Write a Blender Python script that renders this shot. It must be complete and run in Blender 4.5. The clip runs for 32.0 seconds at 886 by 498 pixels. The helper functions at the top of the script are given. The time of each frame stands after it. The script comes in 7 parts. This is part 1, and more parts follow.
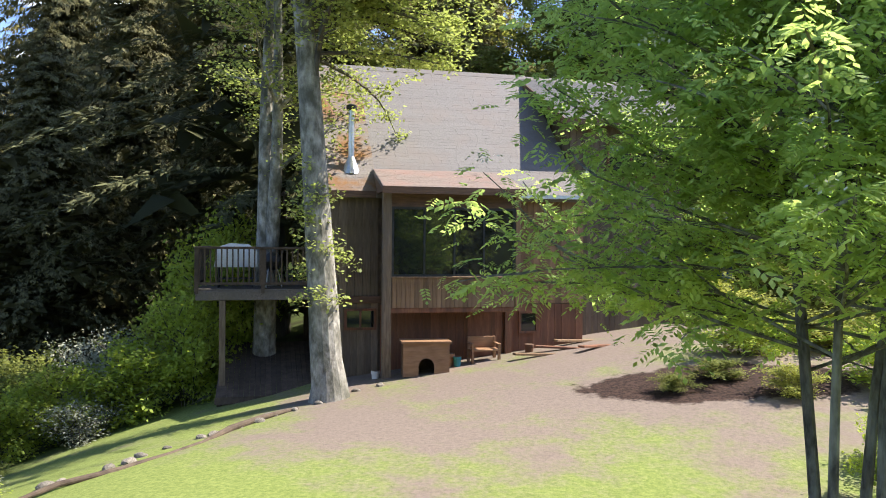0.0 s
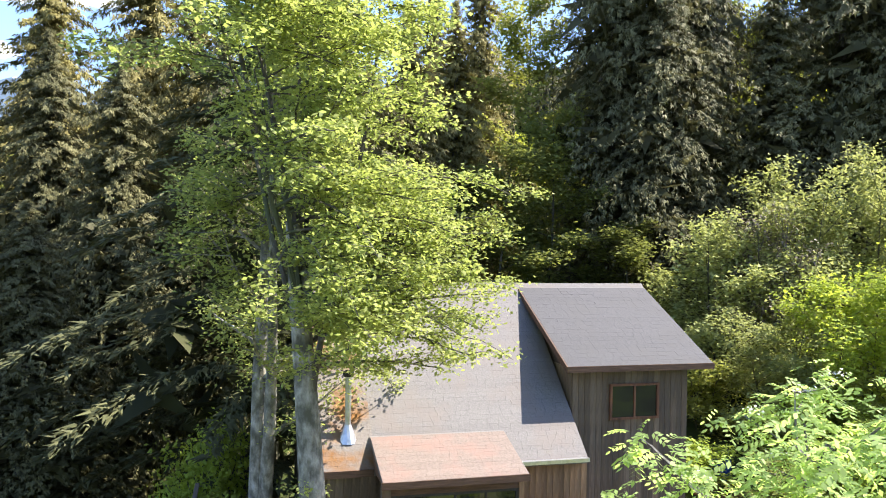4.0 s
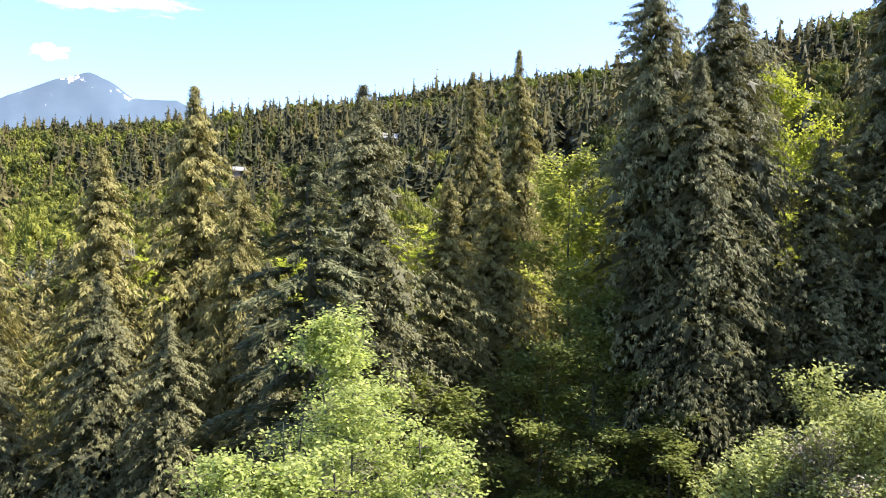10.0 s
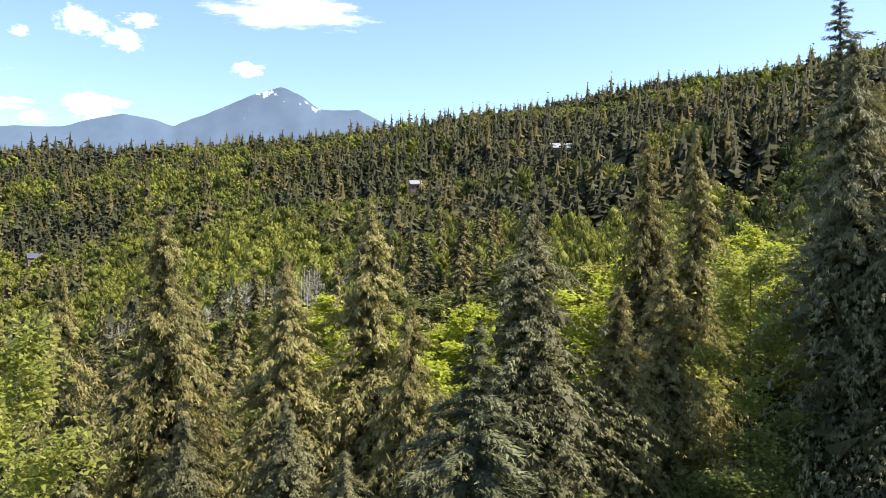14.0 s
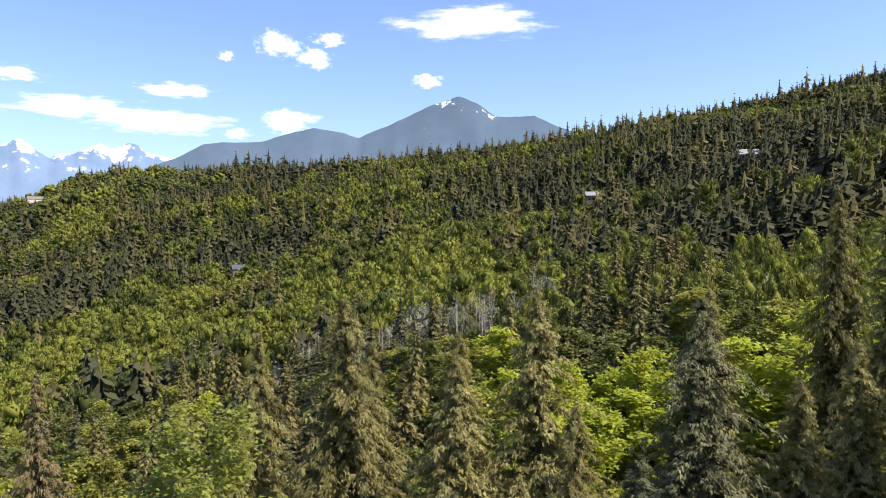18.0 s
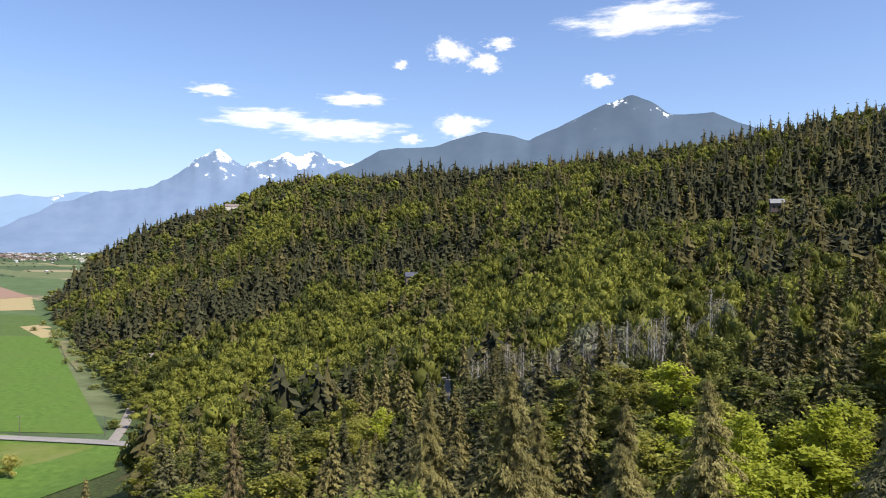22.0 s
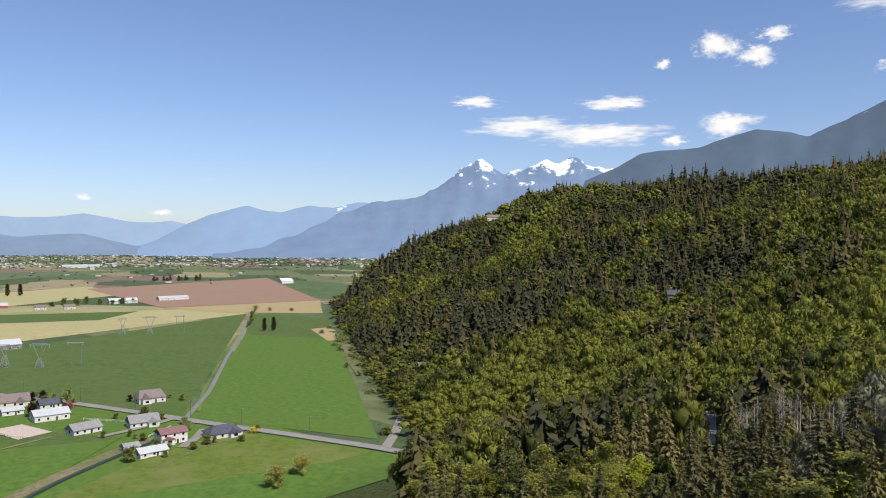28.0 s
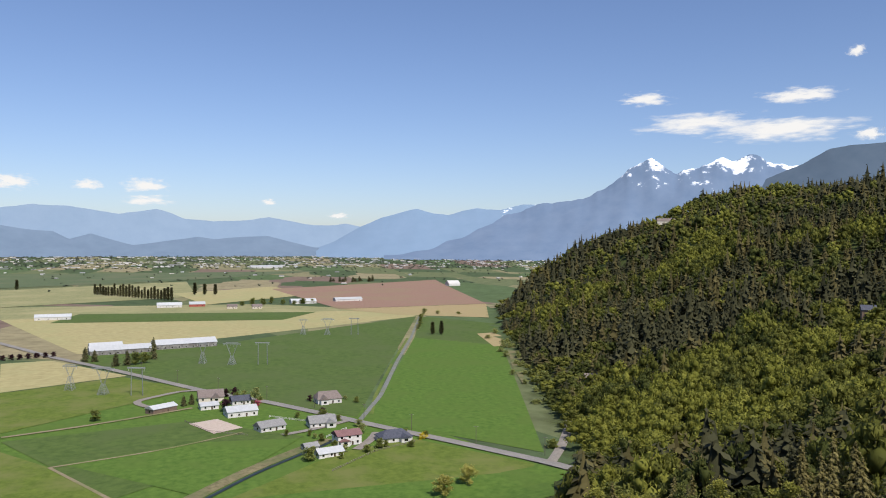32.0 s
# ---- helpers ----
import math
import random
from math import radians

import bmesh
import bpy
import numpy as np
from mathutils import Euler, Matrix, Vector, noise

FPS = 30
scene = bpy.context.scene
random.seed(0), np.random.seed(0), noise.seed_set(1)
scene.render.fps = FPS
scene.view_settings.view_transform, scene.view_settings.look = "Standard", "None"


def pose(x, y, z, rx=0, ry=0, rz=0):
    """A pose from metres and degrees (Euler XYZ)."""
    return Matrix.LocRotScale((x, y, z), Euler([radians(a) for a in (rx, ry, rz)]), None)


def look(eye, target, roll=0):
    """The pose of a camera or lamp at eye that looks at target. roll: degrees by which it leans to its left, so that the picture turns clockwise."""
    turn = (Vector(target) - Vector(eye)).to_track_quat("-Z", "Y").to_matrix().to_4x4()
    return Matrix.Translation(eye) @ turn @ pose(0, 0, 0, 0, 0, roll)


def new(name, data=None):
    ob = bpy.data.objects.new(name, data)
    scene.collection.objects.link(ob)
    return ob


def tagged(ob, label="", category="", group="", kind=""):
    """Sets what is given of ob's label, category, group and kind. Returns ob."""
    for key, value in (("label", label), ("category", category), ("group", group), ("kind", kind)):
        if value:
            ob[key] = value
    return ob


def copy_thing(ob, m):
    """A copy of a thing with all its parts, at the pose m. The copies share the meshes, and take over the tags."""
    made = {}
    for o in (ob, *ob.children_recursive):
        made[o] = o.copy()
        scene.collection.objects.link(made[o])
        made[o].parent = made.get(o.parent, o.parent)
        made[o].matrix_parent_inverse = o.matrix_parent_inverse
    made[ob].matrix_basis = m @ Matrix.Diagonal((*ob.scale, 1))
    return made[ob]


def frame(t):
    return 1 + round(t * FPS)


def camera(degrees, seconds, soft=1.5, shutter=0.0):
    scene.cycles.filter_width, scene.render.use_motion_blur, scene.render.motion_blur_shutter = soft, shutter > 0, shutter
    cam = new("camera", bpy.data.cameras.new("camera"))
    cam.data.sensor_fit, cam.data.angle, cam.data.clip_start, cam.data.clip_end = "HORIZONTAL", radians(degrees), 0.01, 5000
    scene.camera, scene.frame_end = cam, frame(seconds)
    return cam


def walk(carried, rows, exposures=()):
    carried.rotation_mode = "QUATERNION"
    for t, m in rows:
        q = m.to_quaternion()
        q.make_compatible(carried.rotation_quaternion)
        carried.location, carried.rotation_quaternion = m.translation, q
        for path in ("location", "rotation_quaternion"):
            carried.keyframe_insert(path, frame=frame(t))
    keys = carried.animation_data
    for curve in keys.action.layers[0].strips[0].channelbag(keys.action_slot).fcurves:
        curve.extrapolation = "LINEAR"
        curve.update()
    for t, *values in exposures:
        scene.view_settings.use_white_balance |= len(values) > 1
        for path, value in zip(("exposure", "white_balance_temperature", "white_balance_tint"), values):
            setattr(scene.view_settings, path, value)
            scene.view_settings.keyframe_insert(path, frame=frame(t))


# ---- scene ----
from math import sin, cos, pi, sqrt, atan2, hypot
from collections import defaultdict

cam = camera(59.985, 32.0, soft=1.0)

# seconds, x, y, z, heading to the left of +y, tilt up, lean (degrees)
ROWS = [
    (0.0, -0.000, 0.000, 3.680, 0.002, -0.315, 0.442),
    (0.5, -0.055, -0.014, 4.474, -0.101, -0.240, 0.484),
    (1.0, -0.094, -0.016, 5.279, -0.189, -0.165, 0.547),
    (1.5, -0.136, 0.030, 6.078, -0.269, -0.108, 0.634),
    (2.0, -0.193, 0.100, 6.877, -0.440, -0.077, 0.706),
    (2.5, -0.275, 0.221, 7.685, -0.659, -0.087, 0.768),
    (3.0, -0.368, 0.390, 8.512, -0.919, -0.139, 0.822),
    (3.5, -0.443, 0.580, 9.355, -1.126, -0.225, 0.847),
    (4.0, -0.490, 0.702, 10.184, -1.272, -0.326, 0.841),
    (4.5, -0.492, 0.769, 11.057, -1.379, -0.424, 0.834),
    (6.5, -0.481, 0.810, 14.797, -1.423, -0.767, 0.771),
    (7.0, -0.489, 0.780, 15.652, -1.395, -0.819, 0.697),
    (7.5, -0.489, 0.700, 16.518, -1.383, -0.849, 0.600),
    (8.0, -0.506, 0.609, 17.373, -1.375, -0.874, 0.496),
    (8.5, -0.500, 0.543, 18.223, -1.363, -0.905, 0.411),
    (9.0, -0.505, 0.537, 19.060, -1.014, -0.965, 0.368),
    (9.5, -0.551, 0.558, 19.882, 0.175, -0.998, 0.310),
    (10.0, -0.630, 0.539, 20.702, 1.641, -1.001, 0.300),
    (10.5, -0.693, 0.509, 21.526, 3.034, -0.987, 0.330),
    (11.0, -0.695, 0.516, 22.279, 4.398, -0.972, 0.364),
    (11.5, -0.650, 0.594, 23.006, 5.788, -0.961, 0.375),
    (12.0, -0.592, 0.693, 23.740, 7.455, -0.941, 0.371),
    (12.5, -0.544, 0.739, 24.475, 9.234, -0.931, 0.343),
    (13.0, -0.480, 0.705, 25.190, 11.047, -0.958, 0.302),
    (13.5, -0.422, 0.672, 25.930, 12.801, -0.975, 0.250),
    (14.0, -0.387, 0.628, 26.654, 14.488, -0.949, 0.140),
    (14.5, -0.333, 0.577, 27.350, 16.237, -0.906, 0.040),
    (16.5, 0.260, 0.332, 29.761, 22.816, -0.738, -0.121),
    (17.0, 0.345, 0.225, 30.297, 24.436, -0.698, -0.156),
    (17.5, 0.392, 0.086, 30.804, 26.024, -0.650, -0.146),
    (18.0, 0.421, -0.082, 31.313, 27.582, -0.594, -0.105),
    (18.5, 0.449, -0.271, 31.869, 29.120, -0.558, -0.052),
    (19.0, 0.498, -0.460, 32.423, 30.666, -0.543, -0.014),
    (19.5, 0.575, -0.626, 32.988, 32.211, -0.528, 0.021),
    (20.0, 0.669, -0.744, 33.596, 33.783, -0.520, 0.048),
    (20.5, 0.763, -0.792, 34.220, 35.408, -0.516, 0.061),
    (21.0, 0.852, -0.762, 34.852, 37.011, -0.498, 0.049),
    (21.5, 0.928, -0.677, 35.488, 38.596, -0.480, 0.032),
    (22.0, 0.985, -0.552, 36.120, 40.165, -0.466, 0.033),
    (22.5, 1.019, -0.404, 36.745, 41.740, -0.451, 0.014),
    (23.0, 1.011, -0.263, 37.359, 43.298, -0.430, -0.008),
    (23.5, 0.962, -0.149, 37.980, 44.859, -0.385, -0.015),
    (24.0, 0.891, -0.072, 38.596, 46.450, -0.358, -0.016),
    (24.5, 0.830, -0.031, 39.220, 48.051, -0.335, 0.008),
    (25.0, 0.802, -0.017, 39.880, 49.648, -0.304, -0.007),
    (25.5, 0.826, -0.011, 40.562, 51.280, -0.255, -0.020),
    (27.5, 1.106, -0.016, 43.347, 57.726, -0.138, 0.005),
    (28.0, 1.161, -0.031, 44.040, 59.291, -0.121, 0.013),
    (28.5, 1.209, -0.067, 44.724, 60.851, -0.097, 0.020),
    (29.0, 1.262, -0.124, 45.407, 62.409, -0.080, 0.032),
    (29.5, 1.329, -0.191, 46.114, 63.984, -0.063, 0.066),
    (30.0, 1.408, -0.275, 46.855, 65.536, -0.067, 0.091),
    (30.5, 1.503, -0.371, 47.598, 67.085, -0.049, 0.128),
    (31.0, 1.603, -0.481, 48.335, 68.599, -0.049, 0.148),
    (31.5, 1.705, -0.596, 49.051, 70.113, -0.046, 0.148),
    (32.0, 1.811, -0.708, 49.734, 71.603, -0.053, 0.133),
]


def eye_pose(x, y, z, yaw, tilt, lean):
    a, b = radians(yaw), radians(tilt)
    way = Vector((-sin(a) * cos(b), cos(a) * cos(b), sin(b)))
    eye = Vector((x, y, z))
    return look(eye, eye + way * 10, lean)


EXPOSURES = [(0.0, 1.42), (1.0, 1.75), (2.0, 1.84), (4.5, 1.8), (8.0, 1.8), (11.0, 1.65), (13.0, 1.42), (17.0, 1.0), (20.0, 0.72), (23.0, 0.47), (26.0, 0.25), (28.0, 0.13), (32.0, 0.02)]
walk(cam, [(r[0], eye_pose(*r[1:])) for r in ROWS], EXPOSURES)

# ---- world, sun ----
SUN_AZ, SUN_EL = 79.0, 50.0  # degrees clockwise from +y, above the horizon
world = bpy.data.worlds.new("sky")
scene.world = world
world.use_nodes = True
wn, wl = world.node_tree.nodes, world.node_tree.links
wn.clear()
sky = wn.new("ShaderNodeTexSky")
sky.sky_type = "NISHITA"
sky.sun_disc = False
sky.sun_elevation = radians(SUN_EL)
sky.sun_rotation = radians(SUN_AZ)
sky.altitude = 200
sky.air_density, sky.dust_density, sky.ozone_density = 1.0, 0.8, 1.8
bg = wn.new("ShaderNodeBackground")
bg.inputs[1].default_value = 0.11
wo = wn.new("ShaderNodeOutputWorld")
tint = wn.new("ShaderNodeMix")
tint.data_type, tint.blend_type = "RGBA", "MULTIPLY"
tint.inputs[0].default_value = 1.0
tint.inputs[7].default_value = (0.93, 0.962, 1.15, 1)
wl.new(sky.outputs[0], tint.inputs[6])
wl.new(tint.outputs[2], bg.inputs[0])
wl.new(bg.outputs[0], wo.inputs[0])

sun = new("sun", bpy.data.lights.new("sun", "SUN"))
sun.data.energy = 5.0
sun.data.angle = radians(0.53)
sun.data.color = (1.0, 0.935, 0.85)
sa, se = radians(SUN_AZ), radians(SUN_EL)
sun_way = Vector((sin(sa) * cos(se), cos(sa) * cos(se), sin(se)))
sun.matrix_world = look(sun_way * 300, (0, 0, 0))


# ---- materials ----
def nodes_of(name):
    m = bpy.data.materials.new(name)
    m.use_nodes = True
    nt = m.node_tree
    return m, nt, nt.nodes, nt.links, nt.nodes["Principled BSDF"]


def ramp(n, stops):
    r = n.new("ShaderNodeValToRGB")
    e = r.color_ramp.elements
    while len(e) < len(stops):
        e.new(0.5)
    for el, (p, c) in zip(e, stops):
        el.position = p
        el.color = (*c, 1)
    return r


def noise_node(n, l, coord, scale, detail=4.0, rough=0.6):
    t = n.new("ShaderNodeTexNoise")
    t.inputs["Scale"].default_value = scale
    t.inputs["Detail"].default_value = detail
    t.inputs["Roughness"].default_value = rough
    l.new(coord, t.inputs["Vector"])
    return t


def mix_rgb(n, l, fac, a, b, mode="MIX"):
    m = n.new("ShaderNodeMix")
    m.data_type = "RGBA"
    m.blend_type = mode
    for sock, v in ((m.inputs[0], fac), (m.inputs[6], a), (m.inputs[7], b)):
        if isinstance(v, (int, float)):
            sock.default_value = v
        elif isinstance(v, tuple):
            sock.default_value = (*v, 1)
        else:
            l.new(v, sock)
    return m.outputs[2]


def surface(name, c1, c2, scale=6.0, rough=0.8, bump=0.3, c3=None, scale2=0.7, metal=0.0, vary=0.0, island=False, stretch=None, spec=0.3, world_space=False):
    """Two-scale noise between two colours, an optional third colour in large stains, bump and per-object variation."""
    m, nt, n, l, b = nodes_of(name)
    tc = n.new("ShaderNodeTexCoord")
    coord = tc.outputs["Object"]
    if world_space:
        coord = n.new("ShaderNodeNewGeometry").outputs["Position"]
    if stretch:
        mp = n.new("ShaderNodeMapping")
        mp.inputs["Scale"].default_value = stretch
        l.new(coord, mp.inputs["Vector"])
        coord = mp.outputs[0]
    fine = noise_node(n, l, coord, scale)
    col = ramp(n, [(0.3, c1), (0.7, c2)])
    l.new(fine.outputs[0], col.inputs[0])
    out = col.outputs[0]
    if c3:
        big = noise_node(n, l, coord, scale2, 5.0)
        f = ramp(n, [(0.45, (0, 0, 0)), (0.65, (1, 1, 1))])
        l.new(big.outputs[0], f.inputs[0])
        out = mix_rgb(n, l, f.outputs[0], out, c3)
    if vary:
        if island:
            src = n.new("ShaderNodeNewGeometry").outputs["Random Per Island"]
        else:
            src = n.new("ShaderNodeObjectInfo").outputs["Random"]
        hsv = n.new("ShaderNodeHueSaturation")
        mr = n.new("ShaderNodeMapRange")
        mr.inputs[3].default_value, mr.inputs[4].default_value = 1 - vary, 1 + vary
        l.new(src, mr.inputs[0])
        l.new(mr.outputs[0], hsv.inputs["Value"])
        l.new(out, hsv.inputs["Color"])
        out = hsv.outputs[0]
    l.new(out, b.inputs["Base Color"])
    b.inputs["Roughness"].default_value = rough
    b.inputs["Metallic"].default_value = metal
    b.inputs["Specular IOR Level"].default_value = spec
    if bump:
        bp = n.new("ShaderNodeBump")
        bp.inputs["Strength"].default_value = bump
        bp.inputs["Distance"].default_value = 0.02
        l.new(fine.outputs[0], bp.inputs["Height"])
        l.new(bp.outputs[0], b.inputs["Normal"])
    return m


def foliage(name, c1, c2, through_col, vary=0.35, thin=0.35, tree_scale=0.0, c3=None, gloss=0.12, tone=False):
    """Leaves: diffuse and translucent, varied leaf by leaf, tree by tree and in broad patches."""
    m, nt, n, l, b = nodes_of(name)
    geo = n.new("ShaderNodeNewGeometry")
    info = n.new("ShaderNodeObjectInfo")
    r = ramp(n, [(0.0, c1), (1.0, c2)])
    # tone holds bough and tree variation, and the shade painted inside crowns
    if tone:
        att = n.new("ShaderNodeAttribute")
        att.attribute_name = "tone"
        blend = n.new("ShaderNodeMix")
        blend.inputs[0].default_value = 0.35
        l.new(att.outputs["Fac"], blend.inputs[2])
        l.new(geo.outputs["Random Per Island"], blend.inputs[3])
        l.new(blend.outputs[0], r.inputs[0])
    else:
        l.new(geo.outputs["Random Per Island"], r.inputs[0])
    out = r.outputs[0]
    if tree_scale:
        nz = noise_node(n, l, geo.outputs["Position"], tree_scale, 2.0)
        f = ramp(n, [(0.38, (0, 0, 0)), (0.62, (1, 1, 1))])
        l.new(nz.outputs[0], f.inputs[0])
        out = mix_rgb(n, l, f.outputs[0], out, c3 or c2)
    hsv = n.new("ShaderNodeHueSaturation")
    mr = n.new("ShaderNodeMapRange")
    mr.inputs[3].default_value, mr.inputs[4].default_value = 1 - vary, 1 + vary
    l.new(info.outputs["Random"], mr.inputs[0])
    l.new(mr.outputs[0], hsv.inputs["Value"])
    l.new(out, hsv.inputs["Color"])
    l.new(hsv.outputs[0], b.inputs["Base Color"])
    b.inputs["Roughness"].default_value = 0.6
    b.inputs["Specular IOR Level"].default_value = gloss
    tr = n.new("ShaderNodeBsdfTranslucent")
    tr.inputs[0].default_value = (*through_col, 1)
    ms = n.new("ShaderNodeMixShader")
    ms.inputs[0].default_value = thin
    l.new(b.outputs[0], ms.inputs[1])
    l.new(tr.outputs[0], ms.inputs[2])
    l.new(ms.outputs[0], n["Material Output"].inputs["Surface"])
    return m


M = {}
M["alder_leaf"] = foliage("alder_leaf", (0.12, 0.15, 0.04), (0.42, 0.445, 0.14), (0.47, 0.54, 0.13), 0.1, 0.46, gloss=0.25)
M["maple_leaf"] = foliage("maple_leaf", (0.10, 0.155, 0.045), (0.42, 0.52, 0.20), (0.60, 0.76, 0.19), 0.1, 0.55, gloss=0.25)
M["spring_leaf"] = foliage("spring_leaf", (0.14, 0.16, 0.033), (0.34, 0.345, 0.085), (0.44, 0.46, 0.09), 0.25, 0.45)
M["dark_leaf"] = foliage("dark_leaf", (0.09, 0.11, 0.03), (0.24, 0.255, 0.07), (0.3, 0.33, 0.07), 0.25, 0.42)
M["yellow_leaf"] = foliage("yellow_leaf", (0.21, 0.24, 0.02), (0.34, 0.36, 0.05), (0.5, 0.53, 0.06), 0.15, 0.4)
M["hazel_leaf"] = foliage("hazel_leaf", (0.16, 0.18, 0.055), (0.39, 0.41, 0.16), (0.44, 0.47, 0.14), 0.2, 0.4)
M["willow_leaf"] = foliage("willow_leaf", (0.26, 0.25, 0.06), (0.48, 0.44, 0.14), (0.5, 0.48, 0.1), 0.15, 0.4)
M["bare_twig"] = foliage("bare_twig", (0.16, 0.13, 0.09), (0.28, 0.24, 0.18), (0.2, 0.17, 0.1), 0.2, 0.1)
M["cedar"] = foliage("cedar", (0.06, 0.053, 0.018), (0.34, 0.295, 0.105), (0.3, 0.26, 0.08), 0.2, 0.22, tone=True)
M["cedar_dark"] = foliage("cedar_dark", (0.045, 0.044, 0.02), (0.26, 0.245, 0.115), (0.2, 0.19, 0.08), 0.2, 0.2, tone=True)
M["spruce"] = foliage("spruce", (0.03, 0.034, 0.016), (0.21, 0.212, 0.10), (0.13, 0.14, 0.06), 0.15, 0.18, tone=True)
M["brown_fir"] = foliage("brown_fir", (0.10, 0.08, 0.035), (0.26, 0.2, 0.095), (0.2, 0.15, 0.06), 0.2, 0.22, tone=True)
M["plum_leaf"] = foliage("plum_leaf", (0.03, 0.012, 0.016), (0.07, 0.03, 0.035), (0.08, 0.03, 0.03), 0.2, 0.25)
M["pink_bloom"] = foliage("pink_bloom", (0.35, 0.05, 0.09), (0.5, 0.12, 0.15), (0.4, 0.1, 0.1), 0.1, 0.2)
M["white_bloom"] = foliage("white_bloom", (0.5, 0.5, 0.42), (0.75, 0.75, 0.68), (0.5, 0.5, 0.4), 0.1, 0.2)
M["gold_bloom"] = foliage("gold_bloom", (0.5, 0.38, 0.01), (0.65, 0.5, 0.02), (0.6, 0.5, 0.03), 0.1, 0.25)
M["bright_leaf"] = foliage("bright_leaf", (0.20, 0.26, 0.04), (0.36, 0.42, 0.08), (0.52, 0.6, 0.07), 0.2, 0.42)
M["grey_leaf"] = foliage("grey_leaf", (0.22, 0.23, 0.15), (0.40, 0.40, 0.30), (0.35, 0.36, 0.2), 0.15, 0.3)
M["mid_cedar"] = foliage("mid_cedar", (0.05, 0.044, 0.015), (0.26, 0.222, 0.08), (0.2, 0.17, 0.05), 0.25, 0.15, tone=True)
M["mid_dark"] = foliage("mid_dark", (0.03, 0.031, 0.013), (0.155, 0.145, 0.062), (0.1, 0.095, 0.035), 0.25, 0.12, tone=True)
M["hedge"] = foliage("hedge", (0.03, 0.04, 0.028), (0.085, 0.095, 0.065), (0.07, 0.08, 0.04), 0.2, 0.15)
M["mid_spring"] = foliage("mid_spring", (0.09, 0.098, 0.018), (0.30, 0.285, 0.06), (0.34, 0.33, 0.045), 0.3, 0.35)
M["mid_green"] = foliage("mid_green", (0.05, 0.065, 0.017), (0.19, 0.195, 0.05), (0.2, 0.21, 0.04), 0.3, 0.32)
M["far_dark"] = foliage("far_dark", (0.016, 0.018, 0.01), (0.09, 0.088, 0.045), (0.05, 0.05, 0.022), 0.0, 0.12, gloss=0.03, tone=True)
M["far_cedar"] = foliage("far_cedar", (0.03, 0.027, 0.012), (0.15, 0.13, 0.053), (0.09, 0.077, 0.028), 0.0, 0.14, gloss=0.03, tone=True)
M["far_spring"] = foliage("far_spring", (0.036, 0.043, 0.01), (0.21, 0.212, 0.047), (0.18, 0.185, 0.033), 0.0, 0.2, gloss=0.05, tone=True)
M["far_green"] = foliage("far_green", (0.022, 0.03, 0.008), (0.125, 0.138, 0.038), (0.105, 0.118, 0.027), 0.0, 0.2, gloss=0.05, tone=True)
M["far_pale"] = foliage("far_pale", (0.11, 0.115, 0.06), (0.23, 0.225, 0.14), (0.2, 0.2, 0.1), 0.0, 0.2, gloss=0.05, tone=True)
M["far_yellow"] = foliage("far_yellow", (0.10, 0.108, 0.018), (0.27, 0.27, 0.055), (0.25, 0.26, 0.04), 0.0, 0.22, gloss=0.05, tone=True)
M["bark"] = surface("bark", (0.05, 0.042, 0.034), (0.14, 0.12, 0.10), 9, 0.95, 0.6, (0.09, 0.10, 0.05), 1.5, stretch=(1, 1, 0.25))
M["alder_bark"] = surface("alder_bark", (0.09, 0.08, 0.06), (0.46, 0.43, 0.37), 6.5, 0.9, 1.0, (0.10, 0.095, 0.07), 3.4, stretch=(1, 1, 0.55))
M["white_bark"] = surface("white_bark", (0.38, 0.36, 0.33), (0.7, 0.67, 0.62), 4, 0.9, 0.3, stretch=(1, 1, 0.4))
M["maple_bark"] = surface("maple_bark", (0.035, 0.032, 0.026), (0.17, 0.155, 0.13), 14, 0.95, 0.8, (0.26, 0.26, 0.22), 5, stretch=(1, 1, 0.35))
M["roof"] = surface("roof", (0.135, 0.124, 0.118), (0.18, 0.167, 0.158), 22, 0.8, 0.3, (0.165, 0.142, 0.128), 0.8, vary=0.04, spec=0.25)
M["roof_wing"] = surface("roof_wing", (0.062, 0.06, 0.062), (0.088, 0.085, 0.087), 22, 0.8, 0.3, (0.075, 0.072, 0.072), 0.8, vary=0.04, spec=0.25)
M["roof_bay"] = surface("roof_bay", (0.15, 0.118, 0.10), (0.21, 0.165, 0.14), 18, 0.85, 0.3, (0.22, 0.14, 0.115), 0.9, vary=0.05, spec=0.2)
M["roof_moss"] = surface("roof_moss", (0.15, 0.13, 0.115), (0.2, 0.175, 0.155), 18, 0.95, 0.5, (0.20, 0.095, 0.03), 1.1, vary=0.06)
M["siding"] = surface("siding", (0.13, 0.075, 0.038), (0.27, 0.172, 0.095), 5, 0.85, 0.4, (0.15, 0.10, 0.06), 1.2, vary=0.28, stretch=(4, 4, 0.5))
M["siding_grey"] = surface("siding_grey", (0.09, 0.06, 0.038), (0.20, 0.148, 0.098), 5, 0.85, 0.4, (0.12, 0.095, 0.07), 1.0, vary=0.25, stretch=(4, 4, 0.5))
M["siding_red"] = surface("siding_red", (0.13, 0.055, 0.03), (0.24, 0.11, 0.06), 5, 0.8, 0.35, (0.10, 0.05, 0.03), 1.2, vary=0.2, stretch=(4, 4, 0.5))
M["fascia"] = surface("fascia", (0.07, 0.04, 0.025), (0.14, 0.08, 0.05), 6, 0.7, 0.3, stretch=(0.5, 4, 4))
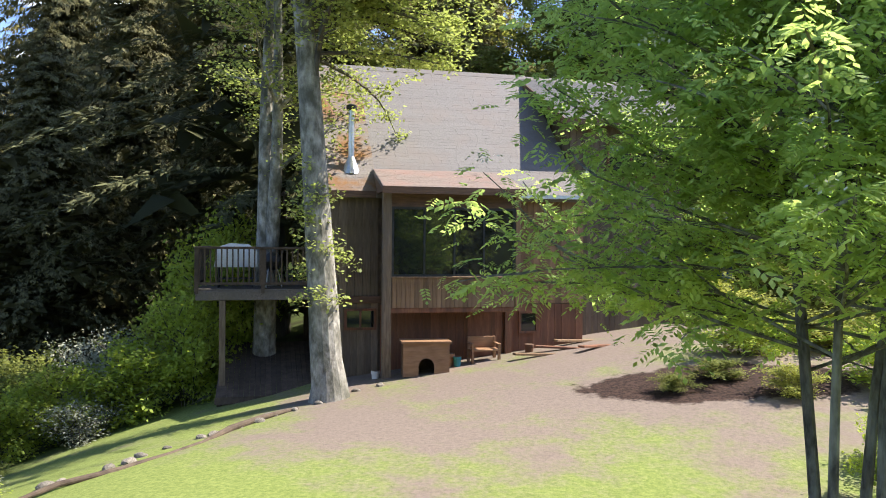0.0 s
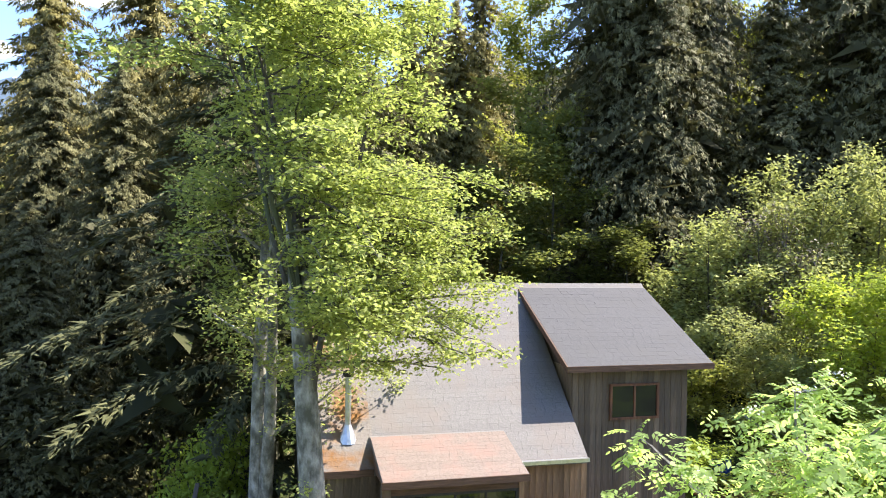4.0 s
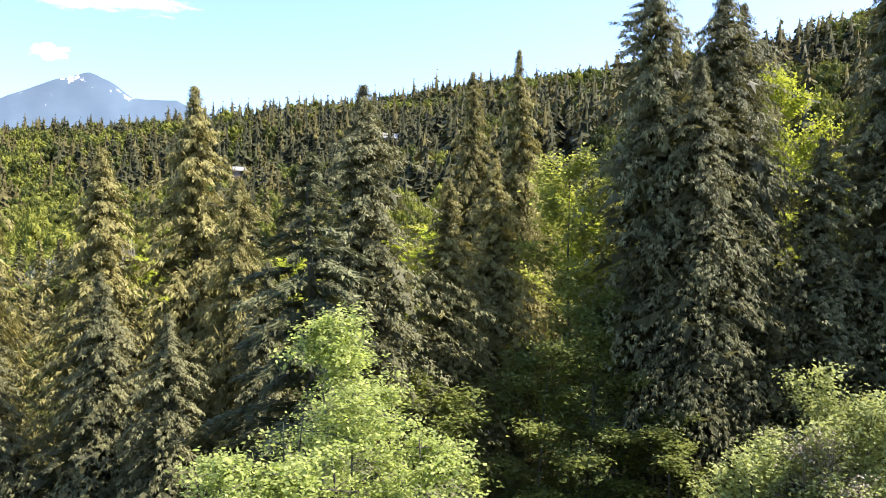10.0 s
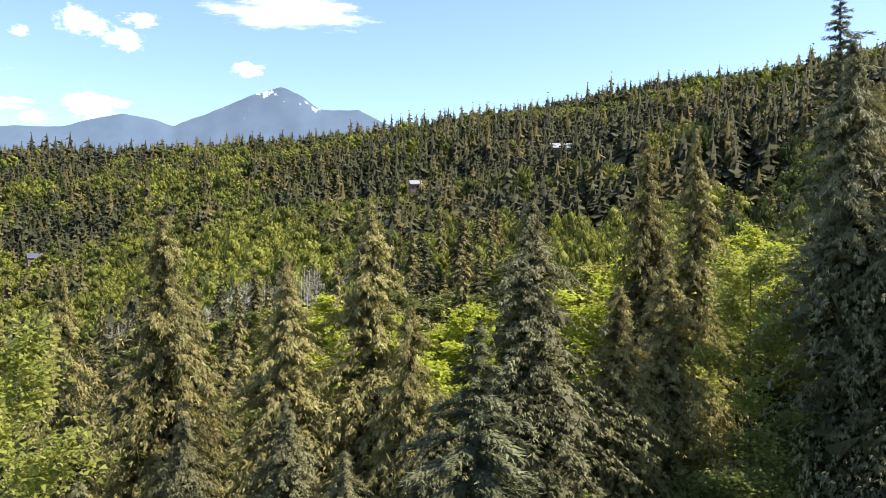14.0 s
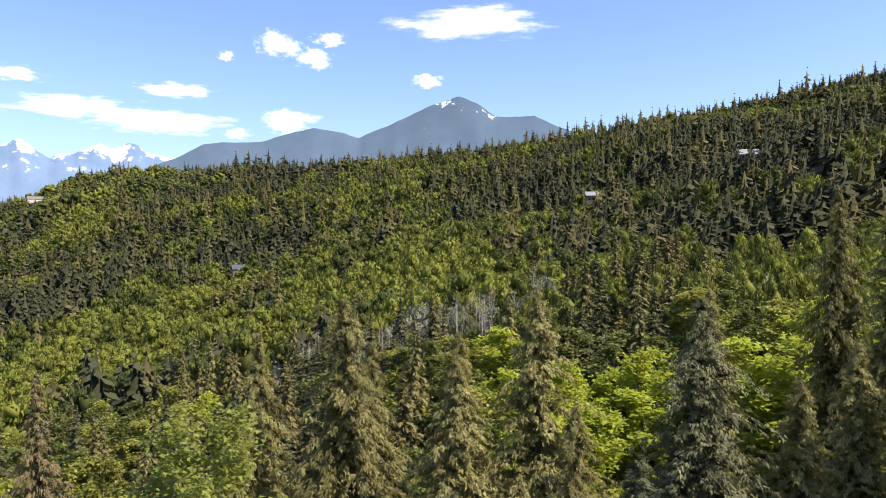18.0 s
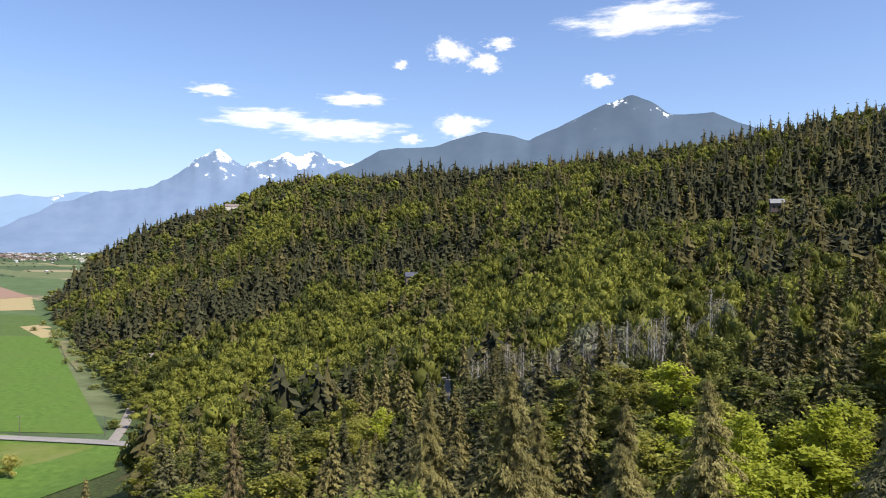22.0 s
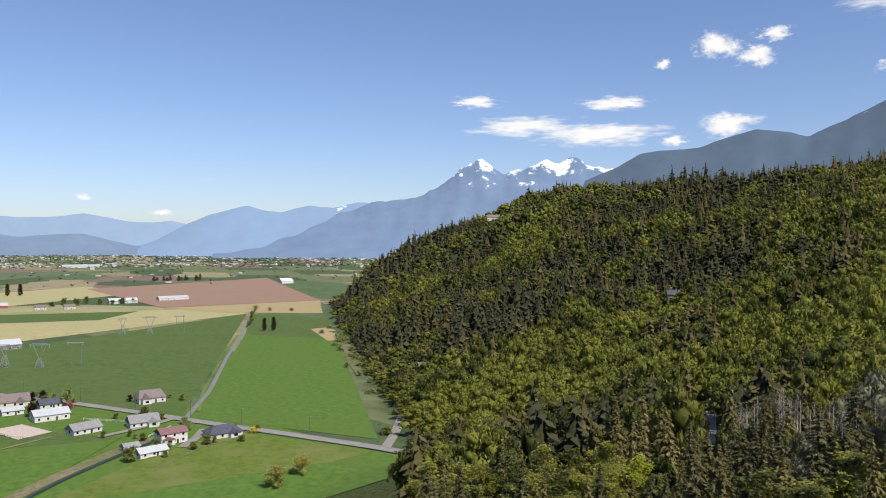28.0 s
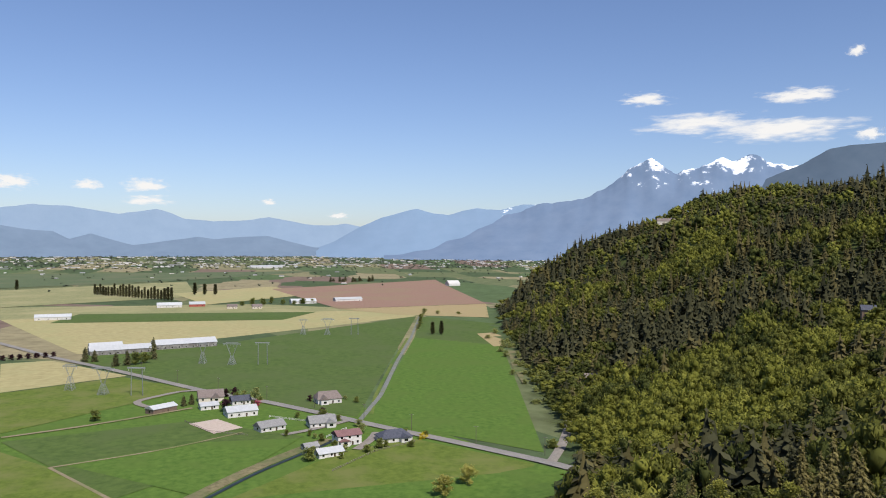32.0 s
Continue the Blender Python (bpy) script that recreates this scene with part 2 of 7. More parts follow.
M["deck_wood"] = surface("deck_wood", (0.07, 0.055, 0.045), (0.17, 0.14, 0.115), 6, 0.85, 0.4, (0.10, 0.085, 0.07), 0.9, vary=0.2, stretch=(4, 0.5, 4))
M["dark_wood"] = surface("dark_wood", (0.05, 0.035, 0.025), (0.11, 0.08, 0.055), 6, 0.85, 0.4, vary=0.2)
M["plywood"] = surface("plywood", (0.19, 0.098, 0.05), (0.33, 0.19, 0.10), 4, 0.75, 0.2, (0.24, 0.13, 0.06), 1.5, stretch=(0.6, 3, 3))
M["steel"] = surface("steel", (0.5, 0.5, 0.5), (0.7, 0.7, 0.7), 8, 0.35, 0.1, metal=0.9, spec=0.5)
M["dark_metal"] = surface("dark_metal", (0.03, 0.03, 0.03), (0.06, 0.06, 0.06), 8, 0.5, 0.1, metal=0.6)
M["white_cloth"] = surface("white_cloth", (0.6, 0.6, 0.58), (0.8, 0.8, 0.78), 3, 0.6, 0.4)
M["stone"] = surface("stone", (0.08, 0.07, 0.055), (0.24, 0.21, 0.17), 5, 0.9, 0.5, vary=0.25)
M["soil"] = surface("soil", (0.08, 0.05, 0.03), (0.17, 0.11, 0.07), 7, 0.95, 0.6)
M["teal"] = surface("teal", (0.02, 0.16, 0.17), (0.04, 0.24, 0.25), 5, 0.5, 0.1)
M["blue_plastic"] = surface("blue_plastic", (0.02, 0.07, 0.35), (0.03, 0.10, 0.45), 5, 0.5, 0.1)
M["asphalt"] = surface("asphalt", (0.19, 0.18, 0.165), (0.27, 0.255, 0.235), 0.9, 0.95, 0.1, (0.27, 0.25, 0.225), 0.08, world_space=True, spec=0.05)
M["gravel"] = surface("gravel", (0.19, 0.17, 0.145), (0.30, 0.27, 0.235), 1.2, 0.95, 0.2, (0.22, 0.19, 0.16), 0.1, world_space=True)
M["lane_track"] = surface("lane_track", (0.15, 0.155, 0.145), (0.23, 0.235, 0.22), 0.8, 0.95, 0.1, (0.17, 0.19, 0.12), 0.1, world_space=True, spec=0.05)
M["arena_sand"] = surface("arena_sand", (0.42, 0.34, 0.28), (0.52, 0.43, 0.36), 0.6, 0.95, 0.1, world_space=True)
M["water"] = surface("water", (0.02, 0.03, 0.03), (0.03, 0.045, 0.045), 0.5, 0.5, 0.05, spec=0.15, world_space=True)
M["grass_a"] = surface("grass_a", (0.062, 0.118, 0.02), (0.11, 0.18, 0.034), 0.25, 0.95, 0.0, (0.092, 0.145, 0.03), 0.03, world_space=True, spec=0.1)
M["grass_b"] = surface("grass_b", (0.06, 0.097, 0.024), (0.098, 0.142, 0.038), 0.2, 0.95, 0.0, (0.088, 0.12, 0.04), 0.02, world_space=True, spec=0.1)
M["grass_c"] = surface("grass_c", (0.08, 0.118, 0.02), (0.14, 0.18, 0.034), 0.3, 0.95, 0.0, (0.15, 0.165, 0.05), 0.04, world_space=True, spec=0.1)
M["grass_d"] = surface("grass_d", (0.10, 0.14, 0.03), (0.16, 0.19, 0.05), 0.5, 0.95, 0.0, (0.08, 0.14, 0.03), 0.02, world_space=True, spec=0.1)
# muted green: haze over the far fields is put into the colour
M["grass_far"] = surface("grass_far", (0.085, 0.115, 0.06), (0.12, 0.15, 0.075), 0.1, 0.95, 0.0, (0.13, 0.145, 0.08), 0.008, world_space=True, spec=0.1)
M["track_dust"] = surface("track_dust", (0.20, 0.165, 0.10), (0.28, 0.235, 0.15), 0.6, 0.95, 0.0, (0.16, 0.17, 0.07), 0.05, world_space=True, spec=0.1)
M["straw"] = surface("straw", (0.31, 0.27, 0.13), (0.41, 0.36, 0.18), 0.15, 0.95, 0.0, (0.33, 0.315, 0.15), 0.012, world_space=True, spec=0.1)
M["straw_green"] = surface("straw_green", (0.20, 0.205, 0.10), (0.29, 0.28, 0.135), 0.15, 0.95, 0.0, (0.32, 0.295, 0.15), 0.012, world_space=True, spec=0.1)
M["tan_field"] = surface("tan_field", (0.30, 0.235, 0.12), (0.38, 0.30, 0.16), 0.4, 0.95, 0.0, (0.33, 0.28, 0.14), 0.01, world_space=True, spec=0.1)
M["ploughed"] = surface("ploughed", (0.23, 0.14, 0.10), (0.31, 0.20, 0.15), 0.4, 0.95, 0.0, (0.26, 0.19, 0.12), 0.008, world_space=True, spec=0.1)
M["marsh"] = surface("marsh", (0.12, 0.11, 0.055), (0.25, 0.21, 0.12), 0.4, 0.95, 0.2, (0.09, 0.13, 0.04), 0.05, world_space=True, spec=0.1)
M["lane_gravel"] = surface("lane_gravel", (0.30, 0.26, 0.21), (0.42, 0.37, 0.30), 1.2, 0.95, 0.3, (0.24, 0.20, 0.15), 0.3, world_space=True, spec=0.1)
M["white_wall"] = surface("white_wall", (0.48, 0.465, 0.445), (0.64, 0.62, 0.595), 0.8, 0.8, 0.0, vary=0.06)
# wall darkened in colour to stand for an open side's shaded inside
M["barn_side"] = surface("barn_side", (0.10, 0.095, 0.09), (0.34, 0.33, 0.31), 0.35, 0.85, 0.0, (0.14, 0.13, 0.12), 0.12)
M["cream_wall"] = surface("cream_wall", (0.50, 0.45, 0.38), (0.60, 0.55, 0.47), 0.8, 0.8, 0.0)
M["brown_wall"] = surface("brown_wall", (0.13, 0.09, 0.07), (0.2, 0.145, 0.11), 0.8, 0.8, 0.0)
M["red_wall"] = surface("red_wall", (0.28, 0.06, 0.05), (0.36, 0.09, 0.07), 0.8, 0.8, 0.0)
M["grey_roof"] = surface("grey_roof", (0.19, 0.19, 0.19), (0.27, 0.265, 0.26), 1.0, 0.8, 0.0, vary=0.15)
M["metal_roof"] = surface("metal_roof", (0.38, 0.395, 0.405), (0.48, 0.49, 0.50), 0.5, 0.6, 0.0, (0.44, 0.45, 0.46), 0.1, vary=0.1)
M["brown_roof"] = surface("brown_roof", (0.135, 0.11, 0.10), (0.20, 0.163, 0.148), 1.0, 0.85, 0.0, vary=0.12)
M["dark_roof"] = surface("dark_roof", (0.05, 0.055, 0.075), (0.09, 0.095, 0.12), 1.0, 0.8, 0.0)
M["maroon_roof"] = surface("maroon_roof", (0.16, 0.085, 0.085), (0.23, 0.13, 0.125), 1.0, 0.8, 0.0)
M["pylon_steel"] = surface("pylon_steel", (0.22, 0.235, 0.23), (0.32, 0.34, 0.33), 1.0, 0.6, 0.0, metal=0.3)


def glass_dark(name):
    m, nt, n, l, b = nodes_of(name)
    b.inputs["Base Color"].default_value = (0.012, 0.014, 0.014, 1)
    b.inputs["Roughness"].default_value = 0.03
    b.inputs["Specular IOR Level"].default_value = 0.7
    nz = noise_node(n, l, n.new("ShaderNodeTexCoord").outputs["Object"], 1.2, 1.0)
    bp = n.new("ShaderNodeBump")
    bp.inputs["Strength"].default_value = 0.02
    l.new(nz.outputs[0], bp.inputs["Height"])
    l.new(bp.outputs[0], b.inputs["Normal"])
    return m


M["glass"] = glass_dark("window_glass")


# ---- the lie of the land ----
PLAIN = -52.0
FOOT = [(-150, -600), (-215, -150), (-265, 60), (-320, 172), (-520, 240), (-875, 365), (-1180, 480), (-1350, 590), (-1750, 1150), (-1700, 2600), (-1500, 5200)]


def sstep(a, b, x):
    t = np.clip((x - a) / (b - a), 0, 1)
    return t * t * (3 - 2 * t)


def foot_distance(x, y):
    """Distance from the hill's foot, positive uphill."""
    best = np.full(np.shape(x), 1e9)
    sign = np.ones(np.shape(x))
    for (ax, ay), (bx, by) in zip(FOOT, FOOT[1:]):
        dx, dy = bx - ax, by - ay
        u = np.clip(((x - ax) * dx + (y - ay) * dy) / (dx * dx + dy * dy), 0, 1)
        px, py = x - ax - u * dx, y - ay - u * dy
        d = np.hypot(px, py)
        s = np.where(dx * (y - ay) - dy * (x - ax) < 0, 1.0, -1.0)
        nearer = d < best
        sign = np.where(nearer, s, sign)
        best = np.where(nearer, d, best)
    return best * sign


def wave(x, y, k, a):
    return a * (np.sin(x * k + 1.3 * np.sin(y * k * 0.7)) + np.sin(y * k * 1.1 + 1.7 * np.sin(x * k * 0.6 + 2)))


def height(x, y):
    x, y = np.asarray(x, float), np.asarray(y, float)
    s = foot_distance(x, y)
    r = np.hypot(x, y)
    az = np.degrees(np.arctan2(-x, y))
    k = 0.215 + 0.10 * sstep(150, 420, y) + 0.20 * sstep(-450, -950, x) + 0.06 * sstep(-900, -1200, x) + 0.05 * sstep(60, 160, y) * sstep(40, -60, x) * sstep(360, 220, y)
    up = np.maximum(s, 0)
    rise = k * (up - 10 * (1 - np.exp(-up / 10)))
    rise = rise + wave(x, y, 0.021, 2.2) * sstep(60, 160, s) * sstep(70, 160, r) + wave(x, y, 0.0075, 5.0) * sstep(150, 400, s) * sstep(150, 400, r)
    cap = 258 - 0.95 * np.clip(az, -20, 60) - 34 * sstep(4, -14, az) - 34 * sstep(2, 18, az) * sstep(56, 42, az)
    rise = rise + 16 * sstep(15, 80, s) * sstep(-820, -1050, x) * sstep(330, 180, s)
    rise = rise - 5 * sstep(80, 220, s) * sstep(150, 300, r)
    w = 25.0
    hill = -w * np.logaddexp(-rise / w, -cap / w) + w * np.log1p(np.exp(-cap / w)) * np.exp(-rise / w)
    z = PLAIN + np.where(s > 0, hill, 0.0)
    # the far plain rises gently towards the mountains
    z = z + 76 * sstep(1500, 5200, r) ** 1.0 * np.where(s > 0, 0.0, 1.0) * np.clip((r - 1500) / 3700, 0, 1)
    # the yard round the cabin
    left = np.logaddexp(0, (-x - 4.6) / 0.8) * 0.8
    yard = 0.55 + 0.012 * (y - 12) - 0.30 * left + 0.12 * np.clip(x + 1.0, -3.5, 7) * sstep(9, 17, y) + 0.11 * np.maximum(y - 23, 0)
    t = sstep(24, 62, np.hypot(x - 1, y - 16))
    return yard * (1 - t) + z * t


def ground_z(x, y):
    return float(height(x, y))


# ---- mesh helpers ----
def mesh_from(name, verts, faces, mats, index=None):
    """A mesh from arrays: verts (n,3), faces (m,3) or (m,4)."""
    verts = np.asarray(verts, np.float32)
    faces = np.asarray(faces, np.int32)
    me = bpy.data.meshes.new(name)
    me.vertices.add(len(verts))
    me.vertices.foreach_set("co", verts.ravel())
    k = faces.shape[1]
    me.loops.add(faces.size)
    me.loops.foreach_set("vertex_index", faces.ravel())
    me.polygons.add(len(faces))
    me.polygons.foreach_set("loop_start", np.arange(0, faces.size, k, dtype=np.int32))
    me.polygons.foreach_set("loop_total", np.full(len(faces), k, np.int32))
    for m in mats:
        me.materials.append(M[m])
    if index is not None:
        me.polygons.foreach_set("material_index", np.asarray(index, np.int32))
    me.update(calc_edges=True)
    return me


class Build:
    """Collects simple solids into one mesh."""

    def __init__(self):
        self.v, self.f = [], []

    def add(self, verts, faces):
        o = len(self.v)
        self.v += [tuple(p) for p in verts]
        self.f += [tuple(i + o for i in f) for f in faces]
        return self

    def box(self, x0, x1, y0, y1, z0, z1, bevel=0.0):
        if bevel <= 0:
            return self.add([(x0, y0, z0), (x1, y0, z0), (x1, y1, z0), (x0, y1, z0), (x0, y0, z1), (x1, y0, z1), (x1, y1, z1), (x0, y1, z1)],
                            [(0, 3, 2, 1), (4, 5, 6, 7), (0, 1, 5, 4), (1, 2, 6, 5), (2, 3, 7, 6), (3, 0, 4, 7)])
        b = bevel
        out, faces = [], []
        for z, e in ((z0, b), (z0 + b, 0), (z1 - b, 0), (z1, b)):
            out += [(x0 + e + b * (e == 0) * 0, y0 + e, z), (x1 - e, y0 + e, z), (x1 - e, y1 - e, z), (x0 + e, y1 - e, z)]
        for r in range(3):
            for i in range(4):
                j = (i + 1) % 4
                faces.append((r * 4 + i, r * 4 + j, r * 4 + 4 + j, r * 4 + 4 + i))
        faces += [(0, 3, 2, 1), (12, 13, 14, 15)]
        return self.add(out, faces)

    def tube(self, points, radii, sides=8, cap=True):
        n = len(points)
        verts, faces = [], []
        for i, p in enumerate(points):
            p = Vector(p)
            d = (Vector(points[min(i + 1, n - 1)]) - Vector(points[max(i - 1, 0)])).normalized()
            a = d.orthogonal().normalized() if abs(d.z) < 0.95 else Vector((1, 0, 0))
            a = (a - d * a.dot(d)).normalized()
            b = d.cross(a)
            for s in range(sides):
                t = 2 * pi * s / sides
                verts.append(p + (a * cos(t) + b * sin(t)) * radii[i])
        for i in range(n - 1):
            for s in range(sides):
                q = (s + 1) % sides
                faces.append((i * sides + s, i * sides + q, (i + 1) * sides + q, (i + 1) * sides + s))
        if cap:
            faces.append(tuple(range(sides - 1, -1, -1)))
            faces.append(tuple((n - 1) * sides + s for s in range(sides)))
        return self.add(verts, faces)

    def prism(self, profile, axis, a, b):
        """An outline of (u, v) pushed along an axis from a to b."""
        n = len(profile)
        put = {"x": lambda u, v, t: (t, u, v), "y": lambda u, v, t: (u, t, v), "z": lambda u, v, t: (u, v, t)}[axis]
        verts = [put(u, v, a) for u, v in profile] + [put(u, v, b) for u, v in profile]
        faces = [tuple(range(n - 1, -1, -1)), tuple(range(n, 2 * n))]
        faces += [(i, (i + 1) % n, n + (i + 1) % n, n + i) for i in range(n)]
        return self.add(verts, faces)

    def mesh(self, name, material):
        me = bpy.data.meshes.new(name)
        me.from_pydata(self.v, [], self.f)
        bm = bmesh.new()
        bm.from_mesh(me)
        bmesh.ops.recalc_face_normals(bm, faces=bm.faces)
        bm.to_mesh(me)
        bm.free()
        me.materials.append(M[material])
        return me


def part(name, build, material, parent=None, label="", at=None):
    me = build if isinstance(build, bpy.types.Mesh) else build.mesh(name, material)
    ob = new(name, me)
    if parent is not None:
        ob.parent = parent
    if at is not None:
        ob.matrix_basis = at
    if label:
        ob["label"] = label
    return ob


def thing(name, at, label, category, group="", kind=""):
    e = new(name)
    e.empty_display_size = 0.5
    e.matrix_basis = at
    return tagged(e, label, category, group, kind)


# ---- ground ----
def axis_steps(limit, first=1.0, grow=0.047):
    out, v = [0.0], 0.0
    while v < limit:
        v += max(first, v * grow)
        out.append(min(v, limit))
    return out


def build_ground():
    pos = axis_steps(4940)
    ax = np.array([-p for p in pos[::-1]] + pos[1:])
    X, Y = np.meshgrid(ax, ax + 14, indexing="ij")
    r = np.hypot(X, Y)
    n = len(ax)
    Z = height(X, Y)
    idx = np.arange(n * n).reshape(n, n)
    quads = np.stack([idx[:-1, :-1], idx[1:, :-1], idx[1:, 1:], idx[:-1, 1:]], -1).reshape(-1, 4)
    keep = (r.ravel()[quads] < 4940).all(1)
    me = mesh_from("ground", np.stack([X.ravel(), Y.ravel(), Z.ravel()], -1), quads[keep], ["ground"])
    me.polygons.foreach_set("use_smooth", np.ones(len(me.polygons), bool))
    return me


def ground_material():
    m, nt, n, l, b = nodes_of("ground")
    pos = n.new("ShaderNodeNewGeometry").outputs["Position"]
    # forest floor and undergrowth
    f1 = noise_node(n, l, pos, 0.8, 6.0)
    floor_c = ramp(n, [(0.35, (0.03, 0.028, 0.014)), (0.5, (0.05, 0.065, 0.02)), (0.7, (0.09, 0.12, 0.03))])
    l.new(f1.outputs[0], floor_c.inputs[0])
    # lawn worn to dust in places
    f2 = noise_node(n, l, pos, 0.5, 8.0, 0.72)
    f3 = noise_node(n, l, pos, 14.0, 8.0, 0.75)
    grass = ramp(n, [(0.3, (0.085, 0.115, 0.027)), (0.7, (0.235, 0.27, 0.08))])
    dust = ramp(n, [(0.25, (0.125, 0.098, 0.08)), (0.75, (0.225, 0.178, 0.145))])
    l.new(f3.outputs[0], grass.inputs[0])
    l.new(f3.outputs[0], dust.inputs[0])
    sep = n.new("ShaderNodeSeparateXYZ")
    l.new(pos, sep.inputs[0])

    def rng(sock, a, b2, lo=0.0, hi=1.0):
        r = n.new("ShaderNodeMapRange")
        r.interpolation_type = "SMOOTHSTEP"
        for i, v in enumerate((a, b2, lo, hi)):
            r.inputs[i + 1].default_value = v
        l.new(sock, r.inputs[0])
        return r.outputs[0]

    def math_(op, p, q):
        k = n.new("ShaderNodeMath")
        k.operation = op
        for i, v in enumerate((p, q)):
            if isinstance(v, (int, float)):
                k.inputs[i].default_value = v
            else:
                l.new(v, k.inputs[i])
        return k.outputs[0]

    worn = math_("ADD", f2.outputs[0], rng(sep.outputs[1], 9.0, 14.0, -0.07, 0.13))
    worn = math_("ADD", worn, rng(sep.outputs[0], -5.5, -1.5, -0.25, 0.0))
    fine = math_("MULTIPLY", math_("SUBTRACT", f3.outputs[0], 0.5), 0.22)
    wmask = rng(math_("ADD", worn, fine), 0.38, 0.64)
    lawn = mix_rgb(n, l, wmask, grass.outputs[0], dust.outputs[0])
    # a bed of dark bark chips
    chips = ramp(n, [(0.4, (0.016, 0.011, 0.009)), (0.6, (0.06, 0.036, 0.027))])
    l.new(f3.outputs[0], chips.inputs[0])
    bed_v = n.new("ShaderNodeVectorMath")
    bed_v.operation = "MULTIPLY_ADD"
    l.new(pos, bed_v.inputs[0])
    bed_v.inputs[1].default_value = (0.34, 0.8, 0)
    bed_v.inputs[2].default_value = (-5.4 * 0.34, -14.4 * 0.8, 0)
    bed_d = n.new("ShaderNodeVectorMath")
    bed_d.operation = "LENGTH"
    l.new(bed_v.outputs[0], bed_d.inputs[0])
    bed = rng(math_("ADD", bed_d.outputs["Value"], math_("MULTIPLY", math_("SUBTRACT", f2.outputs[0], 0.5), 1.5)), 0.85, 1.0, 1.0, 0.0)
    lawn = mix_rgb(n, l, bed, lawn, chips.outputs[0])
    # where the yard lies
    dx = n.new("ShaderNodeVectorMath")
    dx.operation = "DISTANCE"
    flat = n.new("ShaderNodeCombineXYZ")
    l.new(sep.outputs[0], flat.inputs[0])
    l.new(sep.outputs[1], flat.inputs[1])
    l.new(flat.outputs[0], dx.inputs[0])
    dx.inputs[1].default_value = (2, 9, 0)
    yard = rng(math_("ADD", dx.outputs["Value"], math_("MULTIPLY", f2.outputs[0], 6.0)), 15.5, 18.0, 1.0, 0.0)
    near = mix_rgb(n, l, yard, floor_c.outputs[0], lawn)
    # the plain: a patchwork of crops
    vor = n.new("ShaderNodeTexVoronoi")
    vor.inputs["Scale"].default_value = 0.0042
    vor.inputs["Randomness"].default_value = 0.75
    mp = n.new("ShaderNodeMapping")
    mp.inputs["Rotation"].default_value = (0, 0, 0.3)
    mp.inputs["Scale"].default_value = (0.6, 1.3, 1)
    l.new(flat.outputs[0], mp.inputs["Vector"])
    vor.distance = "CHEBYCHEV"
    l.new(mp.outputs[0], vor.inputs["Vector"])
    sepc = n.new("ShaderNodeSeparateColor")
    l.new(vor.outputs["Color"], sepc.inputs[0])
    crop = ramp(n, [(0.0, (0.07, 0.10, 0.045)), (0.3, (0.09, 0.13, 0.055)), (0.5, (0.13, 0.15, 0.07)), (0.7, (0.22, 0.205, 0.11)), (0.82, (0.26, 0.225, 0.13)), (0.92, (0.18, 0.13, 0.10)), (1.0, (0.08, 0.11, 0.05))])
    crop.color_ramp.interpolation = "CONSTANT"
    l.new(sepc.outputs[0], crop.inputs[0])
    f4 = noise_node(n, l, pos, 0.05, 5.0)
    tint = ramp(n, [(0.3, (0.75, 0.75, 0.75)), (0.7, (1.2, 1.2, 1.2))])
    l.new(f4.outputs[0], tint.inputs[0])
    plain = mix_rgb(n, l, 1.0, crop.outputs[0], tint.outputs[0], "MULTIPLY")
    att = n.new("ShaderNodeAttribute")
    att.attribute_name = "plain"
    allc = mix_rgb(n, l, att.outputs["Fac"], near, plain)
    l.new(allc, b.inputs["Base Color"])
    b.inputs["Roughness"].default_value = 0.95
    b.inputs["Specular IOR Level"].default_value = 0.1
    bp = n.new("ShaderNodeBump")
    bp.inputs["Strength"].default_value = 0.3
    bp.inputs["Distance"].default_value = 0.03
    l.new(f3.outputs[0], bp.inputs["Height"])
    l.new(bp.outputs[0], b.inputs["Normal"])
    return m


M["ground"] = ground_material()
g_mesh = build_ground()
co = np.empty(len(g_mesh.vertices) * 3, np.float32)
g_mesh.vertices.foreach_get("co", co)
co = co.reshape(-1, 3)
a_plain = g_mesh.attributes.new("plain", "FLOAT", "POINT")
a_plain.data.foreach_set("value", (foot_distance(co[:, 0], co[:, 1]) < 4).astype(np.float32))
ground = tagged(new("ground", g_mesh), "wooded hillside with a worn lawn falling to a flat farmed valley", "ground", kind="structure")


# ---- trees ----
rng = np.random.default_rng(7)


def unit(v):
    return v / np.maximum(np.linalg.norm(v, axis=-1, keepdims=True), 1e-9)


def blades(base, along, width, up, sides=1):
    """Kite-shaped sprays: base (n,3), along (n,3) with length, width (n,), up (n,3). Two triangles each."""
    side = unit(np.cross(along, up)) * width[:, None] * 0.5
    mid = base + along * 0.45
    v = np.stack([base, mid + side, base + along, mid - side], 1).reshape(-1, 3)
    n = len(base)
    q = np.arange(n)[:, None] * 4
    f = np.concatenate([q + [0, 1, 2], q + [0, 2, 3]], 1).reshape(-1, 3)
    return v, f


def sprigs(base, along, width, up):
    """Pointed sprigs of one triangle each, broad at the foot."""
    side = unit(np.cross(along, up)) * width[:, None] * 0.5
    v = np.stack([base + side, base + along, base - side], 1).reshape(-1, 3)
    return v, np.arange(len(base) * 3).reshape(-1, 3)


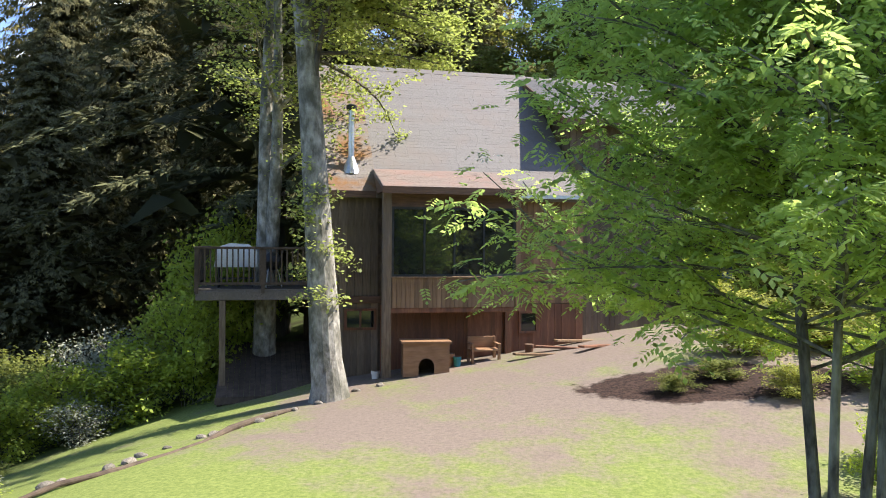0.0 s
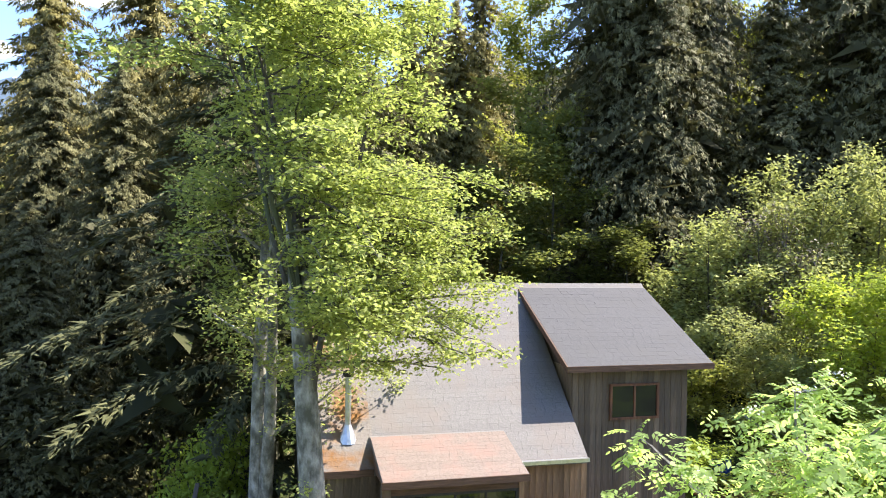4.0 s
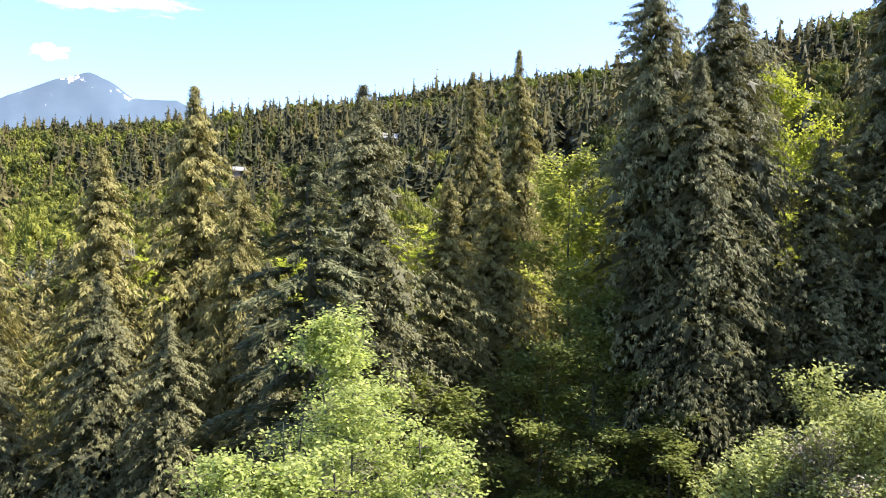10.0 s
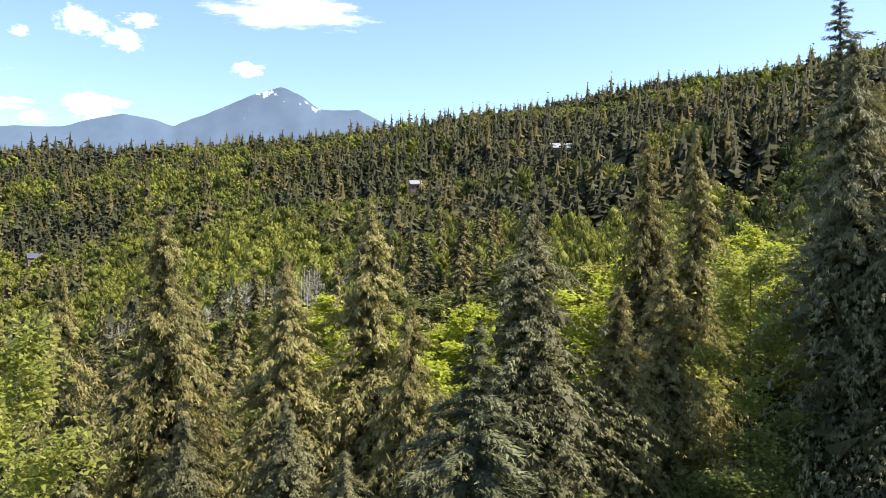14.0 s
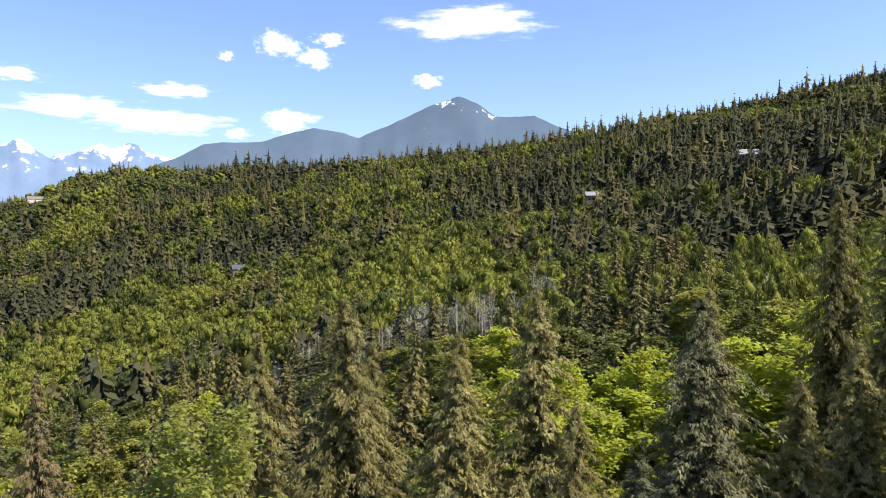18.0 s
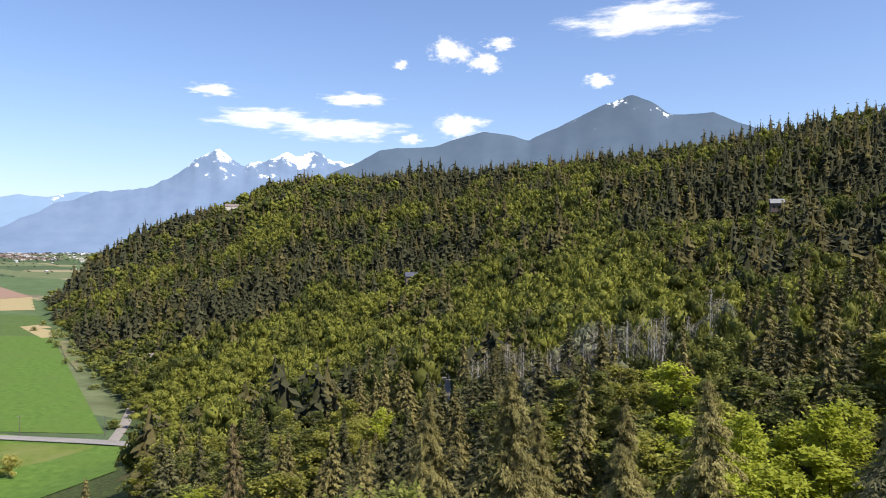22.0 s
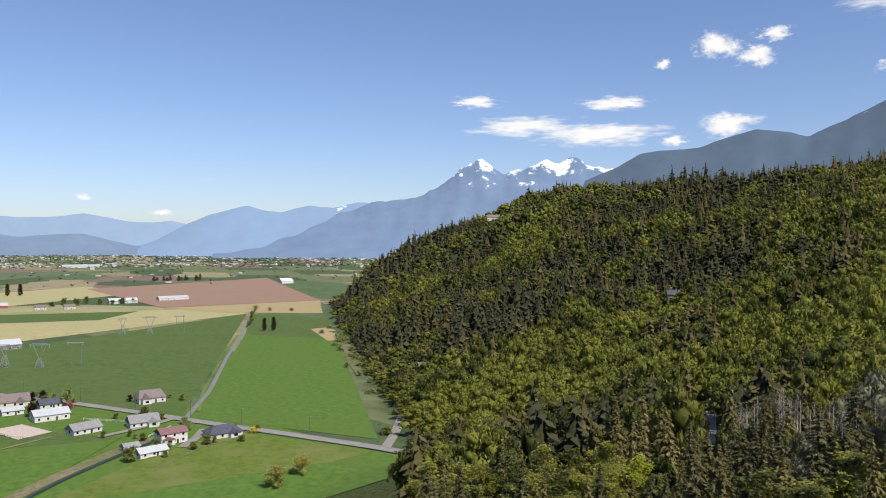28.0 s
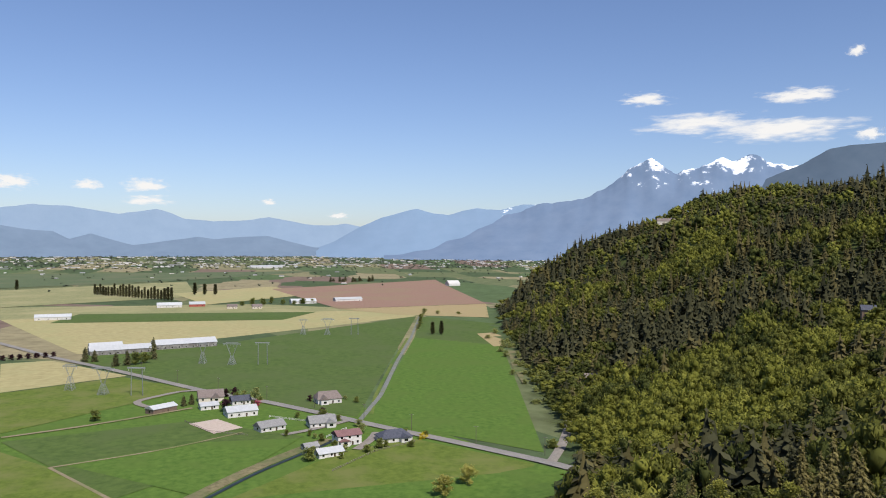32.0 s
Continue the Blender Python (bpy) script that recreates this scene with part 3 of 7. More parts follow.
def conifer_crown(h, r, boughs, twigs, seed, bottom=0.06, shape=0.8, taper=1.0, rise=0.1, droop=0.35, hang=0.7, length=0.7, width=0.26, fan=3, ragged=0.0, broad=0.34):
    """Boughs that circle the stem, each a drooping frond of hanging sprays; also a tone for each corner, painting shade
    into the crown's inside, lighter at the tips.
    """
    g = np.random.default_rng(seed)
    u = bottom + (1 - bottom) * (np.arange(boughs) + g.random(boughs)) / boughs
    u = 1 - (1 - u) ** 1.12
    az = np.arange(boughs) * 2.39996 + g.normal(0, 0.35, boughs)
    lumps = 1 + 0.13 * np.sin(u * 23 + seed) + 0.11 * np.sin(u * 51 + 2 * seed) + 0.15 * np.sin(3 * az + seed) + 0.1 * np.sin(2 * az + u * 14)
    reach = r * np.minimum(1, (1 - u) * taper) ** shape * g.uniform(0.68, 1.12, boughs) * lumps
    reach = reach * np.where(u > 0.7, g.uniform(1 - ragged, 1 + 0.5 * ragged, boughs), 1) * (1 - 0.3 * np.clip((u - 0.8) * 6, 0, 1)) + 0.1
    n = boughs * twigs
    b = np.repeat(np.arange(boughs), twigs)
    s = 0.2 + 0.82 * (np.tile(np.arange(twigs), boughs) + g.random(n)) / twigs
    sgn = np.where(g.random(n) < 0.5, 1.0, -1.0)
    rad = reach[b] * s
    off = sgn * g.random(n) ** 0.8 * broad * reach[b] * np.sqrt(s) * (1.12 - s)
    out = np.stack([np.cos(az[b]), np.sin(az[b]), np.zeros(n)], 1)
    side = np.stack([-out[:, 1], out[:, 0], np.zeros(n)], 1)
    z = u[b] * h + rise * rad - droop * rad * s ** 1.4 - 0.3 * np.abs(off) + g.normal(0, 0.05, n)
    base = out * rad[:, None] + side * off[:, None]
    base[:, 2] = z
    ln = length * g.uniform(0.6, 1.25, n) * (0.25 + 0.75 * np.minimum(1, reach[b] / (0.35 * r)))
    # each bough is toned darker towards the stem, like shade within the crown
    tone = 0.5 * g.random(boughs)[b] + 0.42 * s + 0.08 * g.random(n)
    # inner sprigs get the darkest tone, standing for shade deep in the crown
    m = boughs * 7
    c = np.repeat(np.arange(boughs), 7)
    q = g.uniform(0.04, 0.5, m)
    inner = np.stack([np.cos(az[c]) * reach[c] * q, np.sin(az[c]) * reach[c] * q, u[c] * h - droop * reach[c] * q ** 2], 1)
    size = 0.5 * reach[c] * g.uniform(0.25, 0.6, m) + 0.1
    v, f = sprigs(inner, unit(g.normal(0, 1, (m, 3)) + np.array([0, 0, -0.6])) * size[:, None], size * 0.5, unit(g.normal(0, 1, (m, 3))))
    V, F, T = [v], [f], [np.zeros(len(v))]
    o = len(v)
    for k in range(fan):
        d = unit(out * (0.75 * (1 - hang) + 0.12) + side * (sgn * (0.6 * (1 - hang)))[:, None] + np.array([0, 0, -hang]) + g.normal(0, 0.24, (n, 3)))
        ll = ln * g.uniform(0.65, 1.1, n)
        up = unit(out * 0.7 + np.array([0, 0, 0.7]) + g.normal(0, 0.4, (n, 3)))
        v, f = sprigs(base + g.normal(0, 0.05, (n, 3)), d * ll[:, None], ll * width * g.uniform(0.7, 1.3, n), up)
        F.append(f + o)
        o += len(v)
        V.append(v)
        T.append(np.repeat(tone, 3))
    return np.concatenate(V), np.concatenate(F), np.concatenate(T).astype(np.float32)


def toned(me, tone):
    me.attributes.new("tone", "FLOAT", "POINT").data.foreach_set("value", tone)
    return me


def crown_leaves(points, spread, leaves, size, seed, flat=0.4, layer=0.7, single=False):
    """Leaf-shaped kites scattered round given points."""
    g = np.random.default_rng(seed)
    n = leaves
    c = points[g.integers(0, len(points), n)]
    p = c + g.normal(0, 1, (n, 3)) * spread * np.array([1, 1, layer])
    d = unit(np.stack([g.normal(0, 1, n), g.normal(0, 1, n), g.normal(-0.25, flat, n)], 1))
    ln = size * (0.6 + 0.8 * g.random(n))
    up = unit(np.stack([g.normal(0, 0.55, n), g.normal(0, 0.55, n), np.ones(n)], 1))
    if single:
        return sprigs(p, d * ln[:, None], ln * 0.8, up)
    return blades(p, d * ln[:, None], ln * 0.62, up)


def compound_leaves(points, spread, count, length, seed, pairs=5, layer=0.5):
    """Feathered leaves: leaflets in pairs along a drooping stalk, with one at its end."""
    g = np.random.default_rng(seed)
    c = points[g.integers(0, len(points), count)] + g.normal(0, 1, (count, 3)) * spread * np.array([1, 1, layer])
    a = g.random(count) * 2 * pi
    d = unit(np.stack([np.cos(a), np.sin(a), g.normal(-0.25, 0.25, count)], 1))
    up = unit(np.stack([g.normal(0, 0.4, count), g.normal(0, 0.4, count), np.ones(count)], 1))
    side = unit(np.cross(d, up))
    ln = length * g.uniform(0.7, 1.25, count)
    B, A, W, U = [], [], [], []
    for k in range(pairs * 2 + 1):
        f = 0.15 + 0.8 * (k // 2) / pairs
        s = 0 if k == pairs * 2 else (1 if k % 2 else -1)
        B.append(c + d * (ln * f)[:, None] + np.array([0, 0, -1]) * (ln * 0.25 * f * f)[:, None])
        A.append(unit(side * s * 0.85 + d * 0.55 + np.array([0, 0, -0.18]) + g.normal(0, 0.1, (count, 3))) * (ln * 0.38)[:, None])
        W.append(ln * 0.19)
        U.append(up)
    return blades(np.concatenate(B), np.concatenate(A), np.concatenate(W), np.concatenate(U))


def limb_tree(h, r, seed, stems=1, base=0.3, girth=0.16, levels=2, limbs=11, lean=(0, 0), rise=0.55, stout=0.45, splay=None, low=None):
    """Trunk and limbs as tubes; returns the build and the points of the twigs."""
    g = random.Random(seed)
    wood = Build()
    tips = []

    def grow(p, d, length, rad, level):
        pts, rads = [p], [rad * (1.25 if level == 0 else 1.0)]
        steps = 4 if level else 7
        q, w = Vector(p), Vector(d)
        for i in range(steps):
            w = (w + Vector((g.uniform(-1, 1), g.uniform(-1, 1), g.uniform(-0.5, 0.7))) * (0.045 if level == 0 else 0.22)).normalized()
            q = q + w * length / steps
            pts.append(tuple(q))
            rads.append(rad * (1 - 0.85 * (i + 1) / steps) + 0.004)
            if (level >= 1 and i >= 1) or (level == 0 and i >= 2):
                tips.append(tuple(q))
        wood.tube(pts, rads, (14 if girth > 0.25 else 8) if level == 0 else (5 if level == 1 else 3), cap=False)
        return pts, rads

    for s in range(stems):
        a0 = g.uniform(0, 2 * pi)
        spread = 0.0 if stems == 1 else (0.07 if stems < 5 else 0.16)
        spread = spread if splay is None else splay
        d = Vector((lean[0] + cos(a0) * spread, lean[1] + sin(a0) * spread, 1)).normalized()
        off = 0.0 if stems == 1 else 0.22
        pts, rads = grow((cos(a0) * off, sin(a0) * off, -0.25), d, h * (1 if s == 0 else g.uniform(0.75, 0.97)), girth * (1 if stems == 1 else g.uniform(0.6, 1)), 0)
        for k in range(limbs):
            f = base + (0.97 - base) * (k + g.random()) / limbs
            i = min(int(f * 7), 6)
            u = f * 7 - i
            p = Vector(pts[i]).lerp(Vector(pts[i + 1]), u)
            a = k * 2.4 + g.uniform(-0.5, 0.5)
            reach = r * (0.4 + 0.6 * sin(pi * min(1, (f - base) / (1 - base) * 0.85 + 0.18))) * g.uniform(0.75, 1.1)
            if low:
                reach = r * (low + (0.55 - low) * ((f - base) / (1 - base)) ** 0.8) * g.uniform(0.7, 1.1)
            dd = Vector((cos(a), sin(a), rise * g.uniform(0.4, 1.3) + 0.7 * f ** 4)).normalized()
            lp, lr = grow(tuple(p), dd, reach, max(0.016, rads[i] * stout), 1)
            if levels > 1:
                for m in range(4):
                    i2 = 1 + m % 4
                    a2 = a + g.uniform(-1.3, 1.3)
                    d2 = Vector((cos(a2), sin(a2), g.uniform(-0.15, 0.6))).normalized()
                    grow(lp[i2], d2, reach * g.uniform(0.25, 0.5), max(0.012, lr[i2] * 0.55), 2)
    return wood, np.array(tips)


def trunk_build(h, rad, seed, bend=0.1):
    g = random.Random(seed)
    pts = [(g.uniform(-bend, bend) * (i > 0), g.uniform(-bend, bend) * (i > 0), -0.3 + h * i / 6) for i in range(7)]
    return Build().tube(pts, [rad * (1.35 if i == 0 else 1) * (1 - 0.95 * i / 6) + 0.01 for i in range(7)], 7, cap=False)


PROTO = {}


def conifer_proto(key, h, r, boughs, twigs, seed, leaf, name="conifer", bark="bark", **shape):
    e = new(name)
    part("trunk", trunk_build(h * 0.99, h * 0.011 + 0.05, seed), bark, e)
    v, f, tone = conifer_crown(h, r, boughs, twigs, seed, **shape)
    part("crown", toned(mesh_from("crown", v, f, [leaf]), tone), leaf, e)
    PROTO[key] = (e, h, r)
    return e


def broadleaf_proto(key, h, r, leaves, size, spread, seed, leaf, stems=1, limbs=11, girth=0.14, base=0.25, bark="bark", levels=1, name="broadleaf_tree", rise=0.55, single=False):
    e = new(name)
    wood, tips = limb_tree(h, r, seed, stems, base, girth, levels, limbs, rise=rise)
    part("trunk", wood, bark, e)
    v, f = crown_leaves(tips, spread, leaves, size, seed, single=single)
    part("crown", mesh_from("crown", v, f, [leaf]), leaf, e)
    PROTO[key] = (e, h, r)
    return e


def plant(key, x, y, top, label, category="tree", group="", radius=None, spin=None, sink=0.0):
    """Stand a copy of a prototype at x, y so that its tip reaches the given height."""
    e, h, r = PROTO[key]
    z = ground_z(x, y) - sink
    s = (top - z) / h
    w = s if radius is None else radius / r
    a = rng.random() * 2 * pi if spin is None else spin
    c = copy_thing(e, Matrix.LocRotScale((x, y, z), Euler((0, 0, a)), None))
    c.scale = (w, w, s)
    tagged(c, label, category, group)
    return c


conifer_proto("cedar", 28, 4.2, 420, 24, 11, "cedar", "cedar_tree", shape=0.72, taper=1.3, droop=0.5, hang=0.76, length=0.28, width=0.27, fan=6, ragged=0.7)
conifer_proto("cedar_b", 27, 4.0, 400, 24, 12, "cedar", "cedar_tree", shape=0.8, taper=1.4, droop=0.5, hang=0.76, length=0.28, width=0.27, fan=6, ragged=0.8)
conifer_proto("cedar_dark", 33, 4.6, 460, 23, 13, "cedar_dark", "cedar_tree", shape=0.72, taper=1.9, droop=0.5, hang=0.76, length=0.28, width=0.27, fan=6, ragged=0.5)
conifer_proto("spruce", 22, 4.2, 130, 60, 14, "spruce", "spruce_tree", shape=0.8, taper=1.1, rise=0.12, droop=0.42, hang=0.42, length=0.25, width=0.3, fan=6, broad=0.26)
conifer_proto("fir", 44, 5.0, 150, 36, 15, "cedar_dark", "fir_tree", bottom=0.35, shape=0.5, rise=0.15, droop=0.2, hang=0.25, length=0.45, broad=0.28, ragged=0.6)
conifer_proto("brown_fir", 32, 4.8, 260, 26, 16, "brown_fir", "fir_tree", droop=0.3, hang=0.5, length=0.5)
broadleaf_proto("green_broad", 24, 4.6, 14000, 0.26, 0.5, 21, "spring_leaf", limbs=18, levels=2, base=0.15, single=True)
broadleaf_proto("dark_broad", 20, 4.2, 12000, 0.26, 0.5, 22, "dark_leaf", limbs=18, levels=2, base=0.12, single=True)
broadleaf_proto("yellow_broad", 22, 4.0, 11000, 0.26, 0.5, 23, "yellow_leaf", limbs=18, levels=2, base=0.3, single=True)
broadleaf_proto("hazel", 9, 3.6, 15000, 0.17, 0.36, 24, "hazel_leaf", stems=5, limbs=9, girth=0.06, base=0.1, name="hazel_shrub", single=True)
broadleaf_proto("hazel_bright", 9, 3.6, 15000, 0.17, 0.36, 37, "bright_leaf", stems=5, limbs=9, girth=0.06, base=0.1, name="hazel_shrub", single=True)
broadleaf_proto("hazel_bare", 8, 3.0, 6000, 0.11, 0.35, 25, "bare_twig", stems=5, limbs=9, girth=0.05, base=0.1, name="hazel_shrub", single=True)
broadleaf_proto("bush", 2.2, 1.5, 5200, 0.11, 0.2, 26, "spring_leaf", stems=5, limbs=6, girth=0.02, base=0.05, name="shrub", single=True)
broadleaf_proto("bush_bright", 2.2, 1.5, 5200, 0.12, 0.2, 29, "bright_leaf", stems=5, limbs=6, girth=0.02, base=0.05, name="shrub")
broadleaf_proto("bush_grey", 2.2, 1.4, 3200, 0.09, 0.2, 30, "grey_leaf", stems=6, limbs=7, girth=0.02, base=0.05, name="shrub")
broadleaf_proto("bush_dark", 2.2, 1.5, 5200, 0.11, 0.2, 27, "dark_leaf", stems=5, limbs=6, girth=0.02, base=0.05, name="shrub", single=True)
broadleaf_proto("bare_birch", 16, 2.6, 1400, 0.22, 0.5, 28, "bare_twig", stems=3, limbs=10, girth=0.2, base=0.3, bark="white_bark", name="birch_tree", single=True)
# lighter versions for the middle distance
conifer_proto("m_cedar", 26, 3.6, 150, 11, 31, "mid_cedar", "cedar_tree", shape=0.85, taper=1.25, droop=0.45, hang=0.65, length=0.8, width=0.4, fan=3, ragged=0.6)
conifer_proto("m_dark", 27, 3.6, 150, 11, 32, "mid_dark", "fir_tree", shape=0.9, taper=1.1, droop=0.35, hang=0.45, length=0.75, width=0.42, fan=3, ragged=0.4)
conifer_proto("m_brown", 26, 3.6, 150, 11, 33, "mid_cedar", "fir_tree", shape=0.9, taper=1.15, droop=0.4, hang=0.5, length=0.75, width=0.42, fan=3, ragged=0.5)
broadleaf_proto("m_spring", 17, 4.4, 3400, 0.42, 0.5, 34, "mid_spring", limbs=13, base=0.15, single=True)
broadleaf_proto("m_green", 17, 4.4, 3400, 0.42, 0.5, 35, "mid_green", limbs=13, base=0.15, single=True)
broadleaf_proto("m_yellow", 16, 4.0, 3000, 0.42, 0.5, 36, "yellow_leaf", limbs=13, base=0.2, single=True)

CEDAR = "tall western cedar with drooping olive-brown sprays on the slope"
DARK = "dense dark green cedar with a shaded narrow crown"
SPRUCE = "dark spruce with drooping silvery green boughs"
GREEN = "leafy deciduous tree in fresh spring green"
HAZEL = "many-stemmed hazel thicket in pale spring leaf"
# kind, x, y, height of the tip, radius, label
STANDS = [
    ("cedar_dark", -5.9, 40.0, 28.4, 6.0, DARK), ("spruce", -6.1, 27.5, 23.5, 7.0, SPRUCE),
    ("cedar", -27.0, 39.2, 27.7, 6.9, CEDAR), ("cedar_b", -15.0, 41.0, 28.5, 6.4, CEDAR), ("cedar_b", -18.6, 38.0, 24.9, 6.1, CEDAR),
    ("cedar", -11.0, 35.5, 23.3, 4.6, CEDAR), ("cedar", -1.6, 44.5, 23.9, 5.1, CEDAR), ("cedar_b", 1.2, 49.0, 25.5, 5.1, CEDAR),
    ("cedar_b", 3.2, 56.0, 34.0, 4.4, CEDAR), ("cedar", 0.0, 71.0, 35.6, 5.4, CEDAR), ("cedar", -8.5, 60.0, 27.5, 5.1, CEDAR),
    ("green_broad", 6.2, 49.0, 25.5, 4.2, GREEN), ("dark_broad", 3.0, 41.5, 15.0, 3.4, GREEN), ("dark_broad", 6.0, 43.0, 17.5, 3.2, GREEN),
    ("cedar_dark", 10.4, 45.5, 37.0, 5.3, DARK), ("cedar_dark", 14.6, 46.5, 36.5, 6.0, DARK), ("cedar_dark", 12.3, 43.2, 30.5, 5.1, DARK), ("cedar_dark", 17.0, 50.0, 35.5, 5.3, DARK),
    ("cedar_dark", 24.8, 47.0, 38.5, 5.8, DARK), ("cedar_dark", 29.0, 47.5, 39.0, 6.2, DARK), ("cedar_dark", 20.2, 46.0, 26.5, 5.3, DARK), ("cedar_dark", 27.0, 43.5, 28.5, 5.1, DARK),
    ("fir", 14.4, 65.8, 45.5, 6.4, "tall fir with sparse level boughs over the cedars"), ("cedar", 18.0, 69.0, 39.0, 5.6, CEDAR),
    ("yellow_broad", 23.0, 58.0, 32.5, 3.4, "bright yellow-green maple between dark cedars"),
    ("green_broad", -30.5, 30.5, 22.0, 5.2, GREEN), ("brown_fir", -50.0, 34.5, 22.0, 5.0, "brownish fir with a broad crown"),
    ("hazel", 13.2, 36.0, 11.5, 3.6, HAZEL), ("hazel", 17.5, 37.5, 14.1, 3.8, HAZEL), ("hazel", 21.5, 38.0, 14.9, 3.9, HAZEL),
    ("hazel_bare", 15.2, 35.4, 12.1, 3.0, "half-bare brownish hazel shrub"), ("hazel", 24.0, 34.0, 13.0, 3.8, HAZEL), ("hazel", 19.0, 31.5, 8.9, 3.4, HAZEL), ("hazel_bright", 15.6, 28.0, 10.1, 3.2, HAZEL), ("hazel_bright", 18.6, 26.5, 9.5, 3.2, HAZEL), ("hazel", 13.0, 30.0, 7.9, 2.8, HAZEL),
    ("cedar_dark", -12.5, 31.0, 17.5, 4.1, DARK), ("cedar_dark", -9.0, 33.0, 19.5, 3.9, DARK), ("cedar_dark", -16.5, 33.5, 19.0, 4.4, DARK),
    ("cedar_dark", -21.5, 33.0, 18.0, 4.6, DARK), ("cedar_dark", -25.0, 30.0, 15.5, 4.4, DARK), ("cedar_dark", -14.0, 27.0, 11.5, 3.7, DARK),
    ("cedar_dark", -18.5, 27.5, 12.0, 3.9, DARK), ("cedar_dark", -22.0, 24.5, 10.0, 3.9, DARK),
    ("cedar", -33.0, 37.5, 21.5, 5.1, CEDAR), ("cedar_b", -38.0, 44.0, 24.5, 5.4, CEDAR), ("cedar", -23.0, 47.0, 25.0, 5.4, CEDAR),
    ("cedar", -32.0, 50.0, 23.5, 5.1, CEDAR), ("dark_broad", 9.5, 39.5, 11.5, 3.2, GREEN), ("dark_broad", -1.5, 39.0, 13.5, 3.4, GREEN),
]
for kind, x, y, top, rad, lab in STANDS:
    plant(kind, x, y, top, lab, group="trees round the cabin", radius=rad)

# the woods that face the cabin across the yard
for i in range(16):
    x, y = -24 + 3.2 * i + rng.normal(0, 0.8), -17 - 7 * rng.random()
    plant(("m_cedar", "m_spring", "m_dark", "m_green")[i % 4], x, y, ground_z(x, y) + rng.uniform(11, 18), "tall tree in the woods facing the cabin", group="trees round the cabin", radius=3.4)

# shrubs along the yard's edge
for i, (kind, x, y, top, rad) in enumerate([
        ("bush_bright", -6.2, 18.9, 2.3, 1.2), ("bush_bright", -5.6, 20.4, 3.2, 1.3), ("bush_bright", -7.3, 18.4, 1.3, 1.3), ("bush", -7.0, 20.2, 2.4, 1.5),
        ("bush_grey", -8.0, 19.2, 1.6, 1.2), ("bush_grey", -8.2, 17.3, 0.2, 0.9), ("bush_bright", -8.6, 18.2, 0.7, 1.2), ("bush_grey", -9.3, 20.4, 1.4, 1.2), ("bush_bright", -9.6, 17.6, 0.3, 1.1),
        ("bush_dark", -10.6, 19.2, 0.6, 1.4), ("bush_bright", -7.2, 22.6, 3.3, 1.6), ("bush_bright", -6.8, 24.2, 4.4, 1.7),  ("bush", -7.2, 22.5, 2.6, 1.5), ("bush_bright", -10.9, 16.4, 0.5, 1.2), ("bush_dark", -9.6, 15.0, -0.6, 1.0), ("bush_bright", -10.2, 14.2, 0.3, 1.0),
        ("bush_bright", -7.0, 10.8, 0.1, 0.7), ("bush_grey", -7.6, 11.6, 0.0, 0.8), ("bush_dark", -11.8, 21.0, 0.6, 1.7), ("bush_dark", -13.4, 19.0, -0.2, 1.7),
        ("bush_dark", 7.6, 18.6, 2.3, 1.3), ("bush", 8.8, 16.8, 2.2, 1.4), ("bush_bright", 6.4, 16.2, 2.3, 1.0), ("bush_dark", 9.8, 19.4, 3.0, 1.6),
        ("bush_bright", 8.4, 14.0, 2.2, 1.2), ("bush_bright", 10.8, 16.0, 2.8, 1.6), ("bush", 8.2, 22.0, 2.6, 1.3), ("bush_dark", 10.6, 24.0, 3.6, 1.7),
        ("bush_bright", 9.0, 27.0, 3.4, 1.6), ("bush", 12.5, 28.0, 4.6, 2.0), ("bush_dark", 7.4, 31.0, 4.2, 1.7), ("bush", 11.0, 32.5, 5.4, 2.0),
        ("bush", 14.5, 31.0, 6.0, 2.2), ("bush_bright", 13.2, 24.5, 4.4, 1.9), ("bush", 16.0, 27.0, 5.4, 2.1), ("bush_dark", 5.2, 14.6, 1.55, 0.55), ("bush_dark", 4.3, 14.0, 1.35, 0.4), ("bush", 6.2, 13.6, 1.6, 0.55),
        ("bush_bright", 5.6, 9.4, 1.5, 0.6), ("bush_dark", 4.6, 7.4, 1.0, 0.45), ("bush_bright", 6.6, 10.6, 1.7, 0.7)]):
    plant(kind, x, y, top, "low leafy shrub at the yard's edge", "shrub", "shrubs round the yard", rad)


def hero_tree(name, x, y, h, r, seed, leaf, bark, label, leaves, size, spread, stems, limbs, girth, base, lean=(0, 0), rise=0.5, stout=0.45, layer=0.7, pairs=0, splay=None, low=None):
    e = thing(name, Matrix.Translation((x, y, ground_z(x, y))), label, "tree", "trees round the cabin")
    wood, tips = limb_tree(h, r, seed, stems, base, girth, 2, limbs, lean, rise, stout, splay, low)
    part("trunk", wood, bark, e)
    if pairs:
        v, f = compound_leaves(tips, spread, leaves, size, seed, pairs, layer)
    else:
        v, f = crown_leaves(tips, spread, leaves, size, seed, layer=layer)
    part("crown", mesh_from("crown", v, f, [leaf]), leaf, e)
    if pairs:
        g = np.random.default_rng(seed + 1)
        high = tips[tips[:, 2] > h * 0.35]
        v, f = crown_leaves(high[g.integers(0, len(high), 240)] + np.array([0, 0, 0.14]), 0.07, 6500, 0.036, seed + 2, layer=0.3)
        part("blossom", mesh_from("blossom", v, f, ["white_bloom"]), "white_bloom", e, "flat clusters of creamy white blossom")
    return e


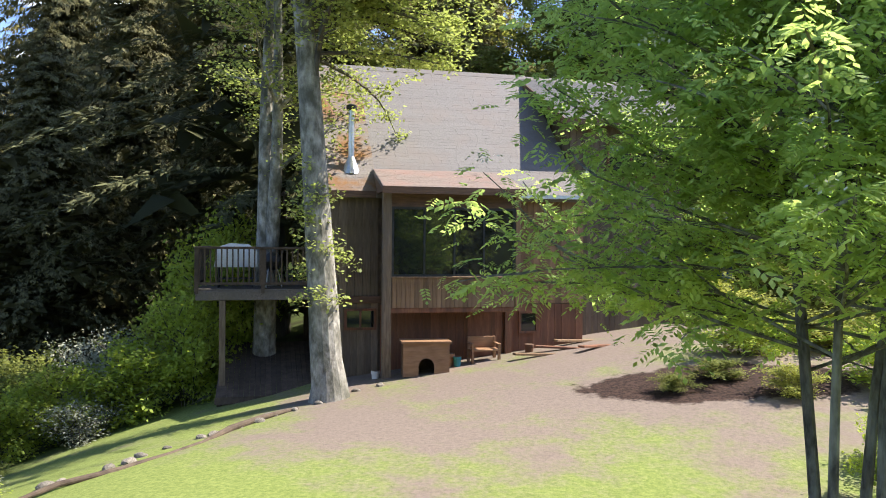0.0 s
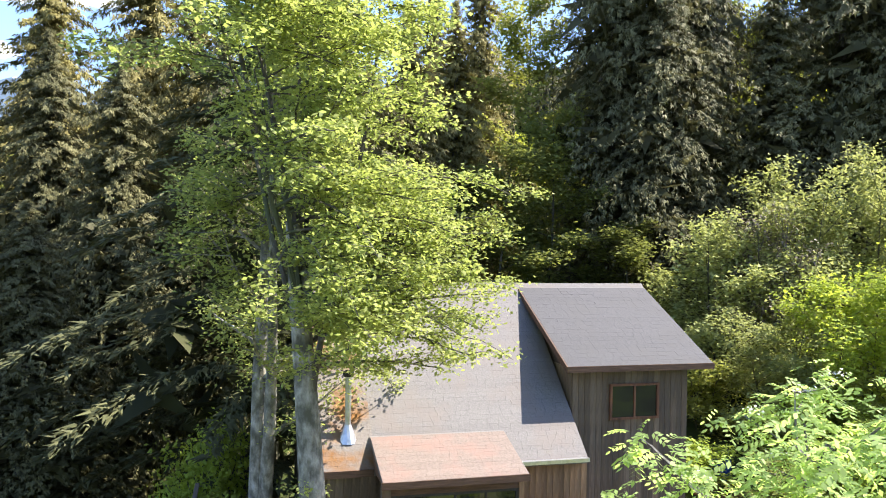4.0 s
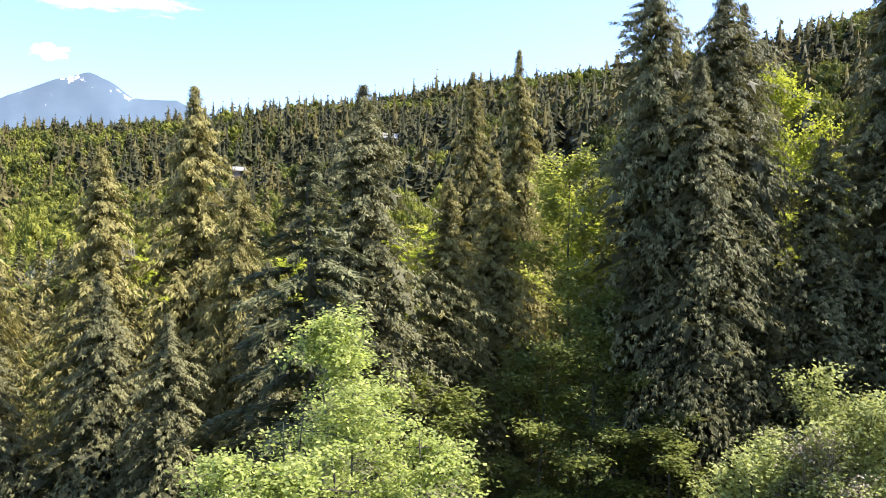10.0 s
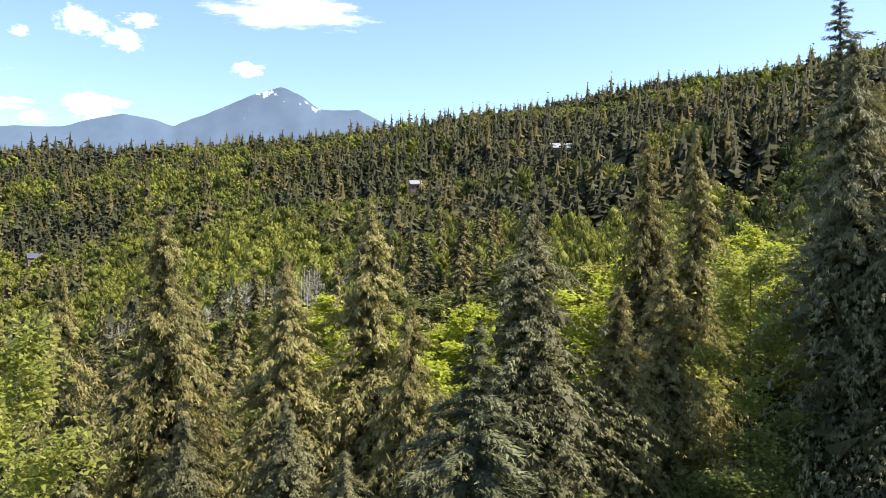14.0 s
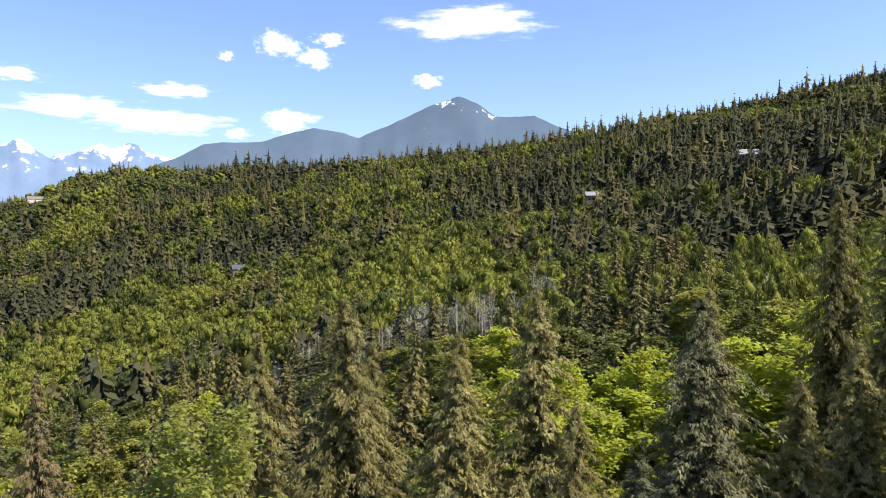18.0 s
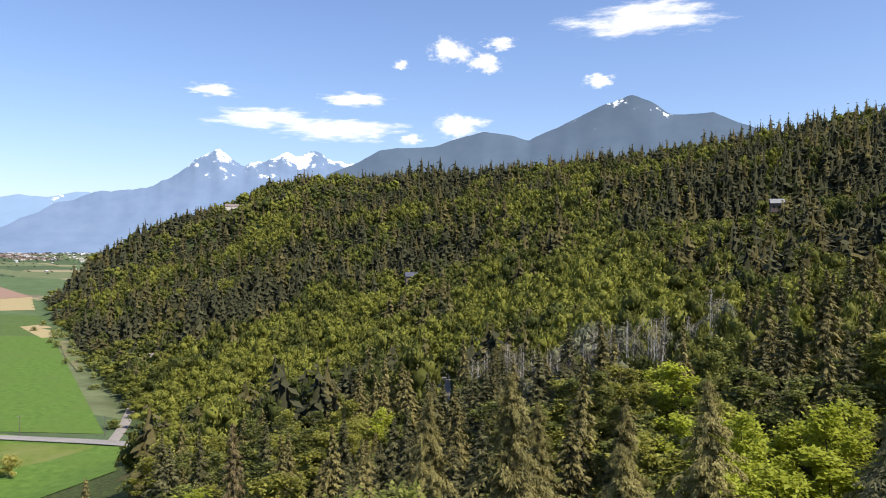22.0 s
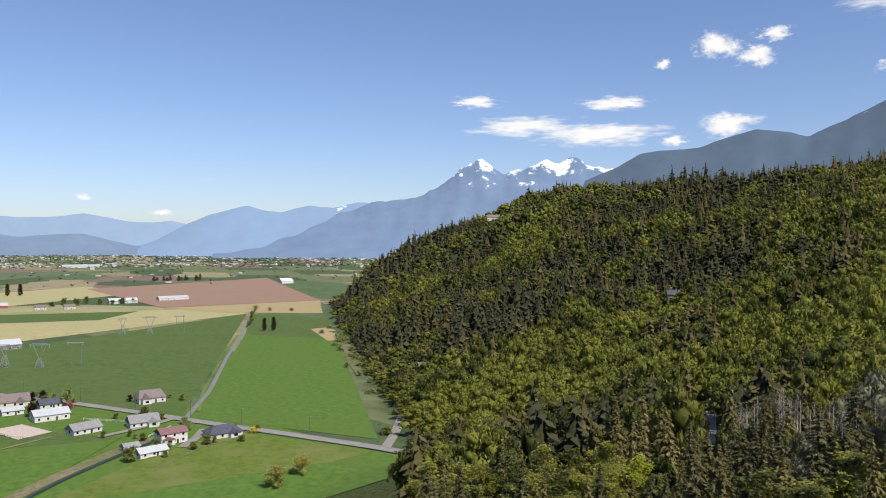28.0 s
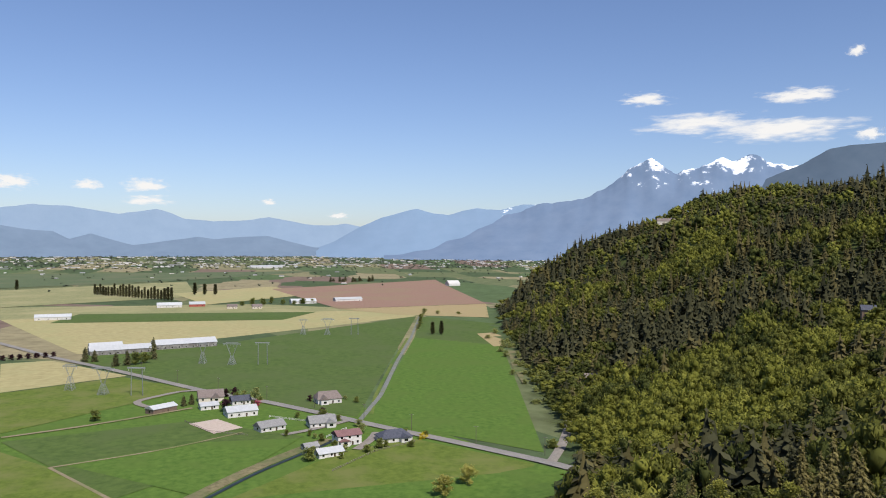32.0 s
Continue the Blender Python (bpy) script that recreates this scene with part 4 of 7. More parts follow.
def spreading_alder(x, y, seed, leaf, bark, label, leaves, size):
    """A leaning trunk that forks into steep leaders, with level limbs, hanging twigs and leaves clustered on the twigs."""
    g = random.Random(seed)
    e = thing("alder_tree", Matrix.Translation((x, y, ground_z(x, y))), label, "tree", "trees round the cabin")
    wood, limbs = Build(), Build()
    tips = []

    def shoot(build, p, d, length, r0, r1, steps, wander, sides, sag=0.0):
        q, w = Vector(p), Vector(d).normalized()
        pts, rads = [tuple(q)], [r0]
        for i in range(steps):
            w = (w + Vector((g.uniform(-1, 1), g.uniform(-1, 1), g.uniform(-1, 1) - sag)) * wander).normalized()
            q = q + w * length / steps
            pts.append(tuple(q))
            rads.append(r0 + (r1 - r0) * (i + 1) / steps)
        build.tube(pts, rads, sides, cap=False)
        return pts, rads

    def envelope(z):
        return 5.4 * min(1.0, max(0.0, (z - 3.5) / 3.5)) * min(1.0, max(0.06, (20.0 - z) / 8.5) ** 0.9)

    trunk, tr = shoot(wood, (0, 0, -0.3), (-0.085, 0.0, 1), 10.5, 0.36, 0.17, 10, 0.02, 16)
    wood.tube([(0, 0, -0.3), (-0.01, 0, 0.25), (-0.06, 0, 0.9)], [0.5, 0.39, 0.3], 16, cap=False)
    stems = []
    for k in range(8):
        i = 6 + (k % 5)
        a = k * 2.4 + g.uniform(-0.4, 0.4)
        tilt = g.uniform(0.1, 0.25) if k else 0.04
        stems.append(shoot(limbs, trunk[i], (cos(a) * tilt - 0.07, sin(a) * tilt, 1), (18.9 - trunk[i][2]) * (g.uniform(0.52, 0.84) + (0.0 if k else 0.2)), 0.075, 0.012, 9, 0.09, 7))
    stems += [(trunk[6:], tr[6:])] * 2
    for pts, rads in stems:
        for j in range(15):
            i = g.randrange(1, len(pts) - 1) if j else len(pts) - 2
            p = Vector(pts[i]).lerp(Vector(pts[i + 1]), g.random())
            axis = trunk[-1][0] * min(1.0, p.z / 10) - 1.5
            a = atan2(p.y, p.x - axis) + g.uniform(-1.5, 1.5)
            room = max(0.5, envelope(p.z) - hypot(p.x - axis, p.y) * 0.8)
            ln = min(4.4, room) * g.uniform(0.6, 1.05)
            lp, lr = shoot(limbs, p, (cos(a), sin(a), g.uniform(0.0, 0.55)), ln, min(0.05, rads[i] * 0.6), 0.01, 6, 0.16, 5, 0.4)
            for m in range(8):
                i2 = 1 + (m * 5 // 8)
                a2 = a + g.uniform(-1.4, 1.4)
                tp, _ = shoot(limbs, Vector(lp[i2]).lerp(Vector(lp[i2 + 1]), g.random()), (cos(a2), sin(a2), g.uniform(-0.2, 0.4)), g.uniform(0.45, 1.15), 0.012, 0.004, 3, 0.25, 3, 0.3)
                tips.extend(tp[1:])
            tips.append(lp[-1])
    for j in range(22):
        i = g.randrange(2, 5)
        p = Vector(trunk[i]).lerp(Vector(trunk[i + 1]), g.random())
        a = g.uniform(0, 2 * pi)
        tp, _ = shoot(limbs, p, (cos(a), sin(a), 0.35), g.uniform(0.4, 0.9), 0.012, 0.004, 3, 0.3, 3, 0.2)
        tips.extend(tp[1:])
    part("trunk", wood, bark, e, "pale mottled bark")
    part("branchwork", limbs, "bark", e, "dark slender branches")
    v, f = crown_leaves(np.array(tips), 0.15, leaves, size, seed, layer=0.55)
    part("crown", mesh_from("crown", v, f, [leaf]), leaf, e)
    return e


spreading_alder(-2.35, 16.1, 5, "alder_leaf", "alder_bark", "leaning pale-barked alder in bright yellow-green leaf", 100000, 0.1)
hero_tree("alder_tree", -4.7, 20.2, 17.0, 2.7, 6, "alder_leaf", "alder_bark", "grey-barked alder growing through the deck", 15000, 0.11, 0.3, 2, 12, 0.30, 0.40, (0.0, 0.0), 0.5, 0.33)
hero_tree("ash_tree", 3.5, 6.5, 8.5, 2.0, 9, "maple_leaf", "maple_bark", "several-stemmed ash tree with feathered green leaves", 21000, 0.2, 0.17, 6, 22, 0.06, 0.3, (0.0, 0), 0.36, 0.34, 0.6, 4, splay=0.022, low=1.35)


# ---- the wooded hillside ----
def frond_cone(seed, n):
    """A fir one high and one in radius: fronds that slope from the stem, over a cone toned dark for the crown's inner
    shade. Also a tone for each corner.
    """
    g = np.random.default_rng(seed)
    u = 0.03 + 0.95 * (1 - np.sqrt(1 - (np.arange(n) + g.random(n)) / n)) ** 0.85
    az = np.arange(n) * 2.39996 + g.normal(0, 0.4, n)
    R = (1 - u) ** 0.68 * g.uniform(0.6, 1.15, n) * (1 + 0.16 * np.sin(3 * az + seed) + 0.12 * np.sin(u * 25 + seed)) + 0.04
    out = np.stack([np.cos(az), np.sin(az), np.zeros(n)], 1)
    base = out * (R * 0.2)[:, None]
    base[:, 2] = u + 0.06
    along = out * (R * 0.8)[:, None] + np.stack([g.normal(0, 0.1, n) * R, g.normal(0, 0.1, n) * R, -0.13 * R - 0.01], 1)
    side = np.stack([-out[:, 1], out[:, 0], g.normal(0, 0.05, n)], 1) * ((R * 0.34 + 0.03) * (42 / n) ** 0.4)[:, None]
    mid = base + along * 0.55
    v = np.stack([base, mid + side, base + along, mid - side], 1).reshape(-1, 3)
    q = np.arange(n)[:, None] * 4
    f = np.concatenate([q + [0, 1, 2], q + [0, 2, 3]], 1).reshape(-1, 3)
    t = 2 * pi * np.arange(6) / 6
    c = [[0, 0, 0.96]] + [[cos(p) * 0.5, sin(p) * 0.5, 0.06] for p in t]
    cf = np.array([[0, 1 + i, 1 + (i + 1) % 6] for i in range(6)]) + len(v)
    # zero tone on the cone paints the shade between the fronds
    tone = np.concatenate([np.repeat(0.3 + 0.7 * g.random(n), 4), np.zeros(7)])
    return np.concatenate([v, c]), np.concatenate([f, cf]), tone


def ball(level, seed):
    """A rough lump of leaves."""
    bm = bmesh.new()
    bmesh.ops.create_icosphere(bm, subdivisions=level, radius=1)
    g = np.random.default_rng(seed)
    v = np.array([p.co[:] for p in bm.verts]) * g.uniform(0.68, 1.3, (len(bm.verts), 1))
    f = np.array([[p.index for p in q.verts] for q in bm.faces])
    bm.free()
    return v, f


def lump_crown(seed, lumps, level, sprays):
    """A broadleaf crown one high and one in radius, heaped from rough lumps with loose sprays standing out of them."""
    g = np.random.default_rng(seed)
    V, F, T, o = [], [], [], 0
    for i in range(lumps):
        a = i * 2.4 + g.uniform(-0.5, 0.5)
        k = (i + 0.5) / lumps
        d = 0.62 * sqrt(1 - k ** 2) * g.uniform(0.6, 1.25) if i < lumps - 1 else 0.1
        c = np.array([cos(a) * d, sin(a) * d, 0.34 + 0.48 * k + g.uniform(-0.04, 0.04)])
        size = g.uniform(0.26, 0.48) * (1.1 - 0.4 * k)
        v, f = ball(level, int(g.integers(0, 999)))
        V.append(v * np.array([size, size, size * 0.42]) * (0.8 if sprays > 100 else 1.0) + c)
        F.append(f + o)
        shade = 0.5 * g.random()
        # lumps are toned darker than their sprays, painted shade inside the crown
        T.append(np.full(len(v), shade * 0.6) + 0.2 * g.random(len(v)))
        n = sprays // lumps
        if n:
            o += len(v)
            d0 = unit(g.normal(0, 1, (n, 3)) + np.array([0, 0, 0.2]))
            p = d0 * np.array([size, size, size * 0.42]) * g.uniform(0.72, 1.25, (n, 1)) + c
            ln = 0.2 * g.uniform(0.6, 1.3, n) * (20 / n) ** 0.4
            al = unit(np.cross(d0, g.normal(0, 1, (n, 3))) + 0.5 * d0) * ln[:, None] * np.array([1, 1, 0.5])
            vv, ff = sprigs(p, al, ln * 0.6, unit(d0 + g.normal(0, 0.3, (n, 3))))
            V.append(vv)
            F.append(ff + o)
            T.append(np.repeat(shade + 0.5 * g.random(n), 3))
            o += len(vv) - len(v)
        o += len(v)
    return np.concatenate(V), np.concatenate(F), np.concatenate(T)


def scatter():
    """Positions on the wooded slope, one to a cell with jitter, wider apart far off."""
    pts = []
    for lo, hi, step in ((70, 210, 7.0), (210, 500, 8.2), (500, 1000, 10.0), (1000, 1900, 14.0)):
        k = np.arange(-hi, hi, step)
        X, Y = np.meshgrid(k, k)
        X = (X + rng.uniform(-0.45, 0.45, X.shape) * step).ravel()
        Y = (Y + rng.uniform(-0.45, 0.45, Y.shape) * step).ravel()
        r = np.hypot(X, Y)
        az = np.degrees(np.arctan2(-X, Y))
        s = foot_distance(X, Y)
        ok = (r >= lo) & (r < hi) & (az > -38) & (az < 96) & (s > 6) & ~((az > 61.5) & (r > 90) & (r < 420) & (s < 150))
        ok &= (az > -22) | (r < 700)
        pts.append(np.stack([X[ok], Y[ok]], 1))
    return pts


CLEARINGS = [(-50, 484, 14), (-136, 452, 7), (-360, 389, 6), (-1080, 742, 34), (-255, 171, 20), (-470, 262, 10)]


def species(x, y):
    a = wave(x, y, 0.031, 0.45) + wave(y, x, 0.011, 0.5) + wave(x + 0.6 * y, y - 0.4 * x, 0.083, 0.5)
    return a


near_pts, *far_pts = scatter()
LABELS = {"m_cedar": "olive-brown cedar in the forest on the slope", "m_dark": "dark green fir in the forest on the slope", "m_brown": "brownish fir in the forest on the slope",
          "m_spring": "spring-green broadleaf tree in the forest", "m_green": "green broadleaf tree in the forest", "m_yellow": "yellow-green broadleaf tree in the forest", "bare_birch": "half-bare white-stemmed birch in the forest"}


def road_gap(x, y):
    """The lane that climbs through the wood, and its verge."""
    return abs(-x * 0.77 - y * 0.64 - (0.77 * 160 - 0.64 * 191)) < 4.0 and 150 < y < 240


far_sets = defaultdict(list)


def clear(x, y):
    return any(hypot(x - cx, y - cy) < cr for cx, cy, cr in CLEARINGS)


def add_far(kind, x, y, z, h, r, level):
    """Note a tree of the far woods; level 0 is the nearest and richest."""
    far_sets[kind, level].append((x, y, z, h, r, rng.random() * 2 * pi, rng.random()))


BROAD = ("far_spring", "far_green", "far_yellow", "far_pale")
FRONDS, LUMPS = (78, 52, 28, 14), ((9, 1, 630), (8, 1, 420), (7, 1, 112), (5, 1, 25))


def far_mesh(kind, level):
    """All trees of one kind and level, turned and sized from six shapes."""
    rows = np.array(far_sets[kind, level])
    V, F, T, o = [], [], [], 0
    for k in range(6):
        some = rows[k::6]
        if not len(some):
            continue
        if kind in BROAD:
            v, f, t = lump_crown(100 + k, *LUMPS[level])
        else:
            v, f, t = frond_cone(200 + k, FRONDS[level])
        ca, sa = np.cos(some[:, 5:6]), np.sin(some[:, 5:6])
        P = np.stack([(v[:, 0] * ca - v[:, 1] * sa) * some[:, 4:5] + some[:, 0:1], (v[:, 0] * sa + v[:, 1] * ca) * some[:, 4:5] + some[:, 1:2], v[:, 2] * some[:, 3:4] + some[:, 2:3]], -1)
        V.append(P.reshape(-1, 3))
        F.append((f[None] + (np.arange(len(some)) * len(v))[:, None, None] + o).reshape(-1, 3))
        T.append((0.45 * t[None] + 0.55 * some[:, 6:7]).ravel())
        o += len(some) * len(v)
    return np.concatenate(V), np.concatenate(F), np.concatenate(T)


KIND_FAR = {"m_cedar": "far_cedar", "m_dark": "far_dark", "m_brown": "far_cedar", "m_spring": "far_spring", "m_green": "far_green", "m_yellow": "far_yellow", "bare_birch": "far_pale"}


def choose(x, y, z, s):
    a = 1.35 * species(x, y) + rng.normal(0, 0.45)
    d = hypot(x, y)
    birch = hypot(x + 92, y - 172) < 30
    if birch and rng.random() < 0.45:
        return "bare_birch"
    a += 0.55 if d < 260 else (0.45 if d < 620 else 0.25)
    a -= 0.5 * min(1.0, max(0.0, (z - 10) / 80)) + (0.2 if x < -110 and d < 300 else 0.0)
    a += 0.15 * min(1.0, max(0.0, (160 - s) / 140)) * (d > 300)
    if a > 1.5:
        return "m_yellow"
    if a > 0.6:
        return "m_spring"
    if a > 0.15:
        return "m_green"
    if a > -0.35:
        return "m_cedar"
    if a > -0.5:
        return "m_brown"
    return "m_dark"


for i in range(26):
    x, y = -92 + rng.normal(0, 17), 172 + rng.normal(0, 14)
    if not road_gap(x, y):
        plant("bare_birch", x, y, ground_z(x, y) + rng.uniform(17, 22), LABELS["bare_birch"], group="trees on the slope", radius=2.4)
used = defaultdict(int)
for x, y in near_pts:
    if clear(x, y) or road_gap(x, y):
        continue
    if hypot(x - 4, y - 40) < 42 and y < 78 and abs(x) < 40:
        continue
    z = ground_z(x, y)
    kind = choose(x, y, z, 200.0)
    con = kind in ("m_cedar", "m_dark", "m_brown")
    h = rng.uniform(13, 26) if con else rng.uniform(11, 19)
    if hypot(x, y) < 110 and con:
        h = min(h, 22.5)
    if used[con] < 230 and atan2(-x, y) > -0.45:
        used[con] += 1
        plant(kind, x, y, z + h, LABELS[kind], group="trees on the slope", radius=rng.uniform(3.6, 5.2) if con else rng.uniform(4.6, 6.6))
    else:
        add_far(KIND_FAR[kind], x, y, z, h, rng.uniform(2.8, 4.0) if con else rng.uniform(3.6, 5.4), 0)
for level, ring in enumerate(far_pts, 1):
    zz = height(ring[:, 0], ring[:, 1])
    feet = foot_distance(ring[:, 0], ring[:, 1])
    for (x, y), z, s in zip(ring, zz, feet):
        if clear(x, y) or road_gap(x, y):
            continue
        kind = KIND_FAR[choose(x, y, z, s)]
        if kind in BROAD:
            h = rng.uniform(10, 21)
            r = h * rng.uniform(0.32, 0.5)
        else:
            h = rng.uniform(15, 28) * (0.65 if rng.random() < 0.3 else 1)
            r = h * rng.uniform(0.22, 0.35) + 0.7
        h *= min(1.0, 0.45 + s / 70) * (1.25 if rng.random() < 0.08 else 1.0) * (1 + 0.25 * wave(y, x, 0.023, 0.6))
        add_far(kind, x, y, z - 0.5, h, r * (1.2 if level == 3 else 1.0), level)
FAR_NAMES = {"far_dark": ("fir_forest", "dark firs covering the far hillside"), "far_cedar": ("cedar_forest", "olive-brown cedars covering the hillside"),
             "far_spring": ("broadleaf_forest", "broadleaf trees in spring green on the hillside"), "far_yellow": ("maple_forest", "yellow-green maples scattered on the hillside"),
             "far_green": ("leafy_forest", "mid-green leafy trees on the hillside"), "far_pale": ("birch_forest", "pale half-bare birches on the hillside")}
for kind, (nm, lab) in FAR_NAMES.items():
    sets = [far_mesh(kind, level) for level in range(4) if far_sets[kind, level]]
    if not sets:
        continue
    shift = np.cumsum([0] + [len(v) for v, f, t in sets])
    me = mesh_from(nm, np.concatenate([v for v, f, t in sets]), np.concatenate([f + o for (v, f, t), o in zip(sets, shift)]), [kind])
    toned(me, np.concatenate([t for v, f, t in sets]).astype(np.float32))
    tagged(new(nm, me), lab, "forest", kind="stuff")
for e, h, r in list(PROTO.values()):
    for o in (*e.children_recursive, e):
        bpy.data.objects.remove(o)


# ---- mountains and clouds ----
def mountain_material(name, rock, wood, snow_line, snow_amount, haze_glow):
    m, nt, n, l, b = nodes_of(name)
    pos = n.new("ShaderNodeNewGeometry").outputs["Position"]
    att = n.new("ShaderNodeAttribute")
    att.attribute_name = "rise"
    nz = noise_node(n, l, pos, 0.009, 10.0, 0.68)
    col = ramp(n, [(0.35, wood), (0.65, rock)])
    l.new(nz.outputs[0], col.inputs[0])
    out = col.outputs[0]
    if snow_amount > 0:
        add = n.new("ShaderNodeMath")
        add.operation = "MULTIPLY_ADD"
        l.new(nz.outputs[0], add.inputs[0])
        add.inputs[1].default_value = 1.7
        l.new(att.outputs["Fac"], add.inputs[2])
        f = ramp(n, [(snow_line, (0, 0, 0)), (min(1, snow_line + 0.05), (1, 1, 1))])
        half = n.new("ShaderNodeMath")
        half.operation = "MULTIPLY"
        half.inputs[1].default_value = 0.5
        l.new(add.outputs[0], half.inputs[0])
        l.new(half.outputs[0], f.inputs[0])
        out = mix_rgb(n, l, f.outputs[0], out, (0.85, 0.88, 0.93))
    l.new(out, b.inputs["Base Color"])
    b.inputs["Roughness"].default_value = 1.0
    b.inputs["Specular IOR Level"].default_value = 0.0
    # blue emission lays painted haze over the range
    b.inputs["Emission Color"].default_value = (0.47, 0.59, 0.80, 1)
    b.inputs["Emission Strength"].default_value = haze_glow
    return m


def mountain(name, ridge, radius, depth, mat, label, seed, rough=0.05, base_z=10.0):
    """A range along a crest of (degrees, thousandths of slope seen from the cabin), falling towards the valley in spurs."""
    a = np.array([p[0] for p in ridge], float)
    e = np.array([p[1] for p in ridge], float) / 1000
    order = np.argsort(a)
    a, e = a[order], e[order]
    cols, rows = 260, 26
    az = np.linspace(a[0], a[-1], cols)
    g = np.random.default_rng(seed)
    crest = np.interp(az, a, e)
    wide = np.pad(crest, 30, mode="edge")
    soft = np.convolve(wide, np.ones(61) / 61, "valid")
    jag = np.zeros(cols)
    for k in range(1, 7):
        jag += np.sin(az * (1.7 ** k) * 0.6 + g.uniform(0, 6)) / (1.6 ** k)
    V = []
    rise = []
    for j in range(rows):
        t = j / (rows - 1)
        spur = 0
        for k in range(1, 5):
            spur = spur + np.sin(az * (1.6 ** k) * 0.5 + 1.9 * k + (2.5 + k) * t * (1 if k % 2 else -1)) / (1.45 ** k)
        rr = radius - depth * t * (1 + 0.05 * spur * t * (1 - t) * 3)
        top = (soft + (crest * (1 + rough * 0.35 * jag) - soft) * (1 - t) ** 5) * radius + 30
        zz = base_z + (top - base_z) * (1 - t) ** 1.25 * (1 + 0.025 * spur * sin(pi * t)) - 40 * t
        ar = np.radians(az)
        V.append(np.stack([-np.sin(ar) * rr, np.cos(ar) * rr, zz], 1))
        rise.append((zz - base_z) / max(1.0, (e.max() * radius)))
    V = np.concatenate(V)
    idx = np.arange(cols * rows).reshape(rows, cols)
    q = np.stack([idx[:-1, :-1], idx[:-1, 1:], idx[1:, 1:], idx[1:, :-1]], -1).reshape(-1, 4)
    me = mesh_from(name, V, q, [mat])
    at = me.attributes.new("rise", "FLOAT", "POINT")
    at.data.foreach_set("value", np.concatenate(rise).astype(np.float32))
    me.polygons.foreach_set("use_smooth", np.ones(len(me.polygons), bool))
    return tagged(new(name, me), label, "mountain", kind="structure")


# painted haze: bluish rock and wood colours, stronger emission on farther ranges
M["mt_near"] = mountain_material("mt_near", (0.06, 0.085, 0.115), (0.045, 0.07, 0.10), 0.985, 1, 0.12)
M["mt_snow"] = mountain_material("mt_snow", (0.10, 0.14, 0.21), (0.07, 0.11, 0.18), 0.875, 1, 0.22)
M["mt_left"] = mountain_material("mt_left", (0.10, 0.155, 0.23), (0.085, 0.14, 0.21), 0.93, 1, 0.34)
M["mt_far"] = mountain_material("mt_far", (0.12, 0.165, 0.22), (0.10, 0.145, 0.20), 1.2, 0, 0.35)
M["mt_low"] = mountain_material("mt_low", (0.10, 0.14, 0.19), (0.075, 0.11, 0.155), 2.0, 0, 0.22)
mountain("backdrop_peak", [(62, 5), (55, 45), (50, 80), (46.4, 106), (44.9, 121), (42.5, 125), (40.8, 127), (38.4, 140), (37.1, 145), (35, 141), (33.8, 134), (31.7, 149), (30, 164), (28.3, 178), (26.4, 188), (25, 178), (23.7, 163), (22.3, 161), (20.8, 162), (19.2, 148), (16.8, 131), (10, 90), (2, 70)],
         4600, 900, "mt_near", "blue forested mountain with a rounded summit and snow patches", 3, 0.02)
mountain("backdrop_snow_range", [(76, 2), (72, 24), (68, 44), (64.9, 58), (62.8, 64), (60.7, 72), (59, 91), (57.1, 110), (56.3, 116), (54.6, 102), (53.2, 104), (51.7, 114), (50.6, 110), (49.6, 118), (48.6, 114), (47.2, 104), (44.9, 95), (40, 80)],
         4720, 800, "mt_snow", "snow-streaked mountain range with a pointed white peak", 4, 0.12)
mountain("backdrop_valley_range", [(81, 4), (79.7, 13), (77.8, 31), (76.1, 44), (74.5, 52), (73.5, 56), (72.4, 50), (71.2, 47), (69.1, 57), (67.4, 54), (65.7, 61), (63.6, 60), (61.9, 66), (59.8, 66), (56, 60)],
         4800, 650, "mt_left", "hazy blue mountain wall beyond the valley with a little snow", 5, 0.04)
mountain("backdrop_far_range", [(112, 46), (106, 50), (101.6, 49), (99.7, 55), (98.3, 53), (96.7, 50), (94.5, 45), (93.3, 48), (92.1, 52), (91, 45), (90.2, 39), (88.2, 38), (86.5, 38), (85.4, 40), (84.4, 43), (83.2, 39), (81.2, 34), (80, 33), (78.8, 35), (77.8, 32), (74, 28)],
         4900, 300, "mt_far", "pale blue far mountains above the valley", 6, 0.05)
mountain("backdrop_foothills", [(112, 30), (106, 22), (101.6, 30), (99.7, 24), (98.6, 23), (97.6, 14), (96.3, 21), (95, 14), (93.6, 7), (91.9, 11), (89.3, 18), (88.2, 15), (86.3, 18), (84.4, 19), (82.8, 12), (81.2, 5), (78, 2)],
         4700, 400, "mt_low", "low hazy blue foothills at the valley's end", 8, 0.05)


